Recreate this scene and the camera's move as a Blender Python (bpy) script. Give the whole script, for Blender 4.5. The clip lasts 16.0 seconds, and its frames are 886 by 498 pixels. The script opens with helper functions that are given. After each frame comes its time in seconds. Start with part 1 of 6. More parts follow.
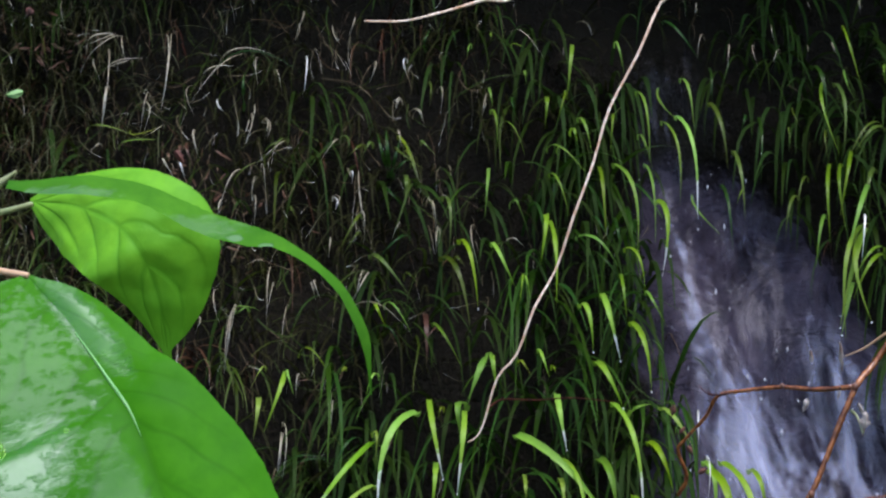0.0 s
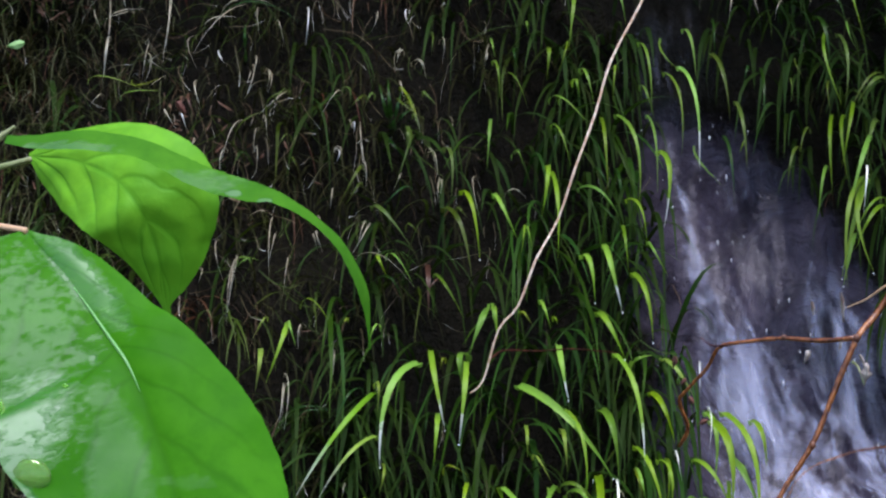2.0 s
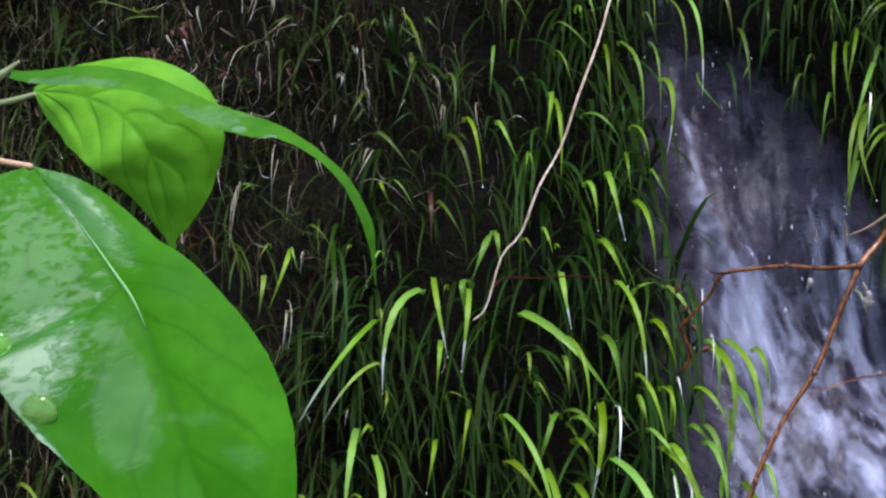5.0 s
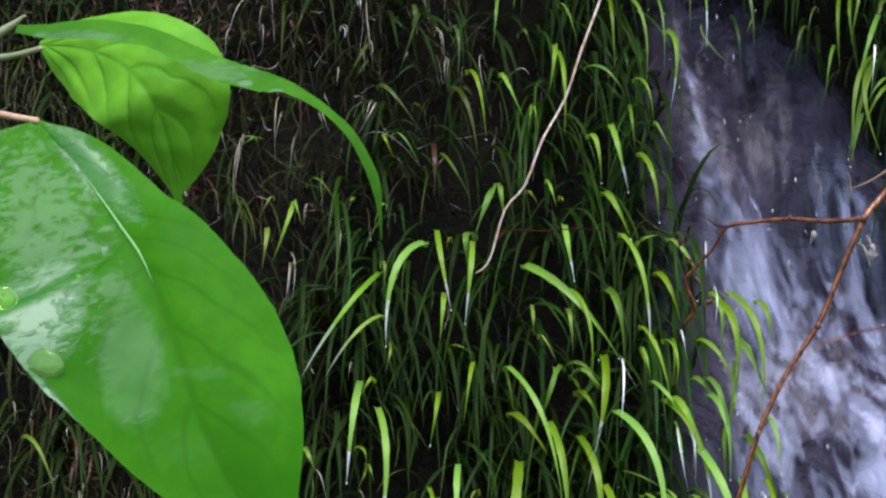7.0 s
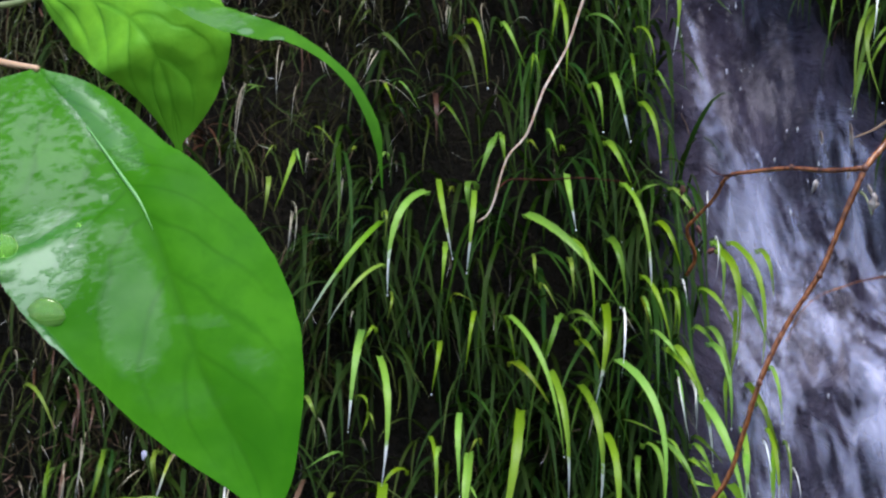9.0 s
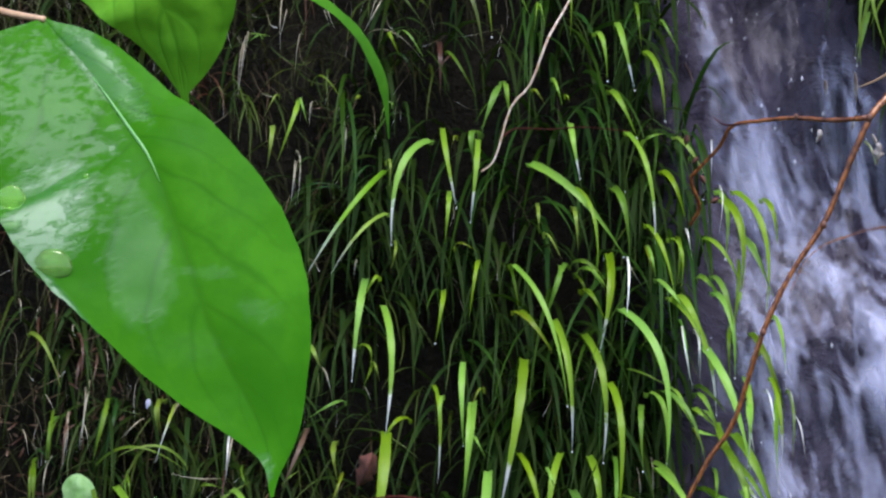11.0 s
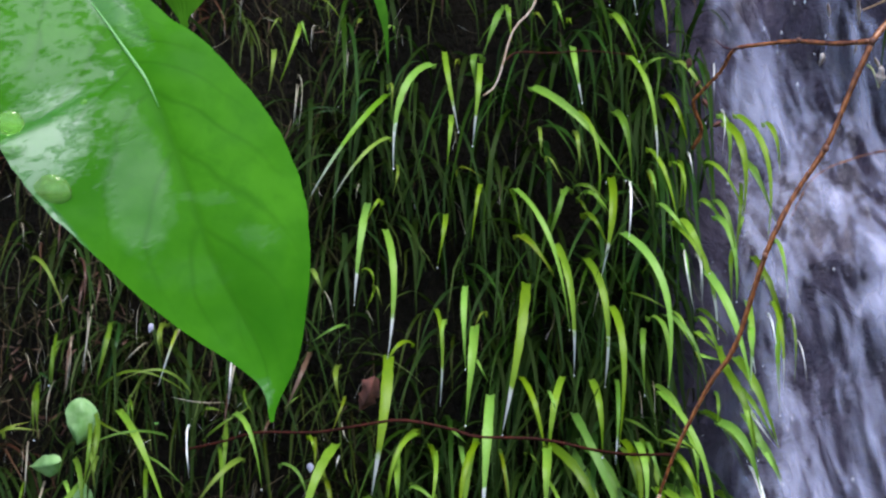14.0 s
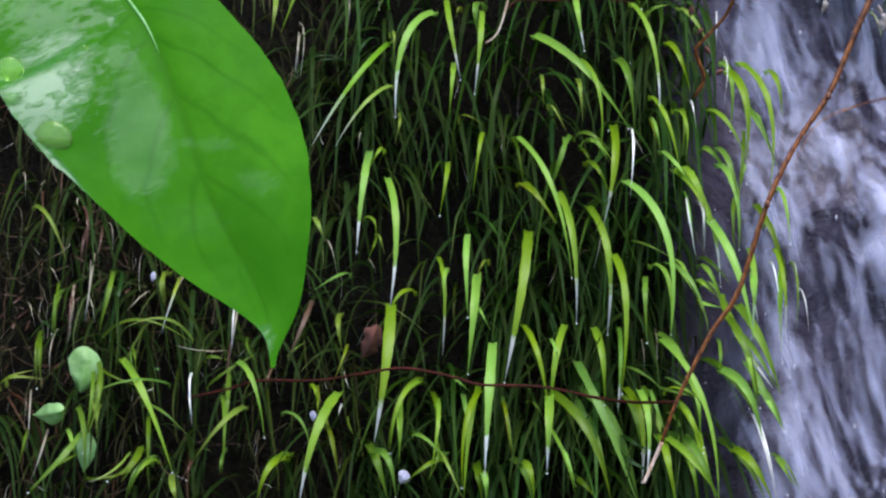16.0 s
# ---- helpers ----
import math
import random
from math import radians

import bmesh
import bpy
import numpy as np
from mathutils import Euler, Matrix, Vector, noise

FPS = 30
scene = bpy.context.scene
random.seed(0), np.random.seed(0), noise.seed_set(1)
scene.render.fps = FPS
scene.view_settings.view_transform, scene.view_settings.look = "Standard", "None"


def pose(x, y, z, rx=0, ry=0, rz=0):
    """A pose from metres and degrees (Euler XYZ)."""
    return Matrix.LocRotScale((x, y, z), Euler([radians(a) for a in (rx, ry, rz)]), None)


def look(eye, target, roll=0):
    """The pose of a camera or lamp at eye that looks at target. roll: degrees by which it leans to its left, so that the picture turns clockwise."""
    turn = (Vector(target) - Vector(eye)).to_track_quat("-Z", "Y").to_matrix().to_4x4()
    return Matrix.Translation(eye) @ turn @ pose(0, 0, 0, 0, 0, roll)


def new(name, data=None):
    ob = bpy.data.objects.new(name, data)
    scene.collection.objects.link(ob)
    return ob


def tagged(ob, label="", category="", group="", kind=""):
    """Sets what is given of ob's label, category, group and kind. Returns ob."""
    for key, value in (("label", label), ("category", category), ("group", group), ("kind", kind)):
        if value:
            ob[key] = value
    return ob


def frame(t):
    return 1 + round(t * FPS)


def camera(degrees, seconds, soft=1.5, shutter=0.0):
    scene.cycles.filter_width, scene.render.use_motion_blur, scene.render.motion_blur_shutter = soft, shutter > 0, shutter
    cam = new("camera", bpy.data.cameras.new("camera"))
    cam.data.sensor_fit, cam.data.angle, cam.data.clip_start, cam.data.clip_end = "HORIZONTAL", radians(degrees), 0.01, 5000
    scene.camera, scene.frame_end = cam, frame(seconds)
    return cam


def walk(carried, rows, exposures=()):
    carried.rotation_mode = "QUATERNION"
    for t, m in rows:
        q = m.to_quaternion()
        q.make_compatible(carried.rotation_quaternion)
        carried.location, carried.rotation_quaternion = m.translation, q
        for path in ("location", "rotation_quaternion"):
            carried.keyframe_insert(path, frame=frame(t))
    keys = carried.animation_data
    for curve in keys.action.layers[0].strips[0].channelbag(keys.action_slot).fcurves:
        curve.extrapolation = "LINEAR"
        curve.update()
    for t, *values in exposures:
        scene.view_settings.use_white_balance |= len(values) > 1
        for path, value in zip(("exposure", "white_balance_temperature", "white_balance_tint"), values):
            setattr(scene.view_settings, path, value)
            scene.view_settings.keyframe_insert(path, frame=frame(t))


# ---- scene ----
cam = camera(20.0, 16.0, soft=2.4)
EYE = 1.5
# seconds, millimetres to the right and up, degrees below level, degrees to the left, degrees of lean
ROWS = [
    (0.0, 1.05, -5.67, -4.848, -0.209, -0.128),
    (0.5, 0.84, -5.75, -4.560, -0.190, -0.119),
    (1.0, 1.05, -5.57, -4.278, -0.177, -0.114),
    (1.5, 1.68, -4.97, -3.988, -0.166, -0.114),
    (2.0, 2.16, -4.18, -3.704, -0.144, -0.122),
    (2.5, 2.25, -3.51, -3.412, -0.134, -0.126),
    (3.0, 2.02, -2.95, -3.142, -0.124, -0.106),
    (3.5, 1.83, -2.30, -2.859, -0.110, -0.078),
    (4.0, 1.80, -1.76, -2.562, -0.110, -0.067),
    (6.5, 0.13, -0.06, -1.146, -0.048, -0.052),
    (7.0, 0.10, -0.11, -0.880, -0.037, -0.033),
    (7.5, 0.16, -0.15, -0.585, -0.042, -0.020),
    (8.0, 0.31, -0.31, -0.297, -0.006, -0.016),
    (8.5, 0.38, -0.38, -0.007, 0.007, 0.000),
    (9.0, 0.52, -0.29, 0.281, 0.008, 0.021),
    (11.5, -0.64, 0.52, 1.738, 0.080, 0.081),
    (12.0, -0.64, 0.41, 2.019, 0.075, 0.087),
    (12.5, -0.45, 0.62, 2.311, 0.098, 0.070),
    (13.0, 0.09, 0.98, 2.606, 0.118, 0.061),
    (13.5, 0.43, 1.14, 2.888, 0.138, 0.047),
    (14.0, 0.43, 0.88, 3.192, 0.139, 0.015),
    (14.5, 0.34, 0.39, 3.491, 0.139, -0.013),
    (15.0, 0.60, 0.13, 3.776, 0.163, -0.039),
    (15.5, 0.88, 0.10, 4.054, 0.173, -0.059),
    (16.0, 0.91, 0.10, 4.359, 0.201, -0.056),
]
walk(cam, [(t, pose(x / 1000, 0, EYE + z / 1000, 90 - down, 0, left) @ pose(0, 0, 0, 0, 0, lean)) for t, x, z, down, left, lean in ROWS])

# ---- light ----
SUN_HIGH, SUN_FROM = radians(67), radians(158)  # elevation, compass bearing with y as north
world = bpy.data.worlds.new("sky")
scene.world = world
world.use_nodes = True
wn, wl = world.node_tree.nodes, world.node_tree.links
sky = wn.new("ShaderNodeTexSky")
sky.sky_type, sky.sun_disc, sky.sun_elevation, sky.sun_rotation = "NISHITA", False, SUN_HIGH, SUN_FROM
wn["Background"].inputs["Strength"].default_value = 0.36
wl.new(sky.outputs["Color"], wn["Background"].inputs["Color"])
sun = new("sun", bpy.data.lights.new("sun", "SUN"))
sun.data.energy, sun.data.angle, sun.data.color = 4.4, radians(30), (1.0, 0.97, 1.01)
sun_way = Vector((math.sin(SUN_FROM) * math.cos(SUN_HIGH), math.cos(SUN_FROM) * math.cos(SUN_HIGH), math.sin(SUN_HIGH)))
sun.matrix_world = look(Vector((0, 0, 6)) + sun_way, (0, 0, 6))
scene.view_settings.exposure = 0.0


# ---- materials ----
class Nodes:
    """A material's node tree, built by short calls."""

    def __init__(self, name):
        self.material = bpy.data.materials.new(name)
        self.material.use_nodes = True
        self.tree = self.material.node_tree
        self.shader = self.tree.nodes["Principled BSDF"]
        self.end = self.tree.nodes["Material Output"]

    def put(self, socket, value):
        if isinstance(value, bpy.types.NodeSocket):
            self.tree.links.new(value, socket)
        elif hasattr(socket, "default_value"):
            if isinstance(value, tuple) and len(value) == 3 and socket.type == "RGBA":
                value = (*value, 1)
            socket.default_value = value

    def node(self, kind, out=0, settings=(), **values):
        n = self.tree.nodes.new("ShaderNode" + kind)
        if kind == "Math":
            n.operation = dict(settings)["operation"]
        if kind == "Mix":
            n.data_type = "RGBA"
        for key, value in values.items():
            self.put(n.inputs[int(key[1:])] if key[0] == "i" and key[1:].isdigit() else n.inputs[key], value)
        return n.outputs[out]

    def math(self, operation, a, b=0.0, c=0.0):
        return self.node("Math", settings=(("operation", operation),), i0=a, i1=b, i2=c)

    def mix(self, factor, a, b):
        return self.node("Mix", 2, i0=factor, i6=a, i7=b)

    def ramp(self, value, low, high, a=0.0, b=1.0):
        return self.node("MapRange", i0=value, i1=low, i2=high, i3=a, i4=b)

    def noise(self, place, scale, detail=4.0, rough=0.55, bend=0.0):
        return self.node("TexNoise", Vector=place, Scale=scale, Detail=detail, Roughness=rough, Distortion=bend)

    def place(self, out="Object", scale=(1, 1, 1), source=None):
        return self.node("Mapping", Vector=source or self.tree.nodes.new("ShaderNodeTexCoord").outputs[out], Scale=scale)

    def bump(self, height, strength=0.3, distance=0.002):
        return self.node("Bump", Height=height, Strength=strength, Distance=distance)

    def set(self, **values):
        for key, value in values.items():
            self.put(self.shader.inputs[key.replace("_", " ")], value)

    def through_light(self, color, share):
        """Lets a share of the light shine through a thin blade."""
        thin = self.node("BsdfTranslucent", Color=color)
        self.put(self.end.inputs["Surface"], self.node("MixShader", i0=share, i1=self.shader.outputs[0], i2=thin))


def blade_material(name, root, body, tip, tip_shine=None, share=0.35, rough=0.32, each="object"):
    """Wet grass: colour runs along the blade, with fine long ribs and blotches."""
    n = Nodes(name)
    uv = n.node("SeparateXYZ", 0, Vector=n.tree.nodes.new("ShaderNodeTexCoord").outputs["UV"])
    along = uv.node.outputs[1]
    if each == "object":
        chance = n.node("ObjectInfo", 5)
    else:
        chance = n.node("NewGeometry", 8)
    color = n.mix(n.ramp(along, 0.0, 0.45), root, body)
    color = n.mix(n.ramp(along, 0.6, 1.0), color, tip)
    # tips turn white: the sky's shine on wet ends is put into the colour
    if tip_shine:
        edge = n.math("ADD", n.ramp(n.noise(n.place("Object"), 120.0), 0.3, 0.7, -0.04, 0.04), along)
        color = n.mix(n.ramp(edge, *tip_shine), color, (0.93, 0.94, 0.93))
    blotch = n.ramp(n.noise(n.place("Object"), 45.0), 0.35, 0.75, 0.0, 0.5)
    color = n.mix(blotch, color, n.mix(0.5, color, (body[0] * 1.5, body[1] * 1.15, body[2] * 0.6)))
    fine = n.noise(n.place("Object"), 260.0, 3.0, 0.6)
    color = n.mix(n.ramp(fine, 0.3, 0.7, 0.0, 0.5), color, n.mix(0.3, color, (0.02, 0.05, 0.0)))
    shift = n.node("HueSaturation", Hue=n.ramp(chance, 0, 1, 0.485, 0.515), Saturation=n.ramp(chance, 0, 1, 1.05, 0.9), Value=n.ramp(chance, 0, 1, 0.72, 1.2), Color=color)
    ribs = n.math("SINE", n.math("MULTIPLY", uv, 40.0))
    n.set(Base_Color=shift, Roughness=rough, Specular_IOR_Level=0.3 if each == "object" else 0.08, Normal=n.bump(ribs, 0.25, 0.0005))
    n.through_light(shift, share)
    return n.material


MAT = {
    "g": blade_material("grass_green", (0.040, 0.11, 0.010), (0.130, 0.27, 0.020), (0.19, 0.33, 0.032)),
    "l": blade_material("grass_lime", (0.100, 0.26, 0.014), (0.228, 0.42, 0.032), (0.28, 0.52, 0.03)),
    "lp": blade_material("grass_lime_shining_tip", (0.100, 0.26, 0.014), (0.228, 0.42, 0.032), (0.28, 0.50, 0.05), (0.79, 0.83)),
    "gp": blade_material("grass_green_shining_tip", (0.04, 0.12, 0.006), (0.12, 0.28, 0.014), (0.18, 0.32, 0.05), (0.79, 0.83)),
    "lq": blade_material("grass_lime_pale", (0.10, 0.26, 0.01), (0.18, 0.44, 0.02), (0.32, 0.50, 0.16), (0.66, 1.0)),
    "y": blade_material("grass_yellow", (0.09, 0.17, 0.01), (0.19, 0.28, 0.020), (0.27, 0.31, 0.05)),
    "yp": blade_material("grass_yellow_shining_tip", (0.14, 0.24, 0.01), (0.30, 0.40, 0.02), (0.36, 0.38, 0.08), (0.55, 0.85)),
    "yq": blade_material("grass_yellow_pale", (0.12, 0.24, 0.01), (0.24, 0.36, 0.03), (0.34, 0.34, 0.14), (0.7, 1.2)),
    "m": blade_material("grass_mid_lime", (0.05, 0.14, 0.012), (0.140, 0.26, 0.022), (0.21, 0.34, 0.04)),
    # olive dulled further: the shade over the upper blades is put into it
    "o": blade_material("grass_olive_shaded", (0.030, 0.055, 0.008), (0.075, 0.125, 0.016), (0.15, 0.19, 0.05)),
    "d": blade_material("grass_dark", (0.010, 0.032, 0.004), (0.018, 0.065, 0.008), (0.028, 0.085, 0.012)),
    "s": blade_material("straw", (0.14, 0.12, 0.07), (0.50, 0.45, 0.34), (0.88, 0.84, 0.76), share=0.2),
    # whole blade painted near white for the same wet shine
    "w": blade_material("shining_white_blade", (0.7, 0.76, 0.72), (0.88, 0.9, 0.9), (0.9, 0.9, 0.9), share=0.2, rough=0.2),
    "b": blade_material("brown_stalk", (0.045, 0.018, 0.013), (0.085, 0.040, 0.030), (0.14, 0.080, 0.060), share=0.1),
}
# inner grass: shade between the blades is put into its dark greens and olives
UNDER_GREEN = blade_material("undergrowth_green_shaded", (0.024, 0.038, 0.009), (0.020, 0.045, 0.007), (0.028, 0.060, 0.009), rough=0.5, each="island")
UNDER_OLIVE = blade_material("undergrowth_olive_shaded", (0.014, 0.012, 0.006), (0.021, 0.021, 0.007), (0.044, 0.040, 0.014), rough=0.5, each="island")
UNDER_STRAW = blade_material("undergrowth_straw", (0.022, 0.013, 0.009), (0.065, 0.038, 0.022), (0.27, 0.19, 0.12), share=0.15, each="island")
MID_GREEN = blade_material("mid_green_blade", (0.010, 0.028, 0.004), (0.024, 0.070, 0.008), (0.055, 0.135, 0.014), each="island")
WISP = blade_material("bleached_wisp_and_glint", (0.03, 0.024, 0.014), (0.17, 0.14, 0.09), (0.88, 0.86, 0.80), share=0.15, each="island")
STRAY = blade_material("stray_olive_blade", (0.015, 0.025, 0.006), (0.040, 0.070, 0.010), (0.13, 0.17, 0.04), each="island")
GREY = blade_material("grey_green_stem", (0.02, 0.022, 0.010), (0.050, 0.058, 0.024), (0.16, 0.16, 0.09), each="island")
MAT_RED = blade_material("red_stalk", (0.025, 0.010, 0.006), (0.060, 0.022, 0.014), (0.12, 0.06, 0.04), share=0.1, each="island")


def bank_material():
    """Dark soil with litter, running into bare wet rock where the water has washed it (UV x says how much)."""
    n = Nodes("wet_earth_and_rock")
    p = n.place("Object")
    grain, lumps = n.noise(p, 90.0, 8.0), n.noise(p, 14.0, 5.0)
    litter = n.noise(n.place("Object", (1, 1, 0.3)), 160.0, 3.0, 0.7, 1.5)
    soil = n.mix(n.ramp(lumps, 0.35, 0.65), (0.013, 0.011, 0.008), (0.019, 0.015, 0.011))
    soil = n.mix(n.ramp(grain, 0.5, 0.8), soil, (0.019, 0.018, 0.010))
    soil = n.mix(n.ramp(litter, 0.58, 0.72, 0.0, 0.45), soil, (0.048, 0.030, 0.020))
    stone = n.noise(p, 11.0, 6.0, 0.6, 0.8)
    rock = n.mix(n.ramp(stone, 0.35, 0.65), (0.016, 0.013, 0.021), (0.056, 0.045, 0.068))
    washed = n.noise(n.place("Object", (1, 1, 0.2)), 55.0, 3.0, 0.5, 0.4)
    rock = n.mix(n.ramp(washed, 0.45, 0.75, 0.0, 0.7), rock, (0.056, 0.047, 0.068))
    bare = n.node("SeparateXYZ", 0, Vector=n.tree.nodes.new("ShaderNodeTexCoord").outputs["UV"])
    bare = n.ramp(n.math("ADD", bare, n.ramp(lumps, 0.3, 0.7, -0.25, 0.25)), 0.35, 0.65)
    rough = n.math("MULTIPLY", n.math("ADD", grain, litter), n.ramp(bare, 0, 1, 1.0, 0.12))
    height = n.math("ADD", rough, n.math("MULTIPLY", stone, 1.5))
    n.set(Base_Color=n.mix(bare, soil, rock), Roughness=n.ramp(bare, 0, 1, 0.9, 0.7), Specular_IOR_Level=0.08, Normal=n.bump(height, 1.0, 0.02))
    return n.material


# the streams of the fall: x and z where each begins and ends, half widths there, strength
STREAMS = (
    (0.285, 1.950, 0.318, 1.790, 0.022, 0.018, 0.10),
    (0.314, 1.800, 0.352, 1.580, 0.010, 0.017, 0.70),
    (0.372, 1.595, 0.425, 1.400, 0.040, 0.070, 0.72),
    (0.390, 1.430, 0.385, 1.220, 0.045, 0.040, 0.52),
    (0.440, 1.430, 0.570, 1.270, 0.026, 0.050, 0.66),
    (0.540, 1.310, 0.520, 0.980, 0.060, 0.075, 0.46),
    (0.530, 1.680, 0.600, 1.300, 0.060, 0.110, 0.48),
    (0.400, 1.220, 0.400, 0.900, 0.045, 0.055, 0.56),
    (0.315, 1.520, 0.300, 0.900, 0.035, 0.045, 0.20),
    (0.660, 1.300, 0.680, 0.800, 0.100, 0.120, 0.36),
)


def water_material(name, fine, broad, share, low, high, cover, seed):
    """A falling veil: white where a stream is thick, broken into flecks where it is thin, clear film between. UV runs across the fall and up it."""
    n = Nodes(name)
    whole = n.tree.nodes.new("ShaderNodeTexCoord").outputs["Object"]
    spot = n.node("SeparateXYZ", 0, Vector=whole)
    x, z = spot, spot.node.outputs[2]
    # the flecks lean with the fall, which drifts aside as it drops
    lean = n.node("CombineXYZ", 0, X=n.math("ADD", x, n.math("MULTIPLY", z, 0.22)), Y=spot.node.outputs[1], Z=z)
    streak = n.noise(n.node("Mapping", Vector=lean, Scale=fine, Location=(seed, seed, seed)), 1.0, 2.0, 0.5, 0.4)
    cloud = n.noise(n.node("Mapping", Vector=lean, Scale=broad, Location=(seed, 0.0, seed)), 1.0, 3.0, 0.5, 0.45)
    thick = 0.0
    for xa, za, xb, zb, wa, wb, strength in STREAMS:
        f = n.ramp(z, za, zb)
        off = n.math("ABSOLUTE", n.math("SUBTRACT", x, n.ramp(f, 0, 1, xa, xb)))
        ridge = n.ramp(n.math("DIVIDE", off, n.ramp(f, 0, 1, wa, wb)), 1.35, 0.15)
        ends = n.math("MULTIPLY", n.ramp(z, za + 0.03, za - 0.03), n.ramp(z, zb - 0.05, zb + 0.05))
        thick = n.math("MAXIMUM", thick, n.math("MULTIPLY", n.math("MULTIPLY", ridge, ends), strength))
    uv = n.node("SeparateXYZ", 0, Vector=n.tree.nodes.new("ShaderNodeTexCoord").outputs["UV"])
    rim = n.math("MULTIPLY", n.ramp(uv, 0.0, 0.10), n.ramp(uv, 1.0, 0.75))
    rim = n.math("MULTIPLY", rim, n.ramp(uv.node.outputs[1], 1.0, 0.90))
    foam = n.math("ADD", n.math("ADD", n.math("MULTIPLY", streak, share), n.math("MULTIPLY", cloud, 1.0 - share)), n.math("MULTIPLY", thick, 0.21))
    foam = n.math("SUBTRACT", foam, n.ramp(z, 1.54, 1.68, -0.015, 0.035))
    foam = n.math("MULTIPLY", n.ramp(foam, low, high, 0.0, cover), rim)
    n.set(Base_Color=(0.45, 0.46, 0.63), Roughness=0.6, Specular_IOR_Level=0.2, Normal=n.bump(streak, 0.3, 0.006))
    clear = n.node("BsdfTransparent", Color=(0.97, 0.97, 0.98))
    gloss = n.node("BsdfGlossy", Color=(0.8, 0.8, 0.95), Roughness=0.2, Normal=n.bump(streak, 0.4, 0.006))
    film = n.node("MixShader", i0=n.math("MULTIPLY", rim, 0.005), i1=clear, i2=gloss)
    n.put(n.end.inputs["Surface"], n.node("MixShader", i0=foam, i1=film, i2=n.shader.outputs[0]))
    return n.material


def drop_material():
    n = Nodes("leaf_tinted_drop")
    # green tint stands in for the leaf showing through the drop
    n.set(Base_Color=(0.55, 0.90, 0.25), Roughness=0.02, IOR=1.33, Transmission_Weight=0.86)
    return n.material


def bead_material():
    n = Nodes("white_glint_bead")
    # white base paints in the glint that clear beads lack
    n.set(Base_Color=(0.92, 0.94, 0.96), Roughness=0.05, IOR=1.33, Transmission_Weight=0.35)
    return n.material


def spray_material():
    n = Nodes("white_water_spray")
    n.set(Base_Color=(0.80, 0.82, 0.90), Roughness=0.15)
    return n.material


def leaf_material(name, dark, light, vein, pairs, slant, vein_share, share, rough, coat=0.4, relief=0.0003, stray=0.12, wet=()):
    """A broad leaf: side veins off the midrib, paler blotches, waxy gloss."""
    n = Nodes(name)
    uv = n.node("SeparateXYZ", 0, Vector=n.tree.nodes.new("ShaderNodeTexCoord").outputs["UV"])
    s = uv.node.outputs[1]
    q = n.math("ABSOLUTE", n.math("SUBTRACT", n.math("MULTIPLY", uv, 2.0), 1.0))
    p = n.place("Object")
    wander = n.ramp(n.noise(p, 40.0, 2.0), 0.3, 0.7, -stray, stray)
    phase = n.math("ADD", n.math("SUBTRACT", n.math("MULTIPLY", s, pairs), n.math("MULTIPLY", n.math("POWER", q, 1.3), slant)), wander)
    near = n.math("ABSOLUTE", n.math("SUBTRACT", n.math("FRACT", phase), 0.5))
    side = n.ramp(near, 0.39, 0.5)
    side = n.math("MULTIPLY", n.math("MULTIPLY", side, n.ramp(q, 0.95, 0.5)), n.ramp(s, 0.92, 0.7))
    mid = n.ramp(q, 0.07, 0.0)
    lines = n.math("MAXIMUM", side, mid)
    cells = n.node("TexVoronoi", Vector=p, Scale=260.0)
    blotch = n.ramp(n.noise(p, 26.0, 4.0), 0.3, 0.7)
    color = n.mix(blotch, dark, light)
    color = n.mix(n.ramp(cells, 0.0, 0.006, 0.10, 0.0), color, light)
    color = n.mix(n.math("MULTIPLY", lines, vein_share), color, vein)
    mottle = n.noise(p, 170.0, 4.0, 0.6, 0.3)
    color = n.mix(n.ramp(mottle, 0.4, 0.72, 0.0, 0.5), color, dark)
    dents = n.math("ADD", n.noise(p, 80.0, 1.0, 0.4, 0.2), n.math("MULTIPLY", mottle, 0.10))
    # rain on the blade, glossier where the sky's sheen is painted in: place, half sizes, slant, how far it is broken
    # up, depth, softness of its edge
    film = 0.0
    spot = n.node("SeparateXYZ", 0, Vector=p)
    turned = n.node("Mapping", Vector=p, Rotation=(0.0, radians(35), 0.0))
    ragged = n.noise(n.node("Mapping", Vector=turned, Scale=(0.3, 1.0, 1.0)), 420.0, 4.0, 0.6, 0.3)
    for (x, z), wide, high, lean, broken, deep, soft in wet:
        u, v = n.math("SUBTRACT", spot, x), n.math("SUBTRACT", spot.node.outputs[2], z)
        u = n.math("ADD", u, n.math("MULTIPLY", v, lean))
        far = n.math("ADD", n.math("POWER", n.math("DIVIDE", u, wide), 2.0), n.math("POWER", n.math("DIVIDE", v, high), 2.0))
        far = n.math("ADD", far, n.ramp(ragged, 0.3, 0.7, -broken, broken))
        film = n.math("MAXIMUM", film, n.ramp(far, 1.0 + soft, 1.0 - soft, 0.0, deep))
    gloss = n.ramp(film, 0, 1, 0.025, 0.95) if wet else 0.17
    sleek = n.ramp(film, 0, 1, 1.0, 0.8) if wet else 1.0
    dents = n.math("MULTIPLY", dents, n.ramp(film, 0.1, 0.5, 1.0, 0.35))
    height = n.math("ADD", dents, n.math("MULTIPLY", lines, -0.07 * vein_share))
    height = n.math("ADD", height, n.math("MULTIPLY", n.math("MULTIPLY", film, ragged), 0.10))
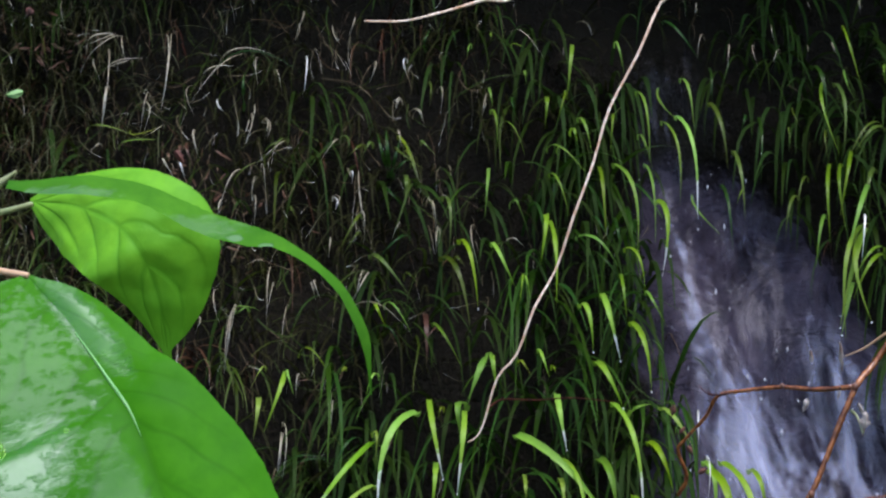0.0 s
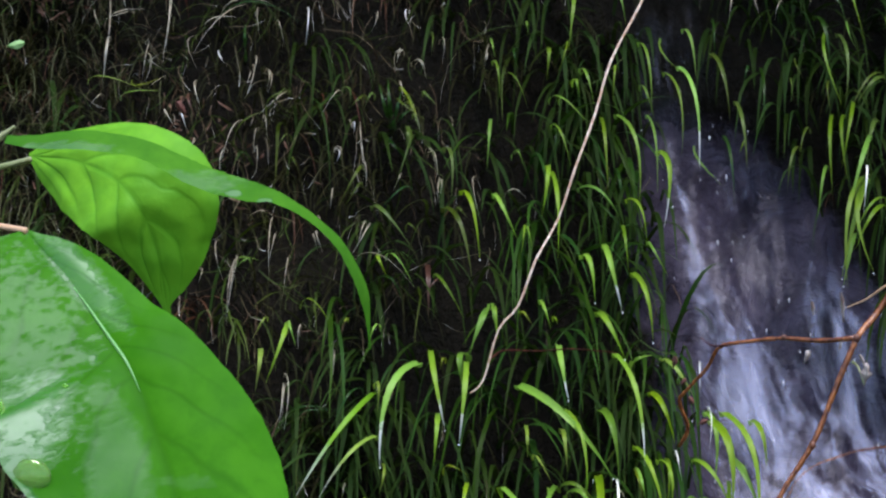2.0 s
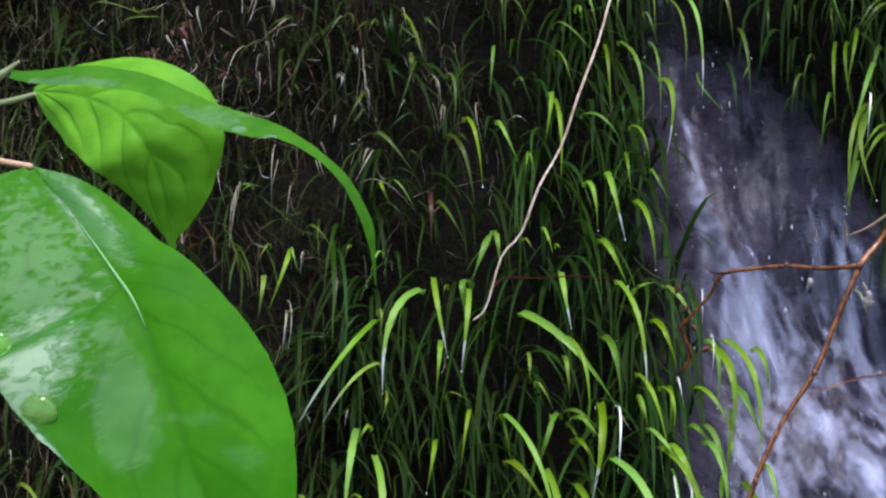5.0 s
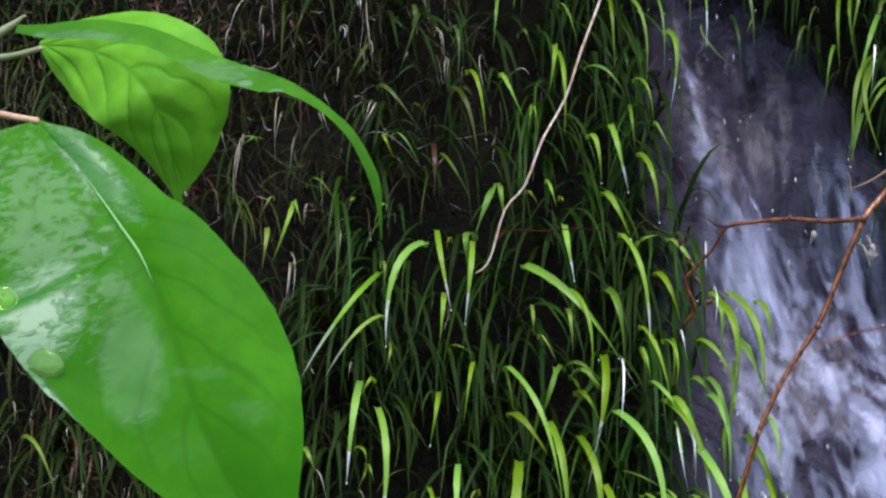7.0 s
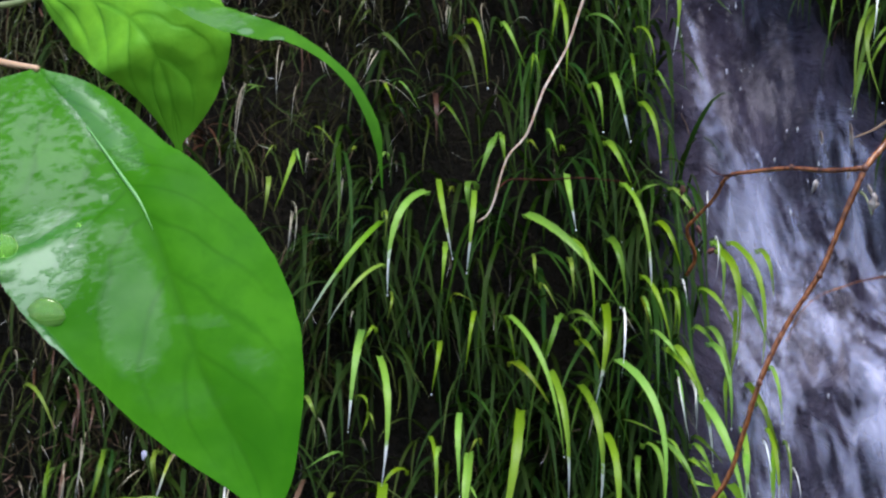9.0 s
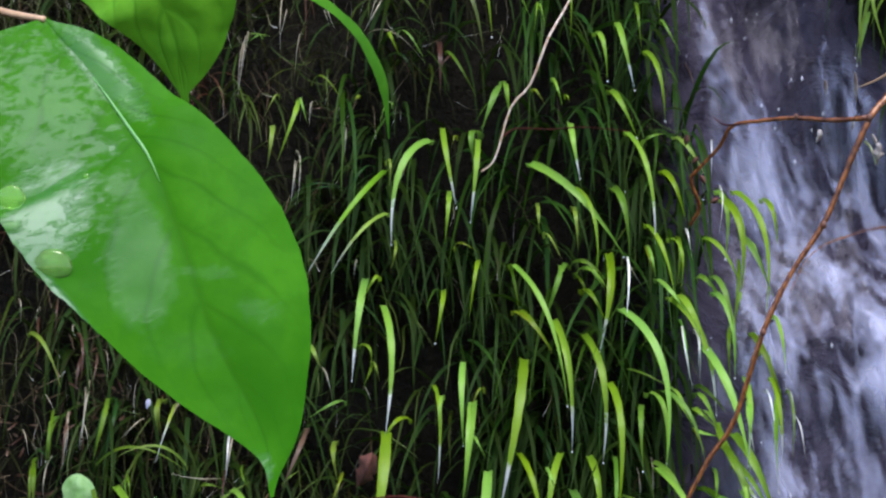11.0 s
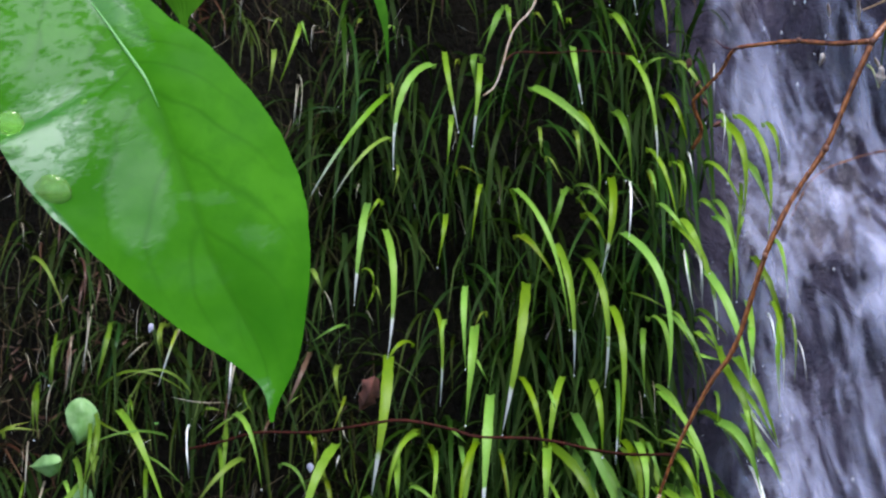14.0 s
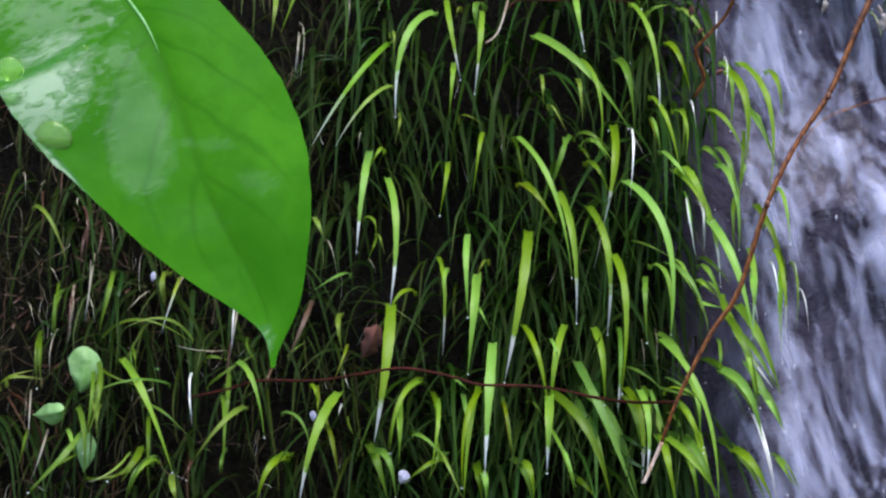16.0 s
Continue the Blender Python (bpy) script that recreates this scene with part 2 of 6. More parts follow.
    n.set(Base_Color=color, Roughness=n.math("MULTIPLY", n.ramp(blotch, 0, 1, rough, rough + 0.12), sleek), Specular_IOR_Level=gloss, Specular_Tint=(0.84, 0.92, 1.0), Coat_Weight=coat, Coat_Roughness=0.25, Normal=n.bump(height, 1.0, relief))
    n.through_light(color, share)
    return n.material


def bark_material(name, dark, light, rough=0.5, shine=0.5):
    n = Nodes(name)
    p = n.place("Object", (1, 1, 0.35))
    grain, blotch = n.noise(p, 320.0, 6.0), n.noise(p, 45.0, 3.0)
    color = n.mix(n.ramp(grain, 0.35, 0.7), dark, light)
    color = n.mix(n.ramp(blotch, 0.5, 0.7, 0.0, 0.6), color, dark)
    n.set(Base_Color=color, Roughness=rough, Specular_IOR_Level=shine, Normal=n.bump(grain, 0.4, 0.001))
    return n.material


def plain_leaf_material(name, a, b, share=0.25, rough=0.4):
    n = Nodes(name)
    color = n.mix(n.ramp(n.noise(n.place("Object"), 60.0, 4.0), 0.35, 0.65), a, b)
    n.set(Base_Color=color, Roughness=rough, Normal=n.bump(n.noise(n.place("Object"), 150.0), 0.3, 0.001))
    n.through_light(color, share)
    return n.material


BANK = bank_material()
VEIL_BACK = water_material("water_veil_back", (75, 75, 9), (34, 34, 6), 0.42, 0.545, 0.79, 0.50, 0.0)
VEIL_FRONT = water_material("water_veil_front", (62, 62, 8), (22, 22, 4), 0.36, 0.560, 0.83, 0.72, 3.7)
DROP, BEAD, SPRAY = drop_material(), bead_material(), spray_material()
# the patches below set the sky's sheen by hand
LEAF_TOP = leaf_material("leaf_glossy_green", (0.020, 0.114, 0.003), (0.046, 0.188, 0.006), (0.016, 0.082, 0.002), 9.0, 2.2, 0.45, 0.15, 0.33, 0.0, 0.0006, 0.2, [
    ((-0.1065, 1.5150), 0.0130, 0.0230, 0.30, 1.9, 0.15, 0.5),
    ((-0.1060, 1.4915), 0.0108, 0.0140, -0.25, 0.7, 0.52, 0.7),
    ((-0.0950, 1.5330), 0.0055, 0.0130, 0.80, 0.7, 0.55, 0.8),
    ((-0.0807, 1.4800), 0.0078, 0.0160, 0.12, 0.3, 0.17, 0.4),
    ((-0.0865, 1.5000), 0.0050, 0.0045, 0.50, 1.5, 0.10, 0.8),
    ((-0.0895, 1.5098), 0.0010, 0.0014, 0.00, 0.9, 0.30, 0.9),
    ((-0.0730, 1.4745), 0.0024, 0.0050, 0.00, 0.9, 0.10, 0.9),
    ((-0.0625, 1.4775), 0.0060, 0.0016, 0.25, 1.4, 0.09, 0.9),
    ((-0.0495, 1.4680), 0.0045, 0.0030, 0.50, 1.6, 0.09, 0.9),
    ((-0.0670, 1.4580), 0.0090, 0.0040, 0.60, 1.2, 0.04, 0.9),
    ((-0.0950, 1.4660), 0.0018, 0.0125, 0.83, 0.4, 0.62, 0.8),
    ((-0.0480, 1.4270), 0.0030, 0.0040, 0.00, 0.9, 0.45, 0.8),
])
# much of the light through this leaf is put into its paler green
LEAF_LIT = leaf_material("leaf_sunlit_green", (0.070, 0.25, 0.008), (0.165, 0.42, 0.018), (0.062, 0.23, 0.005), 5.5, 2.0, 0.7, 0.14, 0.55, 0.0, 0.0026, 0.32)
LEAF_EDGE = leaf_material("leaf_narrow_green", (0.028, 0.125, 0.010), (0.085, 0.255, 0.017), (0.05, 0.22, 0.02), 7.0, 2.0, 0.0, 0.3, 0.4, 0.0, 0.0006, 0.3, [
    ((-0.0555, 1.5577), 0.0022, 0.0011, 0.0, 0.4, 1.0, 0.4),
    ((-0.0465, 1.5553), 0.0020, 0.0010, 0.0, 0.4, 1.0, 0.4),
    ((-0.1040, 1.5705), 0.0120, 0.0022, 0.0, 0.9, 0.7, 0.8),
    ((-0.0680, 1.5610), 0.0120, 0.0030, 0.3, 1.0, 0.40, 0.9),
])
MIDRIB = plain_leaf_material("leaf_midrib_pale", (0.10, 0.36, 0.06), (0.26, 0.50, 0.20))
STALK_TAN = plain_leaf_material("leaf_stalk_tan", (0.42, 0.24, 0.13), (0.62, 0.40, 0.24), 0.1)
STALK = plain_leaf_material("leaf_stalk_pale", (0.30, 0.36, 0.16), (0.42, 0.40, 0.22))
TWIG_TAN = bark_material("twig_tan", (0.45, 0.23, 0.12), (0.96, 0.86, 0.74), 0.28)
TWIG_RED = bark_material("twig_red_brown", (0.060, 0.016, 0.008), (0.36, 0.125, 0.034), 0.22)
KNOT = bark_material("knot_dark", (0.035, 0.010, 0.006), (0.19, 0.060, 0.020), 0.4)
VINE_DARK = bark_material("vine_dark_red", (0.012, 0.003, 0.002), (0.075, 0.014, 0.008), 0.7, 0.12)
PALE_LEAF = plain_leaf_material("small_leaf_pale", (0.17, 0.36, 0.09), (0.32, 0.52, 0.21), 0.25, 0.6)
DEAD_LEAF = plain_leaf_material("dead_leaf_red_brown", (0.04, 0.014, 0.010), (0.16, 0.052, 0.036), 0.1, 0.8)
LITTER = blade_material("leaf_litter", (0.035, 0.016, 0.011), (0.13, 0.070, 0.050), (0.34, 0.22, 0.17), share=0.1, rough=0.5, each="island")
HUSK = plain_leaf_material("dry_husk", (0.22, 0.14, 0.11), (0.80, 0.72, 0.66), 0.2, 0.4)
PETAL = plain_leaf_material("petal_lilac", (0.62, 0.58, 0.80), (0.78, 0.76, 0.90), 0.3, 0.5)


# ---- builders ----
def mesh_of(name, points, faces, material, uvs=None, smooth=True):
    me = bpy.data.meshes.new(name)
    me.from_pydata(points, [], faces)
    if uvs is not None:
        layer = me.uv_layers.new(name="UVMap")
        loops = np.empty(len(me.loops), dtype=np.int32)
        me.loops.foreach_get("vertex_index", loops)
        layer.data.foreach_set("uv", np.asarray(uvs, dtype=np.float32)[loops].ravel())
    me.polygons.foreach_set("use_smooth", [smooth] * len(me.polygons))
    me.materials.append(material)
    me.update()
    return me


def part(name, me, parent, label=""):
    ob = new(name, me)
    ob.parent = parent
    return tagged(ob, label)


def spline(points, count):
    """count points along a smooth line through the given ones."""
    p = [Vector(a) for a in points]
    p = [2 * p[0] - p[1]] + p + [2 * p[-1] - p[-2]]
    out = []
    for i in range(count):
        u = i / (count - 1) * (len(p) - 3)
        j = min(int(u), len(p) - 4)
        f = u - j
        a, b, c, d = p[j : j + 4]
        out.append(0.5 * ((2 * b) + (c - a) * f + (2 * a - 5 * b + 4 * c - d) * f**2 + (3 * b - a - 3 * c + d) * f**3))
    return out


def along(values, s):
    """A value read off an even row of values at s from 0 to 1, eased."""
    u = s * (len(values) - 1)
    j = min(int(u), len(values) - 2)
    f = u - j
    a, b, c, d = values[max(j - 1, 0)], values[j], values[j + 1], values[min(j + 2, len(values) - 1)]
    return 0.5 * ((2 * b) + (c - a) * f + (2 * a - 5 * b + 4 * c - d) * f**2 + (3 * b - a - 3 * c + d) * f**3)


def tube(name, line, radii, material, sides=7, rough=0.0, count=28):
    """A tapering, slightly knobbly round stem along a line."""
    pts = spline(line, count)
    points, faces, uvs = [], [], []
    for i, p in enumerate(pts):
        way = (pts[min(i + 1, count - 1)] - pts[max(i - 1, 0)]).normalized()
        side = way.cross(Vector((0, 1, 0.2))).normalized()
        up = side.cross(way)
        r = along(radii, i / (count - 1)) if len(radii) > 1 else radii[0]
        r *= 1 + rough * noise.noise(p * 90)
        for k in range(sides):
            a = 2 * math.pi * k / sides
            points.append(p + (math.cos(a) * side + math.sin(a) * up) * r)
            uvs.append((k / sides, i / (count - 1)))
        if i:
            for k in range(sides):
                a, b = (i - 1) * sides + k, (i - 1) * sides + (k + 1) % sides
                faces.append((a, b, b + sides, a + sides))
    faces.append(tuple(range(sides))[::-1])
    faces.append(tuple(len(points) - sides + k for k in range(sides)))
    return mesh_of(name, points, faces, material, uvs)


def ball(name, centre, size, material, squash=(1, 1, 1), rings=8, sides=12, sag=0.0):
    """A drop: round, squashed, fuller below by sag."""
    points, faces = [], []
    for i in range(rings + 1):
        a = math.pi * i / rings
        for k in range(sides):
            b = 2 * math.pi * k / sides
            r = math.sin(a) * (1 - sag * math.cos(a) * 0.5)
            points.append(Vector(centre) + Vector((math.cos(b) * r * squash[0], math.sin(b) * r * squash[1], math.cos(a) * squash[2])) * size)
    for i in range(rings):
        for k in range(sides):
            faces.append((i * sides + k, (i + 1) * sides + k, (i + 1) * sides + (k + 1) % sides, i * sides + (k + 1) % sides))
    return mesh_of(name, points, faces, material)


LEAN = 0.3  # the bank leans back by this much per metre of height


def bank_y(x, z):
    """Where the bank's face lies; it bulges and steps."""
    y = 3.13 + LEAN * (z - 1.5)
    y += 0.05 * noise.noise(Vector((x * 2.2, 1.3, z * 2.2))) + 0.025 * noise.noise(Vector((x * 7, 5.1, z * 7)))
    # unseen overhanging lip, added to shade the upper bank
    y -= 0.34 * max(0.0, min(1.0, (z - 2.22) / 0.22)) ** 1.5
    wet = max(0.0, 1 - abs(x - fall_middle(z)) / 0.26)
    return y + 0.05 * wet - 0.03 * wet * math.sin(z * 19 + x * 5)


def fall_edges(z):
    """Left and right edge of the falling water at a height."""
    high = (0.4, 0.95, 1.25, 1.45, 1.55, 1.62, 1.70, 1.80, 1.88, 2.02, 2.06)
    left = (0.295, 0.300, 0.308, 0.318, 0.316, 0.308, 0.302, 0.294, 0.276, 0.252, 0.245)
    right = (0.95, 0.92, 0.88, 0.80, 0.68, 0.58, 0.53, 0.475, 0.43, 0.36, 0.345)
    return float(np.interp(z, high, left)), float(np.interp(z, high, right))


def fall_middle(z):
    a, b = fall_edges(z)
    return (a + b) / 2


# ---- ground: one sheet, level behind the viewer, rising as the bank, level again above it ----
def build_ground():
    down = [(-80, 0), (-20, 0), (-6, 0), (-2, 0), (0, 0), (1.2, 0), (2.0, 0.0), (2.45, 0.03)]
    rise = [0.12 + (3.0 - 0.12) * i / 130 for i in range(131)]
    xs = [-80, -30, -10, -5, -3, -2, -1.5] + [-1.2 + 2.5 * i / 120 for i in range(121)] + [1.6, 2.2, 3, 5, 10, 30, 80]
    points, faces, uvs = [], [], []
    rows = [("flat", y, z) for y, z in down] + [("face", 0, z) for z in rise] + [("flat", y, z) for y, z in ((3.5, 3.08), (4.8, 3.2), (8, 3.5), (20, 4), (80, 5))]
    for kind, y, z in rows:
        for x in xs:
            a, b = fall_edges(z)
            bare = min(1.0, max(0.0, min(x - a + 0.09, b - x + 0.05) / 0.08)) * min(1.0, max(0.0, (1.96 - z) / 0.18))
            uvs.append((bare if kind == "face" else 0.0, 0.0))
            if kind == "face":
                points.append((x, bank_y(x, z), z))
            else:
                bump = 0.04 * noise.noise(Vector((x * 0.9, y * 0.9, 0)))
                points.append((x, y, z + (bump if abs(y) < 30 else 0)))
    w = len(xs)
    for i in range(len(rows) - 1):
        for k in range(w - 1):
            faces.append((i * w + k, i * w + k + 1, (i + 1) * w + k + 1, (i + 1) * w + k))
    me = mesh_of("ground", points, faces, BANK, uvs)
    return tagged(new("ground", me), "dark wet earth bank with violet rock behind the water", "ground", kind="structure")


build_ground()


# ---- grass blades ----
def blade_mesh(name, line, width, material, twist=0.0, fold=0.35, steps=22):
    """One blade: narrow at the root, widest in the middle third, drawn out to a point, folded along its rib."""
    pts = spline(line, steps + 1)
    points, faces, uvs = [], [], []
    for i, p in enumerate(pts):
        s = i / steps
        way = (pts[min(i + 1, steps)] - pts[max(i - 1, 0)]).normalized()
        face = Vector((math.sin(twist * s), -1, 0.25 + 0.2 * math.cos(twist * 2 * s))).normalized()
        side = way.cross(face).normalized()
        out = side.cross(way).normalized()
        w = width * 0.44 * (0.80 + 0.20 * min(1, s * 3.5)) * min(1.0, (1 - s) * 2.0 + 0.02) ** 0.9
        w *= 1 + 0.14 * noise.noise(p * 140 + Vector((width * 900, 0, 0))) + 0.16 * noise.noise(p * 420)
        points += [p - side * w + out * w * fold, p, p + side * w + out * w * fold]
        uvs += [(0, s), (0.5, s), (1, s)]
        if i:
            b = 3 * i
            faces += [(b - 3, b - 2, b + 1, b), (b - 2, b - 1, b + 2, b + 1)]
    return mesh_of(name, points, faces, material, uvs)


TONES = {"g": "fresh green", "l": "lime green", "m": "mid-green", "y": "yellowing", "d": "dark green", "o": "shade-dulled olive", "s": "dry straw-coloured", "w": "glint-white", "b": "brown dead"}


def tuft(rows):
    """A tuft of arching blades out of one root. Each row: how far the blade stands out, then root, bend and tip as x and z, width in millimetres, tone."""
    base = new("grass_tuft")
    bx = sum(r[1] for r in rows) / len(rows)
    bz = sum(r[2] for r in rows) / len(rows) - 0.03
    base.location = (bx, bank_y(bx, bz), bz)
    for out, xa, za, xm, zm, xt, zt, wide, tone in rows:
        def at(x, z, more):
            return Vector((x, 3.13 + LEAN * (z - 1.5) - out + more, z)) - base.location
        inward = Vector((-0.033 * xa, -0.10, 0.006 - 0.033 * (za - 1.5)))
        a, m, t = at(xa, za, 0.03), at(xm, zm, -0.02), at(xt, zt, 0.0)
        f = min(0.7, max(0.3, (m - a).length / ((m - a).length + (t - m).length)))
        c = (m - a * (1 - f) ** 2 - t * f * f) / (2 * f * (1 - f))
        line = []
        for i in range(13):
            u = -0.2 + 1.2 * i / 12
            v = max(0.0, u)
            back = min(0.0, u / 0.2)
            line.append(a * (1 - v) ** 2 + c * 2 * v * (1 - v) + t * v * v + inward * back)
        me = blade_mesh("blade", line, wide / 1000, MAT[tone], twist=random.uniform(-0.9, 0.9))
        part("blade", me, base, ("white tip of painted wet shine" if tone[1:] == "p" else ""))
        if tone[0] in "lgmw" and wide > 6 and random.random() < 0.6:
            part("water_drop", ball("water_drop", at(xt, zt - 0.0015, -0.001), 0.0009, BEAD, (1, 1, 1.3), 6, 8, 0.4), base, "water drop at the tip, glint painted white")
    kinds = [r[-1][0] for r in rows]
    main = max(sorted(set(kinds)), key=kinds.count)
    other = [k for k in sorted(set(kinds)) if k != main]
    label = f"{TONES[main]} wet grass tuft" + (f", some blades {TONES[other[0]]}," if other else "") + " on the bank"
    return tagged(base, label, "grass", "grass tufts on the bank")


tuft([
    (0.107, -0.1636, 2.0156, -0.1605, 1.9806, -0.164, 1.9573, 1.0, "s"),
    (0.23, -0.1557, 1.9948, -0.1539, 1.9573, -0.1573, 1.9372, 1.4, "w"),
    (0.091, -0.205, 1.9966, -0.1943, 1.9794, -0.1915, 1.9597, 1.1, "s"),
    (0.107, -0.1739, 2.0606, -0.1722, 2.0361, -0.1796, 2.0243, 1.2, "s"),
    (0.103, -0.1301, 2.0588, -0.122, 2.0305, -0.1169, 2.0248, 1.2, "s"),
    (0.128, -0.1665, 2.0738, -0.1664, 2.0506, -0.1744, 2.0374, 1.1, "s"),
])
tuft([
    (0.116, -0.1005, 2.0682, -0.1023, 2.0451, -0.1079, 2.0333, 1.0, "s"),
])
tuft([
    (0.132, -0.0748, 2.0034, -0.0735, 1.9838, -0.0803, 1.9683, 1.0, "s"),
    (0.134, -0.0358, 2.0031, -0.0345, 1.9858, -0.0304, 1.9777, 1.1, "s"),
    (0.188, -0.0317, 1.9978, -0.0353, 1.9799, -0.0313, 1.9698, 1.4, "w"),
    (0.103, -0.0433, 1.9606, -0.0468, 1.9411, -0.0485, 1.932, 1.2, "s"),
])
tuft([
    (0.095, -0.2272, 2.0177, -0.2244, 1.9879, -0.2225, 1.9729, 1.1, "s"),
    (0.14, -0.2383, 2.0138, -0.2794, 1.9754, -0.3035, 1.9412, 1.2, "s"),
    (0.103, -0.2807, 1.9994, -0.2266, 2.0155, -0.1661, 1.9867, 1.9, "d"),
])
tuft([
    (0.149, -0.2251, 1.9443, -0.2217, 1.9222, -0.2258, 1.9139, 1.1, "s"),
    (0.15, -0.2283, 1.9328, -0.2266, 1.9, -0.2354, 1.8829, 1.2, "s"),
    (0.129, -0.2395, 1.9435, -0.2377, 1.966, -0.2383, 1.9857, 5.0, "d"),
    (0.106, -0.217, 1.93, -0.2075, 1.911, -0.2127, 1.8974, 1.1, "s"),
    (0.108, -0.2349, 1.9298, -0.2335, 1.9109, -0.2391, 1.9031, 1.0, "s"),
    (0.153, -0.2116, 1.9264, -0.202, 1.8996, -0.2093, 1.8861, 1.2, "s"),
])
tuft([
    (0.22, -0.1771, 1.8878, -0.1909, 1.8727, -0.2034, 1.8553, 1.4, "o"),
    (0.108, -0.1853, 1.9026, -0.2052, 1.8798, -0.2239, 1.8646, 1.2, "s"),
    (0.119, -0.2167, 1.8661, -0.2087, 1.8491, -0.2081, 1.8259, 1.0, "s"),
    (0.161, -0.1781, 1.8354, -0.1881, 1.8242, -0.1959, 1.807, 1.7, "o"),
    (0.103, -0.1194, 1.9, -0.135, 1.8876, -0.1457, 1.8776, 1.9, "d"),
])
tuft([
    (0.195, -0.1138, 1.8954, -0.1015, 1.8772, -0.1047, 1.8625, 2.3, "o"),
    (0.151, -0.1161, 1.8953, -0.128, 1.8801, -0.1411, 1.8607, 1.2, "s"),
    (0.161, -0.0853, 1.8895, -0.0977, 1.8744, -0.1066, 1.8667, 3.2, "o"),
    (0.151, -0.1065, 1.8606, -0.1019, 1.8452, -0.1018, 1.8417, 1.0, "s"),
    (0.208, -0.0736, 1.884, -0.0805, 1.8725, -0.0864, 1.8608, 3.8, "o"),
    (0.17, -0.1023, 1.8524, -0.0977, 1.8415, -0.0997, 1.8308, 1.4, "w"),
])
tuft([
    (0.134, -0.0386, 1.9483, -0.0443, 1.9394, -0.0502, 1.9267, 1.0, "s"),
    (0.151, -0.0291, 1.9339, -0.0146, 1.923, -0.0112, 1.9096, 1.1, "s"),
    (0.127, -0.045, 1.9118, -0.04, 1.8918, -0.0395, 1.8811, 1.1, "s"),
    (0.18, -0.0428, 1.8987, -0.0227, 1.856, -0.0173, 1.8354, 3.8, "yq"),
])
tuft([
    (0.202, -0.0355, 1.8848, -0.0259, 1.864, -0.0213, 1.8486, 2.3, "o"),
    (0.156, -0.0466, 1.887, -0.0305, 1.8661, -0.0112, 1.854, 3.8, "o"),
    (0.197, -0.0146, 1.8891, -0.0061, 1.8753, 0.0048, 1.8656, 3.6, "o"),
    (0.2, -0.0271, 1.8596, -0.0212, 1.8428, -0.0165, 1.8274, 2.3, "o"),
    (0.193, -0.0341, 1.846, -0.0328, 1.826, -0.0357, 1.814, 5.6, "o"),
    (0.111, -0.0222, 1.8444, -0.0309, 1.8242, -0.036, 1.8067, 4.4, "d"),
])
tuft([
    (0.074, -0.0093, 2.0285, -0.0099, 2.0354, -0.0004, 2.0584, 4.4, "d"),
    (0.123, 0.0251, 2.0472, 0.0282, 2.0253, 0.0318, 2.0112, 2.5, "d"),
    (0.191, 0.0485, 2.0175, 0.0435, 1.9984, 0.0423, 1.9884, 2.3, "m"),
])
tuft([
    (0.171, 0.0733, 2.0362, 0.0728, 2.0212, 0.0732, 2.0187, 2.3, "m"),
    (0.151, 0.1005, 2.0421, 0.1235, 2.0218, 0.1403, 2.0003, 1.0, "s"),
    (0.152, 0.1002, 2.0227, 0.1092, 2.014, 0.1205, 2.0114, 1.8, "m"),
])
tuft([
    (0.183, 0.1754, 2.0172, 0.1705, 1.9862, 0.1656, 1.9392, 5.8, "m"),
    (0.212, 0.2266, 2.0137, 0.23, 1.9924, 0.2356, 1.9663, 3.2, "m"),
])
tuft([
    (0.2, 0.1646, 1.9545, 0.1565, 1.925, 0.1501, 1.9046, 3.2, "m"),
    (0.212, 0.1406, 1.9417, 0.138, 1.9198, 0.1364, 1.8973, 5.8, "m"),
    (0.16, 0.1816, 1.9233, 0.1907, 1.898, 0.1968, 1.8714, 4.1, "m"),
    (0.165, 0.1767, 1.9092, 0.1749, 1.8936, 0.1766, 1.8853, 2.7, "m"),
    (0.2, 0.1144, 1.9806, 0.1137, 1.9652, 0.1151, 1.9596, 2.7, "m"),
])
tuft([
    (0.214, 0.0694, 1.9562, 0.0715, 1.9339, 0.0739, 1.9224, 2.7, "m"),
    (0.118, 0.0694, 1.9635, 0.0632, 1.9372, 0.0613, 1.9252, 1.1, "s"),
    (0.206, 0.0714, 1.9279, 0.0782, 1.8991, 0.0791, 1.8751, 3.6, "m"),
    (0.135, 0.1034, 1.9555, 0.1001, 1.9346, 0.1055, 1.9226, 3.1, "d"),
    (0.181, 0.0838, 1.913, 0.1029, 1.8952, 0.1136, 1.8652, 1.8, "m"),
])
tuft([
    (0.157, 0.2266, 1.9288, 0.2209, 1.9019, 0.2195, 1.8768, 3.6, "m"),
    (0.181, 0.254, 1.9551, 0.2616, 1.9277, 0.2657, 1.8578, 4.1, "m"),
    (0.171, 0.2551, 1.8993, 0.262, 1.8767, 0.2698, 1.8517, 2.7, "m"),
    (0.213, 0.2813, 1.9119, 0.2958, 1.8727, 0.297, 1.8006, 4.1, "m"),
])
tuft([
    (0.218, 0.1515, 1.8752, 0.1658, 1.8617, 0.1835, 1.8428, 2.3, "m"),
    (0.087, 0.1503, 1.8543, 0.151, 1.8302, 0.1479, 1.8029, 3.8, "d"),
    (0.2, 0.1428, 1.8462, 0.1556, 1.8212, 0.1648, 1.788, 3.2, "m"),
    (0.218, 0.2028, 1.8534, 0.2039, 1.8157, 0.2069, 1.7548, 4.9, "m"),
])
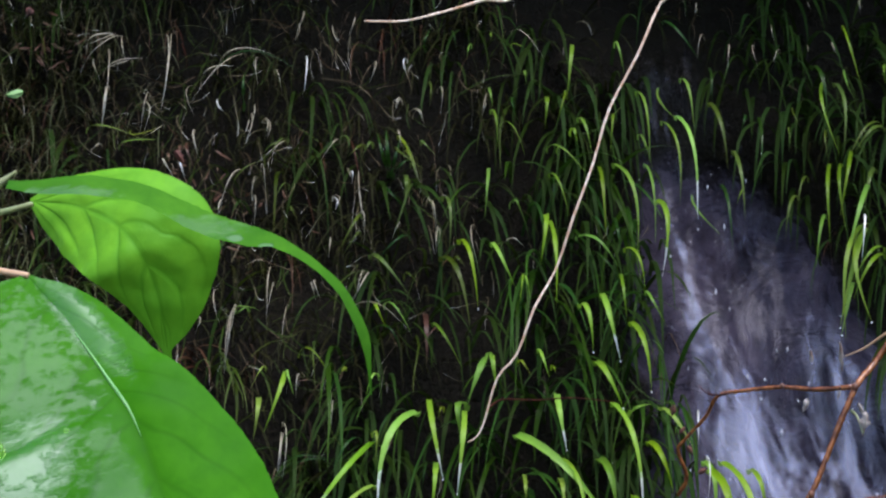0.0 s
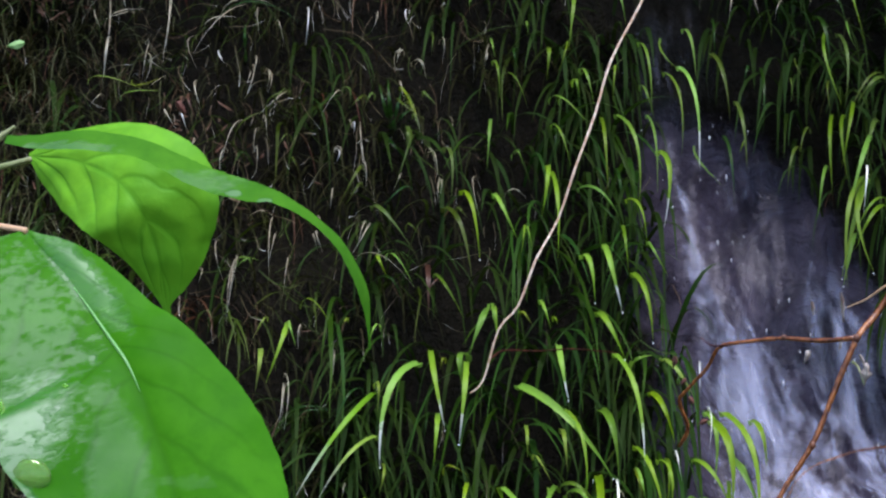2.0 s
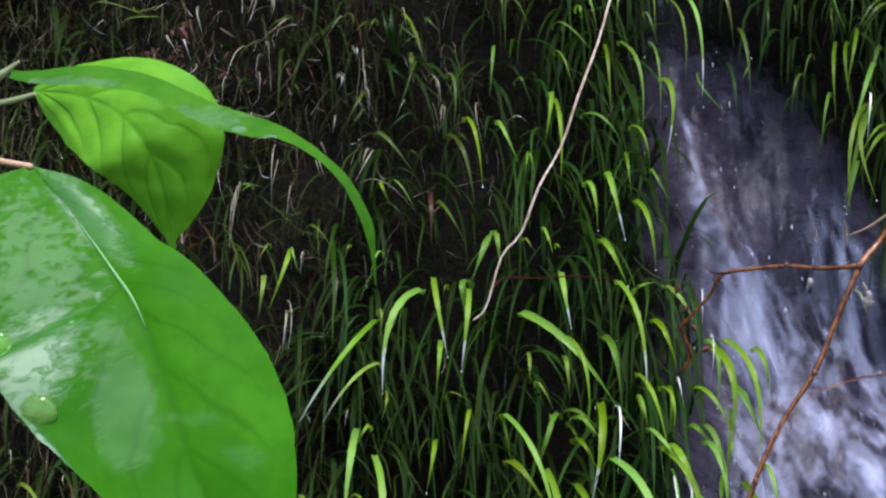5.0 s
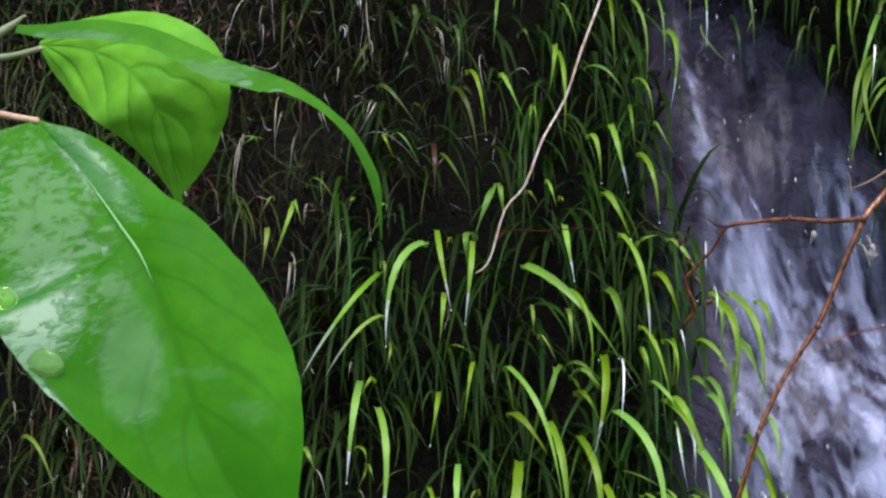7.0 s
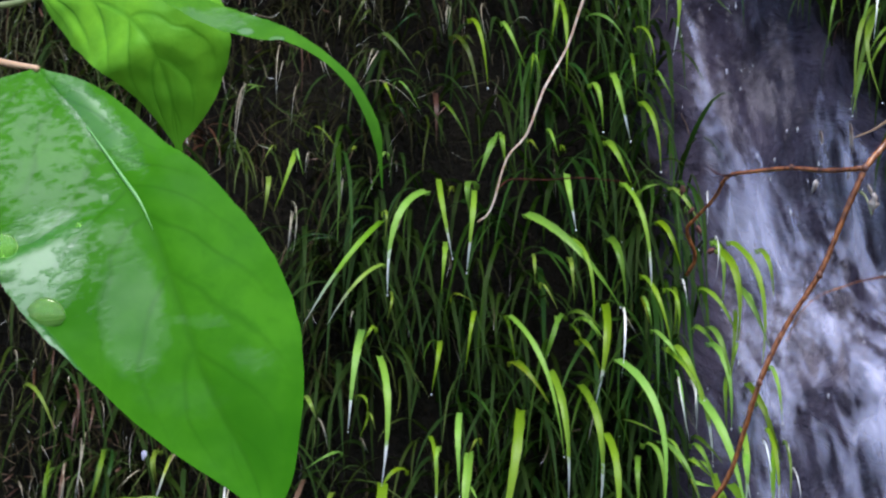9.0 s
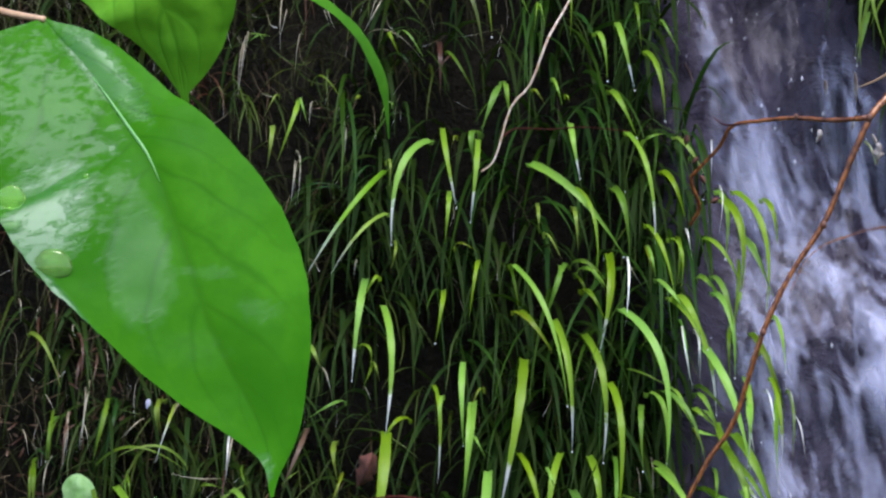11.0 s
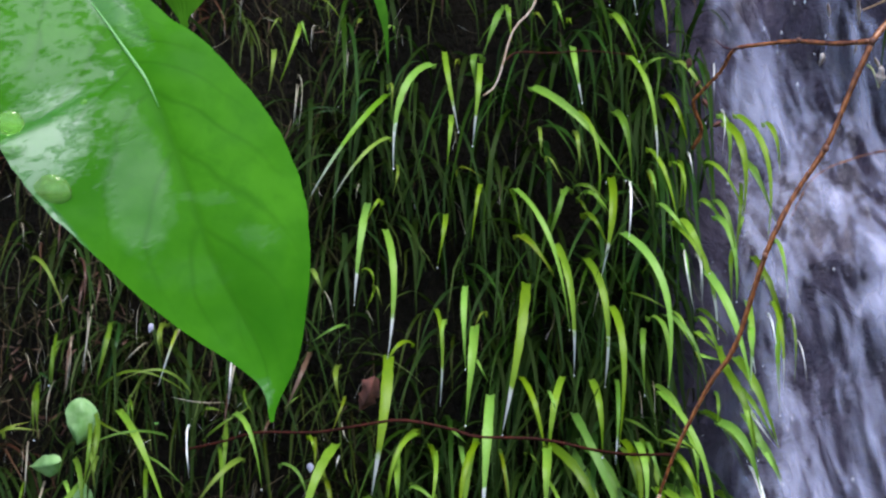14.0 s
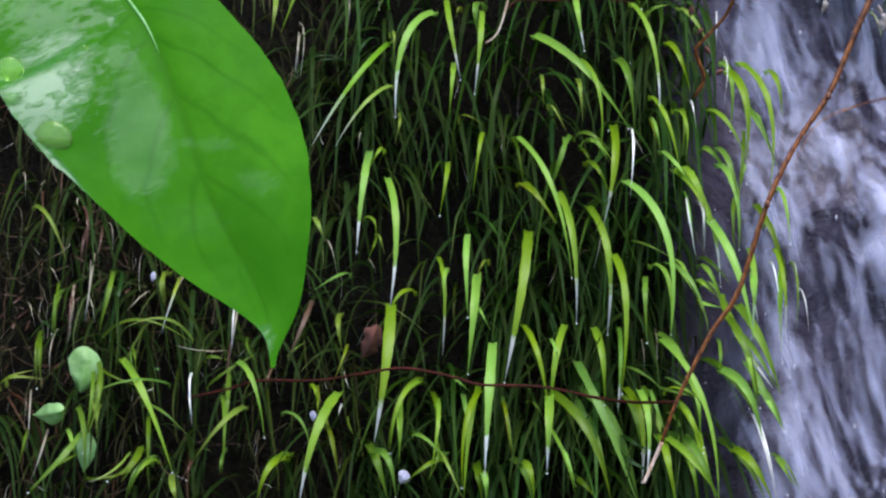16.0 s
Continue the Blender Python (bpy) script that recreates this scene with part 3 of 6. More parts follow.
tuft([
    (0.194, 0.2812, 1.959, 0.2858, 1.9221, 0.3045, 1.9089, 2.7, "m"),
    (0.191, 0.3088, 1.9706, 0.3159, 1.9407, 0.3204, 1.8998, 4.1, "m"),
    (0.191, 0.3013, 1.9223, 0.315, 1.8863, 0.3199, 1.7887, 5.3, "lp"),
])
tuft([
    (0.106, 0.298, 2.0632, 0.3163, 2.037, 0.3421, 2.0022, 3.8, "d"),
    (0.115, 0.3421, 2.0873, 0.336, 2.0661, 0.3386, 2.0606, 1.0, "s"),
    (0.117, 0.3501, 2.04, 0.3367, 2.0197, 0.3358, 2.0003, 1.1, "s"),
])
tuft([
    (0.118, 0.3547, 1.9974, 0.3511, 1.9592, 0.3521, 1.9321, 3.1, "d"),
    (0.155, 0.3768, 2.0217, 0.3692, 1.9981, 0.3685, 1.9789, 1.0, "s"),
    (0.192, 0.3434, 1.9392, 0.3545, 1.892, 0.3597, 1.8479, 5.6, "o"),
])
tuft([
    (0.15, 0.4092, 2.0226, 0.4023, 1.9989, 0.4099, 1.9856, 1.1, "s"),
    (0.159, 0.4406, 2.0148, 0.4255, 1.9935, 0.4247, 1.9818, 1.1, "s"),
    (0.14, 0.4344, 2.0512, 0.428, 2.0307, 0.4324, 2.0228, 1.0, "s"),
])
tuft([
    (0.117, 0.3987, 1.9327, 0.3881, 1.9145, 0.3862, 1.8986, 3.1, "d"),
    (0.128, 0.4124, 1.9298, 0.4084, 1.8786, 0.4075, 1.8372, 5.0, "d"),
    (0.208, 0.4383, 1.905, 0.4322, 1.8838, 0.4369, 1.8684, 2.3, "o"),
    (0.165, 0.4512, 1.937, 0.4483, 1.9136, 0.4577, 1.9053, 2.3, "o"),
])
tuft([
    (0.101, 0.4895, 2.0896, 0.4833, 2.0745, 0.4897, 2.0705, 1.0, "s"),
    (0.21, 0.5128, 2.0382, 0.5126, 1.9995, 0.5282, 1.944, 3.6, "g"),
    (0.159, 0.5455, 2.0822, 0.5373, 2.0634, 0.541, 2.0572, 1.0, "s"),
])
tuft([
    (0.158, 0.5075, 2.0249, 0.502, 2.0064, 0.5088, 1.997, 1.2, "s"),
    (0.153, 0.4763, 2.0219, 0.4694, 2.0057, 0.4714, 2.0015, 1.0, "s"),
    (0.19, 0.5153, 1.9816, 0.5096, 1.9551, 0.519, 1.942, 3.2, "g"),
    (0.184, 0.4753, 1.9886, 0.4814, 1.9583, 0.4872, 1.9101, 5.6, "d"),
    (0.189, 0.5014, 1.9653, 0.5046, 1.921, 0.5018, 1.8659, 6.3, "o"),
])
tuft([
    (0.19, 0.4874, 1.9666, 0.48, 1.915, 0.4981, 1.867, 4.5, "g"),
])
tuft([
    (0.17, 0.5608, 1.9137, 0.5264, 1.8959, 0.5059, 1.8514, 3.6, "o"),
    (0.178, 0.5625, 1.9074, 0.5289, 1.8905, 0.5194, 1.8728, 5.6, "o"),
    (0.154, 0.5525, 1.8568, 0.5315, 1.8292, 0.5292, 1.7955, 6.9, "o"),
    (0.2, 0.5151, 1.8755, 0.4969, 1.8265, 0.4909, 1.7863, 5.6, "g"),
])
tuft([
    (0.154, 0.5107, 1.8642, 0.4973, 1.8257, 0.5056, 1.7741, 4.9, "g"),
    (0.202, 0.4874, 1.8585, 0.4747, 1.8029, 0.4775, 1.7543, 4.9, "g"),
    (0.21, 0.5315, 1.831, 0.5062, 1.7834, 0.4927, 1.7296, 6.9, "g"),
    (0.21, 0.4846, 1.901, 0.475, 1.8728, 0.4804, 1.8538, 2.7, "o"),
    (0.199, 0.4602, 1.8407, 0.4412, 1.8173, 0.439, 1.7876, 3.2, "o"),
])
tuft([
    (0.156, 0.5746, 1.9945, 0.5622, 1.9751, 0.5663, 1.9634, 3.6, "g"),
])
tuft([
    (0.146, -0.2373, 1.8592, -0.2535, 1.8316, -0.2625, 1.7978, 1.1, "s"),
    (0.111, -0.225, 1.83, -0.2194, 1.8065, -0.2217, 1.7868, 1.1, "s"),
])
tuft([
    (0.204, -0.1736, 1.8056, -0.1665, 1.7913, -0.164, 1.7834, 1.7, "o"),
    (0.192, -0.1227, 1.8189, -0.1157, 1.8022, -0.1211, 1.7944, 1.4, "w"),
    (0.159, -0.122, 1.8246, -0.1156, 1.8071, -0.1232, 1.7963, 1.1, "s"),
    (0.16, -0.1261, 1.7704, -0.1251, 1.7518, -0.1272, 1.7394, 1.1, "s"),
])
tuft([
    (0.093, -0.0939, 1.8354, -0.0887, 1.8117, -0.0854, 1.7772, 1.0, "s"),
    (0.085, -0.0619, 1.8437, -0.0467, 1.8234, -0.0327, 1.8093, 4.4, "d"),
    (0.185, -0.0873, 1.7965, -0.0993, 1.774, -0.1153, 1.7443, 4.4, "o"),
])
tuft([
    (0.153, -0.0268, 1.8396, -0.0373, 1.8018, -0.0492, 1.7681, 3.8, "o"),
    (0.113, -0.0115, 1.8242, -0.0008, 1.8073, 0.0026, 1.7861, 1.0, "s"),
    (0.213, 0.0109, 1.815, 0.0208, 1.7921, 0.0194, 1.7487, 6.3, "o"),
])
tuft([
    (0.152, 0.0061, 1.7853, 0.0039, 1.7593, 0.0039, 1.7469, 1.0, "s"),
    (0.182, 0.0316, 1.7645, 0.0445, 1.7426, 0.0537, 1.6782, 6.3, "l"),
    (0.112, -0.0292, 1.7745, -0.0495, 1.7629, -0.0686, 1.7431, 3.1, "d"),
    (0.186, 0.0094, 1.7429, 0.0294, 1.7215, 0.044, 1.6539, 6.9, "o"),
    (0.116, 0.0508, 1.79, 0.0484, 1.7623, 0.0547, 1.7354, 1.1, "s"),
    (0.195, 0.0265, 1.7422, 0.0328, 1.7332, 0.039, 1.7258, 3.1, "o"),
])
tuft([
    (0.172, -0.0769, 1.7464, -0.0552, 1.7297, -0.0302, 1.6963, 5.6, "o"),
    (0.133, -0.0847, 1.7296, -0.0901, 1.7117, -0.0953, 1.692, 1.1, "s"),
    (0.155, -0.0356, 1.7206, -0.0248, 1.7169, -0.016, 1.7058, 3.1, "o"),
])
tuft([
    (0.092, -0.1528, 1.7183, -0.1467, 1.7041, -0.1439, 1.6911, 1.2, "s"),
    (0.124, -0.1446, 1.7375, -0.138, 1.7251, -0.1331, 1.7103, 1.2, "s"),
    (0.112, -0.1793, 1.6883, -0.1815, 1.6642, -0.1854, 1.6304, 1.0, "s"),
    (0.151, -0.1956, 1.7142, -0.1961, 1.6933, -0.2023, 1.6702, 1.1, "s"),
])
tuft([
    (0.164, -0.0698, 1.6849, -0.0638, 1.6714, -0.0567, 1.6553, 5.0, "l"),
    (0.179, -0.0592, 1.6839, -0.0413, 1.674, -0.0247, 1.6442, 3.1, "g"),
])
tuft([
    (0.101, -0.2466, 1.6891, -0.2436, 1.672, -0.2504, 1.638, 1.2, "s"),
    (0.141, -0.2454, 1.6831, -0.2456, 1.6421, -0.2514, 1.599, 1.5, "s"),
    (0.153, -0.225, 1.6788, -0.2314, 1.6759, -0.2409, 1.6687, 2.5, "g"),
    (0.113, -0.2905, 1.6742, -0.284, 1.6609, -0.2904, 1.6514, 1.2, "s"),
    (0.121, -0.2324, 1.738, -0.2046, 1.7397, -0.1989, 1.7341, 1.2, "s"),
])
tuft([
    (0.217, 0.0683, 1.8516, 0.0648, 1.8161, 0.0622, 1.7831, 4.5, "m"),
    (0.091, 0.1015, 1.8241, 0.1068, 1.8137, 0.1101, 1.7989, 3.1, "d"),
])
tuft([
    (0.192, 0.0713, 1.76, 0.0834, 1.7348, 0.0984, 1.7016, 5.6, "l"),
    (0.129, 0.0833, 1.7583, 0.1028, 1.7653, 0.1123, 1.7557, 1.0, "s"),
    (0.193, 0.1085, 1.7211, 0.1051, 1.7001, 0.1035, 1.6843, 2.5, "l"),
    (0.216, 0.109, 1.7159, 0.1123, 1.702, 0.1155, 1.6863, 2.5, "l"),
])
tuft([
    (0.185, 0.1376, 1.7961, 0.1356, 1.7701, 0.1289, 1.7298, 7.5, "l"),
    (0.18, 0.1426, 1.7894, 0.1482, 1.7425, 0.1472, 1.6781, 5.6, "l"),
    (0.151, 0.177, 1.7705, 0.2081, 1.7554, 0.224, 1.7323, 4.4, "g"),
])
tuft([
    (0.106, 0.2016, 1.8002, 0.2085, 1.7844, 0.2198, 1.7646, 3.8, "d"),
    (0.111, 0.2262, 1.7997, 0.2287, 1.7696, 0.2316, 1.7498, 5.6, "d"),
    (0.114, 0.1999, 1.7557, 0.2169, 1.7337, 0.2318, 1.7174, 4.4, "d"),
    (0.154, 0.2357, 1.7558, 0.2517, 1.734, 0.2569, 1.6969, 3.8, "l"),
])
tuft([
    (0.188, 0.2224, 1.8606, 0.243, 1.8224, 0.2461, 1.7433, 5.4, "m"),
    (0.151, 0.264, 1.8651, 0.2702, 1.8229, 0.2718, 1.7606, 4.1, "m"),
])
tuft([
    (0.179, 0.2739, 1.8145, 0.2835, 1.7879, 0.2759, 1.7161, 6.9, "lp"),
    (0.172, 0.3201, 1.8223, 0.3272, 1.7885, 0.3492, 1.7692, 3.1, "g"),
])
tuft([
    (0.193, 0.2269, 1.7208, 0.2275, 1.6862, 0.2309, 1.66, 4.4, "g"),
    (0.198, 0.2033, 1.6961, 0.2091, 1.6655, 0.2211, 1.6136, 7.5, "lp"),
    (0.194, 0.2562, 1.6998, 0.2633, 1.6793, 0.2777, 1.6544, 3.8, "g"),
    (0.175, 0.2381, 1.6627, 0.2531, 1.6259, 0.2585, 1.5779, 6.9, "l"),
])
tuft([
    (0.183, 0.1766, 1.6832, 0.1861, 1.6664, 0.1903, 1.6252, 6.9, "l"),
])
tuft([
    (0.152, 0.4859, 1.7988, 0.4692, 1.7655, 0.4659, 1.7283, 4.4, "g"),
    (0.217, 0.5233, 1.7922, 0.513, 1.7664, 0.5106, 1.73, 2.3, "w"),
    (0.217, 0.5189, 1.778, 0.491, 1.7388, 0.4858, 1.6379, 6.3, "m"),
    (0.166, 0.4518, 1.8213, 0.4305, 1.7911, 0.429, 1.7633, 4.4, "o"),
    (0.201, 0.526, 1.7775, 0.4975, 1.7188, 0.4825, 1.653, 8.1, "m"),
    (0.217, 0.5178, 1.7661, 0.5009, 1.7087, 0.5177, 1.6589, 6.9, "m"),
])
tuft([
    (0.168, 0.5349, 1.7863, 0.5081, 1.7499, 0.5061, 1.7095, 4.4, "o"),
    (0.182, 0.5508, 1.7528, 0.5169, 1.7347, 0.505, 1.7084, 4.4, "g"),
    (0.183, 0.5505, 1.7444, 0.5169, 1.7202, 0.5039, 1.6877, 6.3, "g"),
])
tuft([
    (0.191, 0.5071, 1.7099, 0.4914, 1.6789, 0.4857, 1.6446, 7.5, "m"),
])
tuft([
    (0.175, 0.3829, 1.8291, 0.3711, 1.8129, 0.3697, 1.8043, 2.6, "m"),
    (0.208, 0.3523, 1.8315, 0.3553, 1.7839, 0.3586, 1.7439, 5.0, "d"),
    (0.183, 0.3713, 1.878, 0.3754, 1.8288, 0.3787, 1.7883, 5.6, "o"),
])
tuft([
    (0.172, -0.1776, 1.6029, -0.1808, 1.5797, -0.1996, 1.5301, 6.3, "l"),
    (0.176, -0.1753, 1.6048, -0.1688, 1.5896, -0.1649, 1.5734, 3.1, "l"),
    (0.171, -0.2015, 1.6085, -0.2079, 1.5966, -0.2169, 1.5804, 2.5, "y"),
    (0.192, -0.2079, 1.5705, -0.2053, 1.5494, -0.2105, 1.52, 6.9, "y"),
    (0.116, -0.1255, 1.5998, -0.1223, 1.5675, -0.1227, 1.5372, 1.1, "s"),
])
tuft([
    (0.144, -0.1777, 1.5306, -0.1796, 1.5068, -0.1815, 1.4749, 1.1, "s"),
    (0.096, -0.1854, 1.5311, -0.1844, 1.5002, -0.1884, 1.4718, 1.5, "s"),
    (0.155, -0.1811, 1.5421, -0.1725, 1.5149, -0.1784, 1.4718, 1.0, "s"),
    (0.121, -0.1828, 1.4853, -0.1521, 1.5028, -0.1193, 1.4967, 2.5, "d"),
    (0.122, -0.1688, 1.4847, -0.146, 1.4983, -0.12, 1.4962, 2.5, "d"),
])
tuft([
    (0.152, -0.1057, 1.609, -0.1086, 1.6024, -0.1127, 1.5977, 3.8, "y"),
    (0.19, -0.0652, 1.5973, -0.074, 1.589, -0.079, 1.5729, 3.1, "l"),
    (0.106, -0.1225, 1.5703, -0.1217, 1.5522, -0.123, 1.5355, 1.1, "s"),
])
tuft([
    (0.172, 0.0123, 1.5589, 0.0074, 1.5526, 0.0054, 1.543, 3.1, "y"),
    (0.207, -0.0052, 1.5679, 0.002, 1.5209, 0.0111, 1.4753, 7.5, "lp"),
    (0.195, 0.0368, 1.5547, 0.0341, 1.521, 0.0276, 1.4589, 7.5, "lp"),
    (0.17, -0.0188, 1.5539, -0.0502, 1.5279, -0.0648, 1.4324, 10.0, "lp"),
])
tuft([
    (0.166, 0.065, 1.6254, 0.0557, 1.5996, 0.0369, 1.5597, 4.4, "g"),
    (0.206, 0.0682, 1.6236, 0.0695, 1.6048, 0.0736, 1.5788, 4.4, "g"),
    (0.167, 0.1023, 1.6149, 0.1093, 1.6075, 0.1165, 1.5967, 3.8, "y"),
])
tuft([
    (0.163, 0.1266, 1.6302, 0.1329, 1.6097, 0.1382, 1.5934, 4.4, "l"),
    (0.18, 0.1411, 1.6088, 0.1433, 1.6023, 0.1461, 1.5962, 3.1, "l"),
    (0.199, 0.1462, 1.5743, 0.1484, 1.542, 0.1553, 1.5093, 9.4, "lp"),
])
tuft([
    (0.157, 0.1956, 1.6151, 0.2099, 1.5928, 0.2257, 1.5582, 8.1, "l"),
    (0.206, 0.2111, 1.5643, 0.231, 1.524, 0.2413, 1.4329, 7.5, "lp"),
])
tuft([
    (0.173, 0.2312, 1.5463, 0.241, 1.5588, 0.2575, 1.5618, 5.6, "g"),
    (0.174, 0.2548, 1.5179, 0.2697, 1.4933, 0.2801, 1.4584, 7.5, "l"),
    (0.169, 0.2708, 1.5583, 0.289, 1.5374, 0.3044, 1.5131, 6.9, "y"),
])
tuft([
    (0.113, -0.477, 2.0928, -0.4715, 2.0599, -0.4662, 2.0405, 1.0, "s"),
])
tuft([
    (0.148, -0.4019, 2.0372, -0.4149, 2.0246, -0.442, 2.0153, 1.1, "s"),
    (0.149, -0.3967, 2.0356, -0.3872, 2.0079, -0.3863, 1.9977, 1.0, "s"),
    (0.157, -0.3884, 2.0333, -0.4167, 2.014, -0.4362, 1.9964, 1.2, "s"),
    (0.137, -0.4141, 2.0223, -0.4064, 1.9649, -0.4114, 1.927, 1.2, "s"),
    (0.121, -0.3844, 2.0074, -0.3993, 1.9953, -0.4195, 1.9918, 1.1, "s"),
    (0.152, -0.4307, 2.0046, -0.4193, 1.9812, -0.416, 1.9732, 1.1, "s"),
])
tuft([
    (0.15, -0.4135, 1.967, -0.4064, 1.9407, -0.4118, 1.9104, 1.2, "s"),
    (0.115, -0.3683, 1.9533, -0.3564, 1.9235, -0.3664, 1.904, 1.2, "s"),
    (0.114, -0.3617, 1.9626, -0.3623, 1.9423, -0.3681, 1.9079, 1.1, "s"),
])
tuft([
    (0.102, -0.3445, 2.0477, -0.336, 2.0006, -0.3443, 1.9394, 1.1, "s"),
    (0.106, -0.3382, 2.0469, -0.3372, 1.9696, -0.3438, 1.9388, 1.2, "s"),
])
tuft([
    (0.136, -0.3022, 1.9728, -0.3049, 1.9427, -0.2955, 1.9218, 1.1, "s"),
    (0.219, -0.266, 1.9405, -0.257, 1.9215, -0.2523, 1.9157, 1.4, "w"),
])
tuft([
    (0.122, -0.4187, 1.896, -0.4221, 1.8843, -0.4315, 1.8773, 1.1, "s"),
])
tuft([
    (0.106, -0.343, 1.9243, -0.3511, 1.9077, -0.3618, 1.9052, 1.1, "s"),
])
tuft([
    (0.098, -0.553, 2.0958, -0.5398, 2.0783, -0.5393, 2.0743, 1.1, "s"),
])
tuft([
    (0.163, -0.0726, 1.5183, -0.1226, 1.4602, -0.1625, 1.3976, 8.1, "lq"),
    (0.212, -0.0715, 1.528, -0.065, 1.5177, -0.0674, 1.495, 3.8, "y"),
    (0.129, -0.0871, 1.522, -0.1057, 1.5116, -0.1229, 1.4748, 3.8, "d"),
    (0.214, -0.0679, 1.4674, -0.1022, 1.4435, -0.133, 1.3981, 5.6, "yq"),
])
tuft([
    (0.206, 0.0033, 1.4935, 0.0013, 1.469, -0.002, 1.4332, 6.9, "l"),
    (0.099, -0.0089, 1.4947, -0.0121, 1.4746, -0.0156, 1.4509, 2.5, "d"),
])
tuft([
    (0.174, 0.0987, 1.5268, 0.1559, 1.4869, 0.2068, 1.4185, 10.6, "l"),
    (0.179, 0.1068, 1.4794, 0.1068, 1.4589, 0.1074, 1.4422, 5.0, "y"),
    (0.187, 0.1513, 1.498, 0.1712, 1.4622, 0.1747, 1.3968, 5.6, "l"),
])
tuft([
    (0.179, 0.2125, 1.4165, 0.2096, 1.3779, 0.2071, 1.3371, 3.0, "w"),
    (0.11, 0.2186, 1.4065, 0.2248, 1.3915, 0.236, 1.3742, 1.0, "s"),
    (0.168, 0.1914, 1.4202, 0.1894, 1.371, 0.1766, 1.3055, 10.6, "lp"),
    (0.151, 0.2362, 1.4276, 0.2385, 1.4092, 0.2444, 1.3922, 3.8, "y"),
    (0.194, 0.244, 1.3907, 0.259, 1.3772, 0.286, 1.3423, 6.3, "l"),
    (0.206, 0.2323, 1.4552, 0.2504, 1.4205, 0.2628, 1.3718, 6.9, "l"),
])
tuft([
    (0.179, 0.1952, 1.498, 0.2073, 1.4751, 0.213, 1.4193, 9.4, "g"),
    (0.175, 0.1483, 1.4747, 0.1509, 1.4555, 0.1535, 1.4257, 6.3, "y"),
])
tuft([
    (0.161, -0.0623, 1.4348, -0.0611, 1.4163, -0.0661, 1.3994, 3.8, "y"),
    (0.216, -0.0773, 1.3918, -0.0856, 1.3892, -0.0958, 1.3693, 5.0, "l"),
    (0.136, -0.1065, 1.4109, -0.1079, 1.4026, -0.1099, 1.3887, 1.1, "s"),
    (0.15, -0.0958, 1.3894, -0.1031, 1.3446, -0.1098, 1.2749, 9.4, "lp"),
])
tuft([
    (0.219, 0.0373, 1.4132, 0.0321, 1.3956, 0.0257, 1.347, 5.6, "l"),
    (0.217, 0.0092, 1.4275, 0.0239, 1.4319, 0.0402, 1.4205, 2.5, "y"),
    (0.187, 0.0774, 1.4076, 0.1102, 1.3655, 0.1384, 1.2495, 6.9, "l"),
    (0.18, -0.0034, 1.3774, -0.0066, 1.3525, -0.0131, 1.3193, 6.9, "l"),
])
tuft([
    (0.186, -0.0746, 1.3601, -0.0634, 1.3146, -0.0699, 1.2149, 9.4, "lp"),
    (0.166, -0.1014, 1.3134, -0.0866, 1.3069, -0.0872, 1.2927, 3.8, "l"),
])
tuft([
    (0.17, -0.1608, 1.3137, -0.1495, 1.3021, -0.1451, 1.288, 6.3, "y"),
    (0.114, -0.1501, 1.2837, -0.1375, 1.2711, -0.1336, 1.2468, 1.3, "s"),
])
tuft([
    (0.155, -0.0884, 1.2931, -0.0901, 1.2806, -0.0972, 1.2662, 3.8, "l"),
    (0.191, -0.0873, 1.2956, -0.0793, 1.2896, -0.0766, 1.2754, 3.8, "y"),
    (0.11, -0.0983, 1.2617, -0.09, 1.2546, -0.0872, 1.2432, 1.1, "s"),
    (0.207, -0.1158, 1.252, -0.1362, 1.25, -0.1563, 1.2357, 4.4, "g"),
])
tuft([
    (0.153, -0.0154, 1.2669, -0.008, 1.2421, -0.01, 1.1577, 5.6, "lp"),
    (0.213, -0.0034, 1.2589, -0.0072, 1.2474, -0.0085, 1.2144, 5.0, "l"),
    (0.199, 0.0195, 1.2961, 0.0172, 1.2649, 0.0191, 1.2066, 8.1, "l"),
    (0.213, 0.0303, 1.2525, 0.0265, 1.2162, 0.0189, 1.146, 12.5, "l"),
    (0.151, -0.0418, 1.2266, -0.0638, 1.2229, -0.0772, 1.1943, 5.6, "l"),
    (0.215, 0.0433, 1.2666, 0.033, 1.263, 0.0268, 1.2457, 3.8, "y"),
])
tuft([
    (0.213, 0.0321, 1.2145, 0.0379, 1.207, 0.0445, 1.1925, 3.1, "l"),
    (0.188, 0.0479, 1.1721, 0.043, 1.1207, 0.0379, 1.0331, 12.5, "lp"),
    (0.11, 0.065, 1.2537, 0.054, 1.248, 0.0463, 1.2366, 3.8, "d"),
    (0.18, 0.0827, 1.1922, 0.1002, 1.1568, 0.1101, 1.1046, 8.1, "l"),
])
tuft([
    (0.202, -0.069, 1.2167, -0.0739, 1.1534, -0.0866, 1.0678, 13.8, "lp"),
    (0.162, -0.1271, 1.2033, -0.128, 1.1862, -0.1241, 1.162, 6.9, "y"),
])
tuft([
    (0.171, -0.1199, 1.1691, -0.1241, 1.1559, -0.1376, 1.1223, 3.8, "y"),
    (0.136, -0.1243, 1.1364, -0.1189, 1.1267, -0.115, 1.1166, 1.1, "s"),
    (0.194, -0.1282, 1.1182, -0.151, 1.0817, -0.1702, 1.0024, 12.5, "lp"),
    (0.206, -0.1599, 1.1292, -0.1508, 1.1232, -0.1484, 1.1052, 5.0, "l"),
])
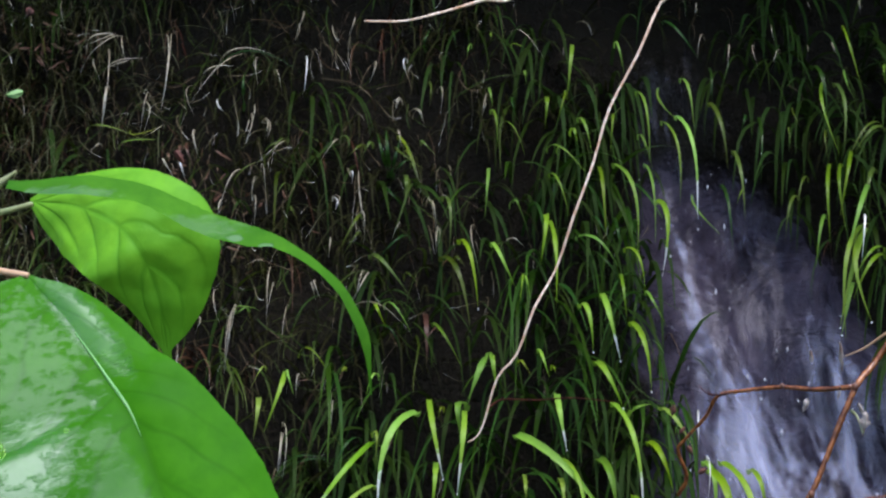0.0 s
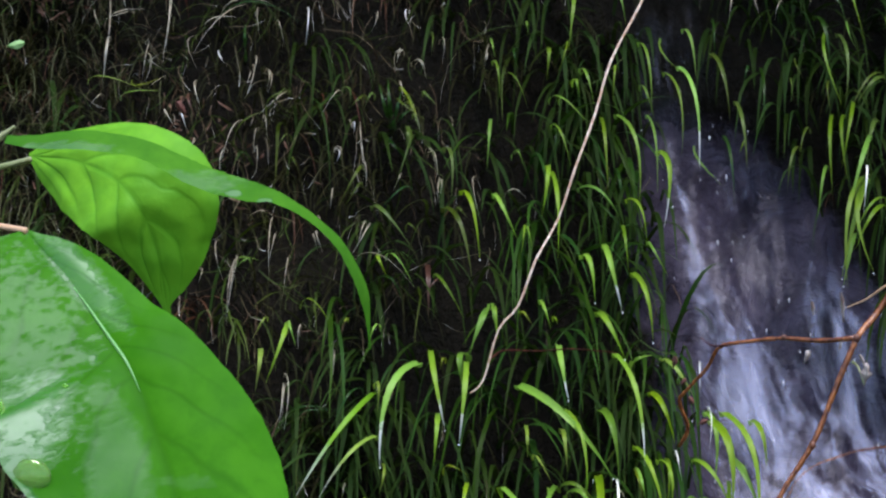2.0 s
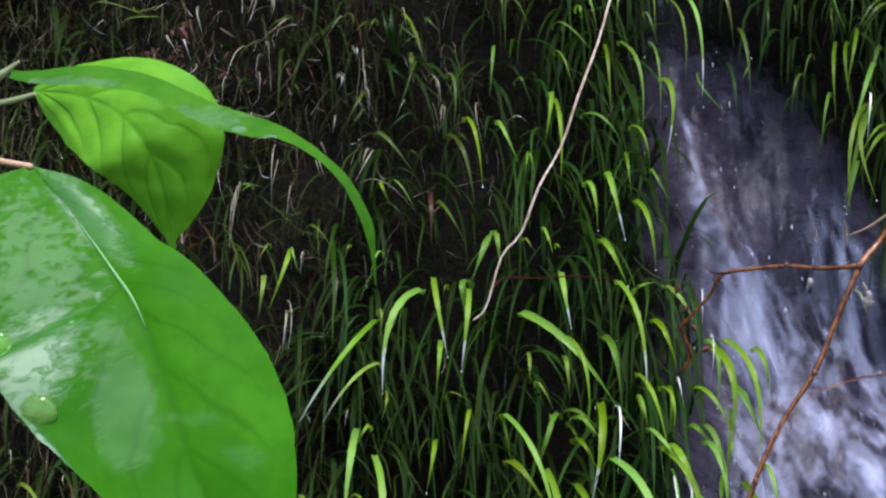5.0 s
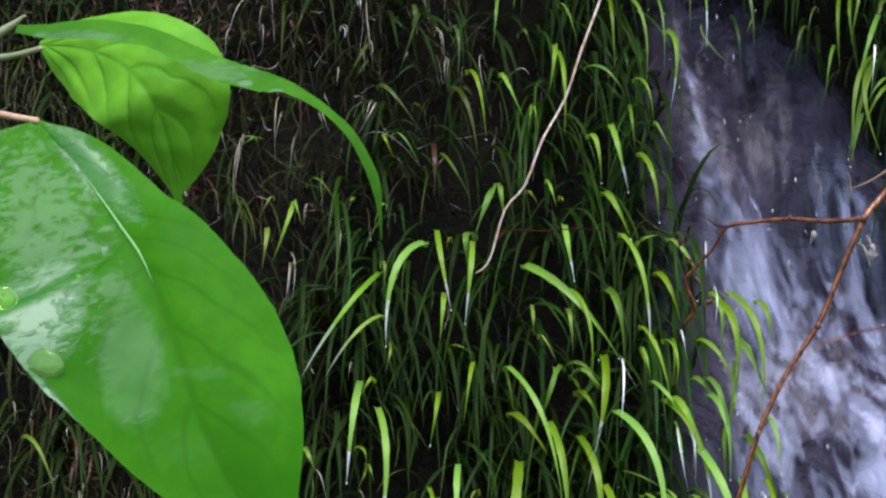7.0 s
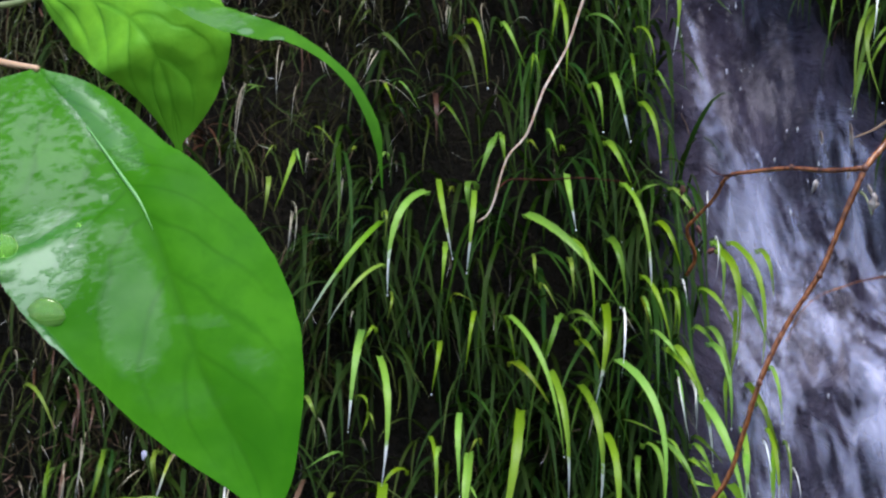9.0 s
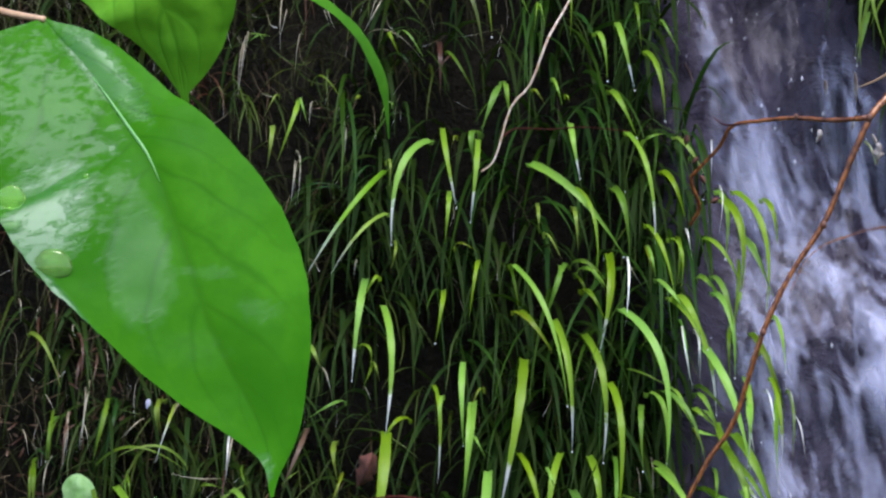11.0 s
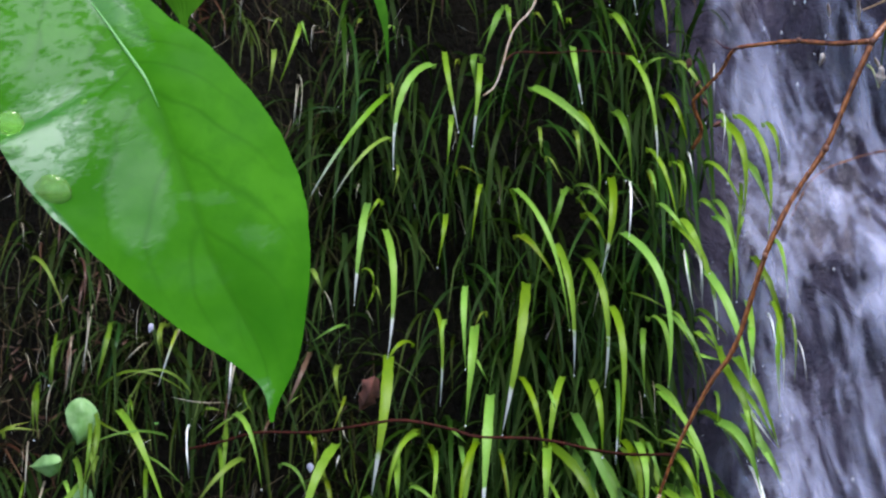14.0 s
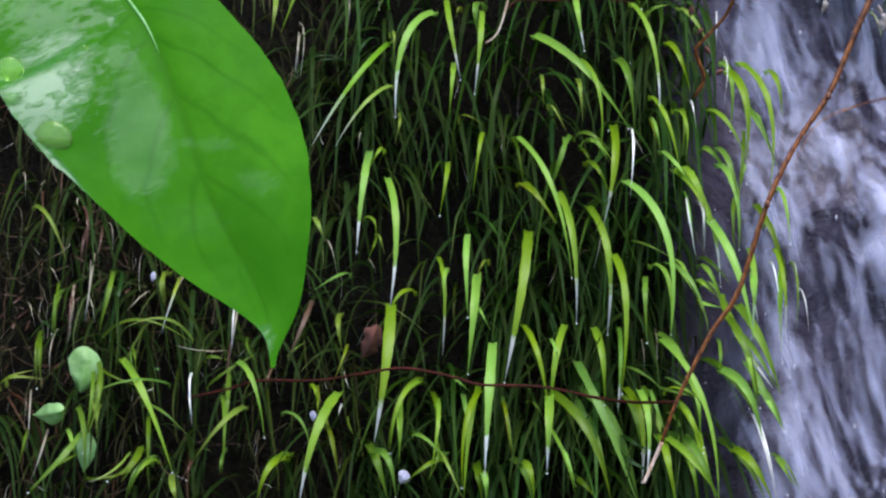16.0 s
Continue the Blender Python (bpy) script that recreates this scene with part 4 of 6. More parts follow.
tuft([
    (0.179, 0.1407, 1.4087, 0.125, 1.3844, 0.1157, 1.3513, 6.3, "g"),
    (0.183, 0.1603, 1.4055, 0.1737, 1.3942, 0.1845, 1.3773, 3.8, "g"),
    (0.205, 0.1588, 1.3769, 0.1721, 1.3663, 0.1795, 1.3461, 4.4, "g"),
    (0.164, 0.115, 1.4413, 0.1229, 1.4358, 0.1354, 1.4124, 4.4, "y"),
])
tuft([
    (0.216, 0.0763, 1.3549, 0.1037, 1.3352, 0.1203, 1.3087, 5.0, "y"),
    (0.193, 0.1248, 1.344, 0.1384, 1.3022, 0.1427, 1.1997, 9.4, "lp"),
    (0.174, 0.0902, 1.2975, 0.0818, 1.2439, 0.061, 1.1319, 13.1, "lp"),
])
tuft([
    (0.15, 0.1795, 1.3057, 0.1708, 1.28, 0.1664, 1.2561, 1.3, "s"),
    (0.162, 0.1605, 1.326, 0.1793, 1.2841, 0.1797, 1.1839, 9.4, "lp"),
    (0.205, 0.1867, 1.274, 0.1952, 1.2466, 0.1921, 1.1234, 9.4, "l"),
    (0.207, 0.201, 1.3576, 0.2367, 1.3188, 0.2479, 1.1824, 10.0, "l"),
])
tuft([
    (0.215, 0.2233, 1.2493, 0.2185, 1.2287, 0.221, 1.1801, 6.9, "g"),
    (0.191, 0.2299, 1.2601, 0.2451, 1.2515, 0.25, 1.1869, 8.1, "l"),
    (0.191, 0.2496, 1.2633, 0.2769, 1.239, 0.2937, 1.1869, 6.3, "m"),
    (0.169, 0.2547, 1.2615, 0.2695, 1.2465, 0.2838, 1.2225, 4.4, "l"),
    (0.212, 0.2831, 1.2458, 0.2908, 1.2408, 0.3054, 1.2265, 6.0, "l"),
])
tuft([
    (0.208, 0.2582, 1.4388, 0.2702, 1.4186, 0.2694, 1.3814, 5.0, "l"),
    (0.184, 0.2706, 1.4405, 0.2694, 1.4156, 0.2666, 1.3825, 5.6, "g"),
    (0.2, 0.2803, 1.4498, 0.2792, 1.4364, 0.2839, 1.4153, 2.3, "w"),
    (0.183, 0.3002, 1.4382, 0.3209, 1.4231, 0.343, 1.3804, 6.0, "l"),
])
tuft([
    (0.21, 0.2665, 1.3738, 0.2808, 1.3537, 0.298, 1.3146, 9.8, "l"),
    (0.15, 0.2618, 1.368, 0.294, 1.3301, 0.3122, 1.2367, 9.4, "lp"),
    (0.155, 0.2953, 1.3912, 0.3067, 1.3865, 0.3247, 1.3629, 6.8, "l"),
    (0.173, 0.2757, 1.3363, 0.2749, 1.3071, 0.2843, 1.2611, 2.0, "w"),
    (0.189, 0.31, 1.3762, 0.3249, 1.3527, 0.3305, 1.2814, 8.3, "l"),
    (0.204, 0.3085, 1.3952, 0.3207, 1.3714, 0.3296, 1.3322, 7.5, "m"),
])
tuft([
    (0.189, 0.2937, 1.3242, 0.2883, 1.3081, 0.2885, 1.2877, 2.0, "w"),
    (0.191, 0.2965, 1.3147, 0.3212, 1.2672, 0.3449, 1.1775, 12.8, "l"),
    (0.172, 0.332, 1.3362, 0.3244, 1.307, 0.327, 1.2737, 5.6, "g"),
])
tuft([
    (0.187, 0.285, 1.2214, 0.2863, 1.2135, 0.2944, 1.1959, 3.8, "y"),
    (0.163, 0.2873, 1.2191, 0.2953, 1.2175, 0.3135, 1.2124, 6.0, "l"),
    (0.169, 0.2905, 1.2389, 0.3035, 1.2338, 0.3142, 1.213, 5.6, "g"),
    (0.179, 0.3121, 1.227, 0.328, 1.1815, 0.3673, 1.123, 9.4, "lp"),
    (0.21, 0.3147, 1.2046, 0.3319, 1.1725, 0.3471, 1.1085, 8.8, "g"),
    (0.157, 0.2887, 1.2573, 0.2999, 1.2486, 0.3142, 1.215, 6.8, "l"),
])
tuft([
    (0.204, 0.3223, 1.4846, 0.3388, 1.4526, 0.3391, 1.378, 9.8, "l"),
    (0.159, 0.3208, 1.4945, 0.3287, 1.4682, 0.3269, 1.4154, 6.8, "l"),
    (0.23, 0.318, 1.5011, 0.3143, 1.469, 0.312, 1.443, 1.3, "w"),
    (0.15, 0.342, 1.4944, 0.3677, 1.4582, 0.3731, 1.3496, 9.0, "l"),
    (0.219, 0.3429, 1.4413, 0.3557, 1.4167, 0.3742, 1.3713, 7.5, "m"),
    (0.154, 0.3749, 1.4843, 0.3845, 1.4616, 0.3888, 1.4283, 6.8, "l"),
])
tuft([
    (0.159, 0.3527, 1.4311, 0.3598, 1.4257, 0.3713, 1.3957, 6.0, "l"),
    (0.173, 0.3443, 1.4139, 0.3361, 1.3765, 0.3302, 1.3175, 5.6, "g"),
    (0.157, 0.3467, 1.3748, 0.3386, 1.3639, 0.3386, 1.35, 5.3, "l"),
])
tuft([
    (0.238, 0.3092, 1.5536, 0.3033, 1.5269, 0.3049, 1.5076, 2.0, "w"),
])
tuft([
    (0.156, -0.4758, 1.1772, -0.4701, 1.1544, -0.4689, 1.1205, 6.3, "y"),
    (0.197, -0.4726, 1.1848, -0.4623, 1.1592, -0.4658, 1.132, 5.6, "g"),
    (0.125, -0.4988, 1.2128, -0.4847, 1.2016, -0.4847, 1.1836, 1.1, "s"),
    (0.186, -0.4564, 1.2282, -0.4498, 1.2077, -0.4533, 1.1806, 5.0, "m"),
])
tuft([
    (0.185, -0.5178, 1.1236, -0.4905, 1.1441, -0.4715, 1.1461, 3.8, "y"),
    (0.138, -0.4896, 1.1145, -0.4823, 1.0896, -0.4868, 1.0492, 2.5, "s"),
    (0.156, -0.4885, 1.0724, -0.4848, 1.061, -0.4936, 1.0332, 5.6, "g"),
])
tuft([
    (0.172, -0.3809, 1.1535, -0.3511, 1.1251, -0.3159, 1.0326, 9.4, "l"),
    (0.172, -0.3682, 1.1662, -0.3584, 1.1562, -0.3591, 1.1382, 3.8, "g"),
    (0.2, -0.4031, 1.1537, -0.3967, 1.1103, -0.4122, 1.0707, 6.3, "m"),
    (0.176, -0.4127, 1.1445, -0.4076, 1.1071, -0.4155, 1.061, 5.6, "g"),
    (0.173, -0.4121, 1.1126, -0.4013, 1.0943, -0.4001, 1.0698, 4.4, "y"),
])
tuft([
    (0.175, -0.3244, 1.1253, -0.3703, 1.1347, -0.43, 1.1073, 3.1, "g"),
    (0.195, -0.2992, 1.1154, -0.2926, 1.1065, -0.2923, 1.0853, 1.7, "w"),
    (0.18, -0.2981, 1.1386, -0.2951, 1.1199, -0.2939, 1.0925, 2.3, "w"),
    (0.089, -0.3563, 1.0822, -0.3518, 1.0636, -0.3519, 1.0226, 5.6, "d"),
    (0.193, -0.2976, 1.178, -0.3315, 1.2064, -0.3753, 1.1907, 3.8, "y"),
])
tuft([
    (0.195, -0.2344, 1.1029, -0.2586, 1.09, -0.2902, 1.0479, 6.9, "y"),
    (0.192, -0.262, 1.115, -0.2544, 1.0847, -0.2577, 1.0327, 5.6, "g"),
    (0.157, -0.2608, 1.123, -0.2547, 1.1044, -0.2601, 1.0581, 5.0, "m"),
    (0.164, -0.1944, 1.0923, -0.1653, 1.0806, -0.1597, 1.0529, 5.0, "m"),
    (0.205, -0.2442, 1.1541, -0.2206, 1.1353, -0.2098, 1.0762, 6.9, "l"),
])
tuft([
    (0.191, -0.2948, 1.0432, -0.2959, 1.0388, -0.3071, 1.0191, 3.0, "b"),
    (0.2, -0.3324, 1.0446, -0.3485, 1.0402, -0.3628, 1.0085, 4.4, "l"),
    (0.186, -0.3403, 1.0394, -0.3533, 1.035, -0.3648, 1.0135, 5.6, "g"),
    (0.189, -0.3501, 1.0553, -0.3596, 1.0476, -0.3712, 1.0292, 5.6, "g"),
    (0.214, -0.3504, 1.0622, -0.3595, 1.0455, -0.3837, 1.0302, 8.1, "m"),
])
tuft([
    (0.163, -0.4407, 1.0453, -0.4581, 1.0314, -0.4827, 1.0023, 6.3, "g"),
    (0.177, -0.4397, 1.0754, -0.4253, 1.0641, -0.4246, 1.0475, 5.6, "l"),
    (0.143, -0.4676, 1.0706, -0.4684, 1.0467, -0.4803, 1.0188, 3.3, "s"),
    (0.102, -0.4738, 1.0649, -0.472, 1.0531, -0.4838, 1.0185, 1.5, "s"),
    (0.202, -0.4166, 1.079, -0.4399, 1.0497, -0.4735, 1.0162, 7.5, "m"),
    (0.181, -0.4282, 1.101, -0.4123, 1.077, -0.4136, 1.0249, 8.1, "m"),
])
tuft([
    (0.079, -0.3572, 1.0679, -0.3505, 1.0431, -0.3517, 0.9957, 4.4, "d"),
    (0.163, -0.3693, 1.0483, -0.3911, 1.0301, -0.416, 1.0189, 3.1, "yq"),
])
tuft([
    (0.177, -0.1864, 1.0428, -0.2084, 1.0334, -0.2189, 0.9996, 8.1, "l"),
    (0.18, -0.1446, 1.0789, -0.1325, 1.0706, -0.1266, 1.0246, 4.4, "y"),
])
tuft([
    (0.196, -0.1247, 1.106, -0.1257, 1.1035, -0.1278, 1.0946, 1.7, "w"),
])
tuft([
    (0.185, -0.0346, 1.1296, -0.0594, 1.108, -0.0692, 1.056, 6.9, "l"),
    (0.179, -0.0152, 1.11, -0.0162, 1.0766, -0.0246, 1.0244, 5.6, "l"),
    (0.199, -0.0601, 1.0971, -0.0578, 1.0794, -0.0574, 1.0459, 5.0, "l"),
    (0.199, -0.044, 1.0721, -0.0211, 1.0702, 0.001, 1.0458, 4.4, "l"),
])
tuft([
    (0.182, -0.0894, 1.0511, -0.0688, 1.0464, -0.0627, 1.0066, 9.4, "g"),
])
tuft([
    (0.167, -0.0087, 1.0394, -0.0341, 1.0379, -0.0535, 1.0176, 5.6, "l"),
    (0.212, -0.0118, 1.0556, 0.0009, 1.0389, 0.0135, 1.0085, 4.4, "y"),
    (0.159, 0.0334, 1.0256, 0.0392, 1.0182, 0.0394, 0.9964, 9.4, "l"),
])
tuft([
    (0.199, 0.0333, 1.1219, 0.0162, 1.0915, 0.0123, 1.0202, 8.1, "l"),
    (0.155, 0.0599, 1.1036, 0.0639, 1.0854, 0.0686, 1.0452, 4.4, "y"),
])
tuft([
    (0.18, 0.1317, 1.1921, 0.1175, 1.1537, 0.1133, 1.1015, 9.4, "l"),
    (0.212, 0.114, 1.1797, 0.1182, 1.1697, 0.1209, 1.1582, 4.4, "l"),
    (0.176, 0.1645, 1.1886, 0.1727, 1.1563, 0.1745, 1.1072, 9.4, "l"),
    (0.168, 0.1448, 1.1496, 0.1705, 1.0995, 0.2105, 0.998, 10.6, "g"),
])
tuft([
    (0.216, 0.1119, 1.1178, 0.1091, 1.0878, 0.1068, 1.0387, 11.9, "lp"),
    (0.213, 0.1133, 1.1205, 0.1531, 1.0843, 0.1784, 1.0055, 11.3, "g"),
    (0.205, 0.1227, 1.0607, 0.1329, 1.0439, 0.1399, 1.0164, 5.0, "l"),
])
tuft([
    (0.182, 0.0783, 1.0386, 0.0896, 1.0342, 0.0931, 1.0004, 9.4, "l"),
])
tuft([
    (0.207, 0.2133, 1.1228, 0.2204, 1.0926, 0.219, 1.0336, 8.8, "lp"),
    (0.196, 0.227, 1.1215, 0.2322, 1.1033, 0.2428, 1.076, 5.6, "g"),
    (0.152, 0.1975, 1.1094, 0.2099, 1.091, 0.2171, 1.0509, 6.3, "m"),
    (0.197, 0.243, 1.1185, 0.2611, 1.128, 0.2881, 1.1099, 3.8, "l"),
    (0.165, 0.2484, 1.0923, 0.2599, 1.0805, 0.2675, 1.0529, 5.6, "m"),
    (0.209, 0.2578, 1.1044, 0.2688, 1.0958, 0.2827, 1.0655, 7.5, "l"),
])
tuft([
    (0.205, 0.1919, 1.1916, 0.19, 1.1598, 0.1873, 1.1006, 6.3, "gp"),
    (0.137, 0.2227, 1.1715, 0.2218, 1.1517, 0.223, 1.1354, 1.2, "s"),
    (0.141, 0.239, 1.1836, 0.2365, 1.1585, 0.2376, 1.1309, 1.2, "s"),
    (0.209, 0.2386, 1.1794, 0.2741, 1.1356, 0.2983, 1.0049, 7.5, "l"),
])
tuft([
    (0.16, 0.3657, 1.3062, 0.3722, 1.2934, 0.379, 1.2599, 8.3, "l"),
    (0.16, 0.3566, 1.328, 0.3705, 1.2988, 0.3908, 1.2398, 8.1, "m"),
    (0.204, 0.3726, 1.2802, 0.3775, 1.2338, 0.3787, 1.1851, 5.6, "lp"),
    (0.156, 0.3488, 1.2767, 0.3483, 1.2358, 0.3459, 1.18, 8.3, "l"),
    (0.182, 0.3704, 1.2647, 0.3711, 1.2435, 0.3765, 1.2102, 2.8, "w"),
    (0.184, 0.3846, 1.2649, 0.374, 1.2186, 0.3771, 1.1541, 6.9, "lq"),
])
tuft([
    (0.153, 0.3844, 1.3483, 0.3889, 1.3186, 0.3938, 1.285, 6.8, "l"),
])
tuft([
    (0.172, 0.3992, 1.2616, 0.3954, 1.2529, 0.3989, 1.2385, 1.2, "w"),
    (0.177, 0.3954, 1.2643, 0.3952, 1.2305, 0.3946, 1.1877, 4.4, "m"),
    (0.229, 0.3971, 1.2378, 0.3978, 1.2176, 0.4023, 1.1909, 1.4, "w"),
    (0.166, 0.3504, 1.258, 0.3469, 1.2304, 0.3461, 1.1842, 5.6, "lq"),
    (0.175, 0.3492, 1.2513, 0.3457, 1.224, 0.3518, 1.1969, 4.4, "lp"),
])
tuft([
    (0.158, 0.3336, 1.2123, 0.3572, 1.1717, 0.3774, 1.1141, 11.3, "l"),
    (0.215, 0.3328, 1.18, 0.3356, 1.1486, 0.3435, 1.1203, 7.5, "l"),
    (0.157, 0.3098, 1.1737, 0.3072, 1.1541, 0.307, 1.136, 5.3, "l"),
    (0.198, 0.3372, 1.153, 0.3497, 1.1281, 0.3732, 1.0824, 10.0, "m"),
])
tuft([
    (0.217, 0.2436, 1.0715, 0.2763, 1.0456, 0.3013, 1.0061, 8.8, "l"),
    (0.191, 0.2381, 1.0708, 0.2441, 1.0415, 0.2514, 1.0017, 9.4, "l"),
    (0.171, 0.2345, 1.068, 0.2457, 1.0384, 0.2543, 0.9984, 8.8, "l"),
    (0.217, 0.2628, 1.0746, 0.2826, 1.0456, 0.2962, 1.0062, 8.8, "g"),
    (0.199, 0.2586, 1.1031, 0.2726, 1.0854, 0.2835, 1.058, 6.9, "l"),
    (0.2, 0.2669, 1.0444, 0.2702, 1.0369, 0.2759, 1.0064, 6.8, "l"),
])
tuft([
    (0.206, 0.3072, 1.1445, 0.3329, 1.126, 0.3496, 1.07, 11.3, "l"),
    (0.204, 0.3487, 1.1224, 0.361, 1.1043, 0.3725, 1.0843, 8.3, "l"),
])
tuft([
    (0.173, 0.3515, 1.0869, 0.3584, 1.0508, 0.3678, 1.0017, 2.3, "w"),
    (0.202, 0.3691, 1.0478, 0.3749, 1.0372, 0.3865, 1.0189, 5.3, "l"),
    (0.186, 0.32, 1.0545, 0.3394, 1.0437, 0.3616, 1.0009, 10.5, "l"),
])
tuft([
    (0.154, -0.4914, 1.3261, -0.4595, 1.3064, -0.4461, 1.2632, 5.6, "y"),
    (0.115, -0.4854, 1.3537, -0.4816, 1.343, -0.4843, 1.3255, 1.1, "s"),
    (0.158, -0.5055, 1.3657, -0.4933, 1.355, -0.4967, 1.3377, 1.1, "s"),
    (0.119, -0.4435, 1.3339, -0.4373, 1.3288, -0.4373, 1.3192, 1.1, "s"),
    (0.179, -0.4556, 1.3666, -0.4485, 1.3463, -0.4527, 1.3196, 2.5, "b"),
    (0.173, -0.4321, 1.3271, -0.4176, 1.3076, -0.4234, 1.2551, 3.5, "b"),
])
tuft([
    (0.129, -0.4263, 1.2621, -0.4196, 1.2339, -0.4264, 1.1904, 1.3, "s"),
    (0.101, -0.4301, 1.2533, -0.4234, 1.225, -0.429, 1.1875, 1.6, "s"),
    (0.142, -0.4436, 1.2371, -0.4367, 1.216, -0.4435, 1.1726, 2.1, "s"),
    (0.184, -0.392, 1.2535, -0.391, 1.2262, -0.4022, 1.1866, 5.6, "m"),
    (0.178, -0.4548, 1.2402, -0.4494, 1.2131, -0.4533, 1.1796, 4.4, "g"),
    (0.167, -0.391, 1.2521, -0.3934, 1.231, -0.4045, 1.1848, 5.0, "g"),
])
tuft([
    (0.148, -0.4257, 1.2214, -0.4116, 1.2102, -0.412, 1.1923, 1.0, "s"),
    (0.143, -0.4467, 1.2307, -0.4352, 1.2097, -0.4416, 1.1758, 1.3, "s"),
    (0.115, -0.391, 1.2478, -0.3901, 1.2134, -0.4048, 1.1728, 4.4, "d"),
    (0.096, -0.3691, 1.2166, -0.3727, 1.2115, -0.3797, 1.2031, 1.1, "s"),
])
tuft([
    (0.163, -0.3321, 1.2517, -0.3293, 1.2368, -0.3278, 1.216, 6.3, "y"),
    (0.167, -0.3149, 1.2457, -0.3188, 1.2246, -0.333, 1.1848, 4.4, "yp"),
])
tuft([
    (0.116, -0.4094, 1.3039, -0.3956, 1.2909, -0.3989, 1.2666, 1.1, "s"),
])
tuft([
    (0.118, -0.4779, 1.2514, -0.4599, 1.2458, -0.4557, 1.2279, 1.1, "s"),
])
tuft([
    (0.233, -0.2462, 1.2166, -0.2435, 1.1999, -0.2472, 1.167, 2.8, "w"),
])
tuft([
    (0.11, -0.3036, 1.8413, -0.3045, 1.8248, -0.3155, 1.8219, 1.2, "s"),
])

tuft([
    (0.120, -0.4290, 1.3018, -0.4307, 1.2757, -0.4349, 1.2498, 4.8, "b"),
    (0.140, -0.4196, 1.2708, -0.4176, 1.2354, -0.4264, 1.1907, 1.6, "s"),
    (0.150, -0.4398, 1.2363, -0.4384, 1.2012, -0.4435, 1.1664, 4.0, "b"),
    (0.110, -0.4164, 1.3012, -0.4128, 1.2750, -0.4211, 1.2490, 3.2, "b"),
])
tuft([
    (0.120, -0.3952, 1.2498, -0.4026, 1.2176, -0.4118, 1.1631, 7.2, "d"),
    (0.150, -0.4546, 1.2299, -0.4568, 1.2044, -0.4611, 1.1835, 6.4, "m"),
    (0.110, -0.4647, 1.1811, -0.4662, 1.1523, -0.4678, 1.1300, 1.6, "s"),
    (0.170, -0.4736, 1.1856, -0.4715, 1.1530, -0.4728, 1.1249, 6.4, "m"),
])
tuft([
    (0.160, -0.3278, 1.2501, -0.3318, 1.2328, -0.3293, 1.2138, 7.2, "y"),
    (0.150, -0.3124, 1.2460, -0.3239, 1.2141, -0.3346, 1.1811, 2.7, "s"),
    (0.120, -0.3567, 1.2253, -0.3683, 1.2163, -0.3810, 1.2034, 1.4, "s"),
    (0.130, -0.3712, 1.1675, -0.3680, 1.1484, -0.3662, 1.1358, 3.2, "g"),
])
tuft([
    (0.150, -0.4079, 1.1728, -0.3535, 1.2001, -0.2979, 1.1710, 4.0, "m"),
    (0.140, -0.4115, 1.1445, -0.3818, 1.1332, -0.3442, 1.1182, 3.2, "m"),
    (0.170, -0.5128, 1.1261, -0.4921, 1.1392, -0.4674, 1.1343, 5.6, "y"),
    (0.110, -0.4835, 1.1875, -0.4636, 1.1856, -0.4482, 1.1651, 3.2, "d"),
])
tuft([
    (0.150, -0.2828, 1.1183, -0.2556, 1.1434, -0.2248, 1.1598, 4.0, "m"),
    (0.130, -0.2874, 1.1447, -0.2707, 1.1562, -0.2575, 1.1499, 4.8, "m"),
    (0.140, -0.2489, 1.2094, -0.2502, 1.1827, -0.2554, 1.1548, 2.2, "s"),
    (0.120, -0.2601, 1.1665, -0.2582, 1.1411, -0.2639, 1.1094, 3.2, "b"),
    (0.130, -0.2384, 1.1727, -0.2302, 1.1581, -0.2234, 1.1448, 3.2, "g"),
    (0.120, -0.2070, 1.1399, -0.2127, 1.1272, -0.2182, 1.1120, 4.0, "b"),
])
tuft([
    (0.160, -0.1614, 1.2178, -0.1752, 1.1824, -0.1889, 1.1522, 6.4, "b"),
    (0.140, -0.1902, 1.1530, -0.1774, 1.1676, -0.1696, 1.1714, 3.2, "m"),
    (0.120, -0.2638, 1.1569, -0.2968, 1.1633, -0.3232, 1.1664, 1.4, "s"),
])
tuft([
    (0.120, -0.0911, 1.8073, -0.0839, 1.7870, -0.0852, 1.7668, 1.1, "s"),
    (0.120, -0.0937, 1.8598, -0.0905, 1.8233, -0.0867, 1.7798, 1.0, "s"),
    (0.130, -0.0906, 1.7789, -0.0988, 1.7645, -0.1111, 1.7467, 3.2, "o"),
    (0.140, -0.2404, 1.6862, -0.2477, 1.6513, -0.2502, 1.5961, 1.4, "s"),
    (0.120, -0.2432, 1.6804, -0.2281, 1.6832, -0.2128, 1.6803, 2.4, "m"),
])
tuft([
    (0.120, -0.2668, 1.7087, -0.2646, 1.6804, -0.2584, 1.6558, 1.2, "s"),
    (0.130, -0.2010, 1.7362, -0.2014, 1.6938, -0.2020, 1.6587, 1.1, "s"),
    (0.110, -0.2225, 1.8539, -0.2241, 1.8319, -0.2265, 1.8137, 1.1, "s"),
    (0.120, -0.2597, 1.8236, -0.2647, 1.8018, -0.2654, 1.7802, 1.0, "s"),
    (0.120, -0.1458, 1.7191, -0.1421, 1.7049, -0.1371, 1.6907, 1.9, "s"),
])
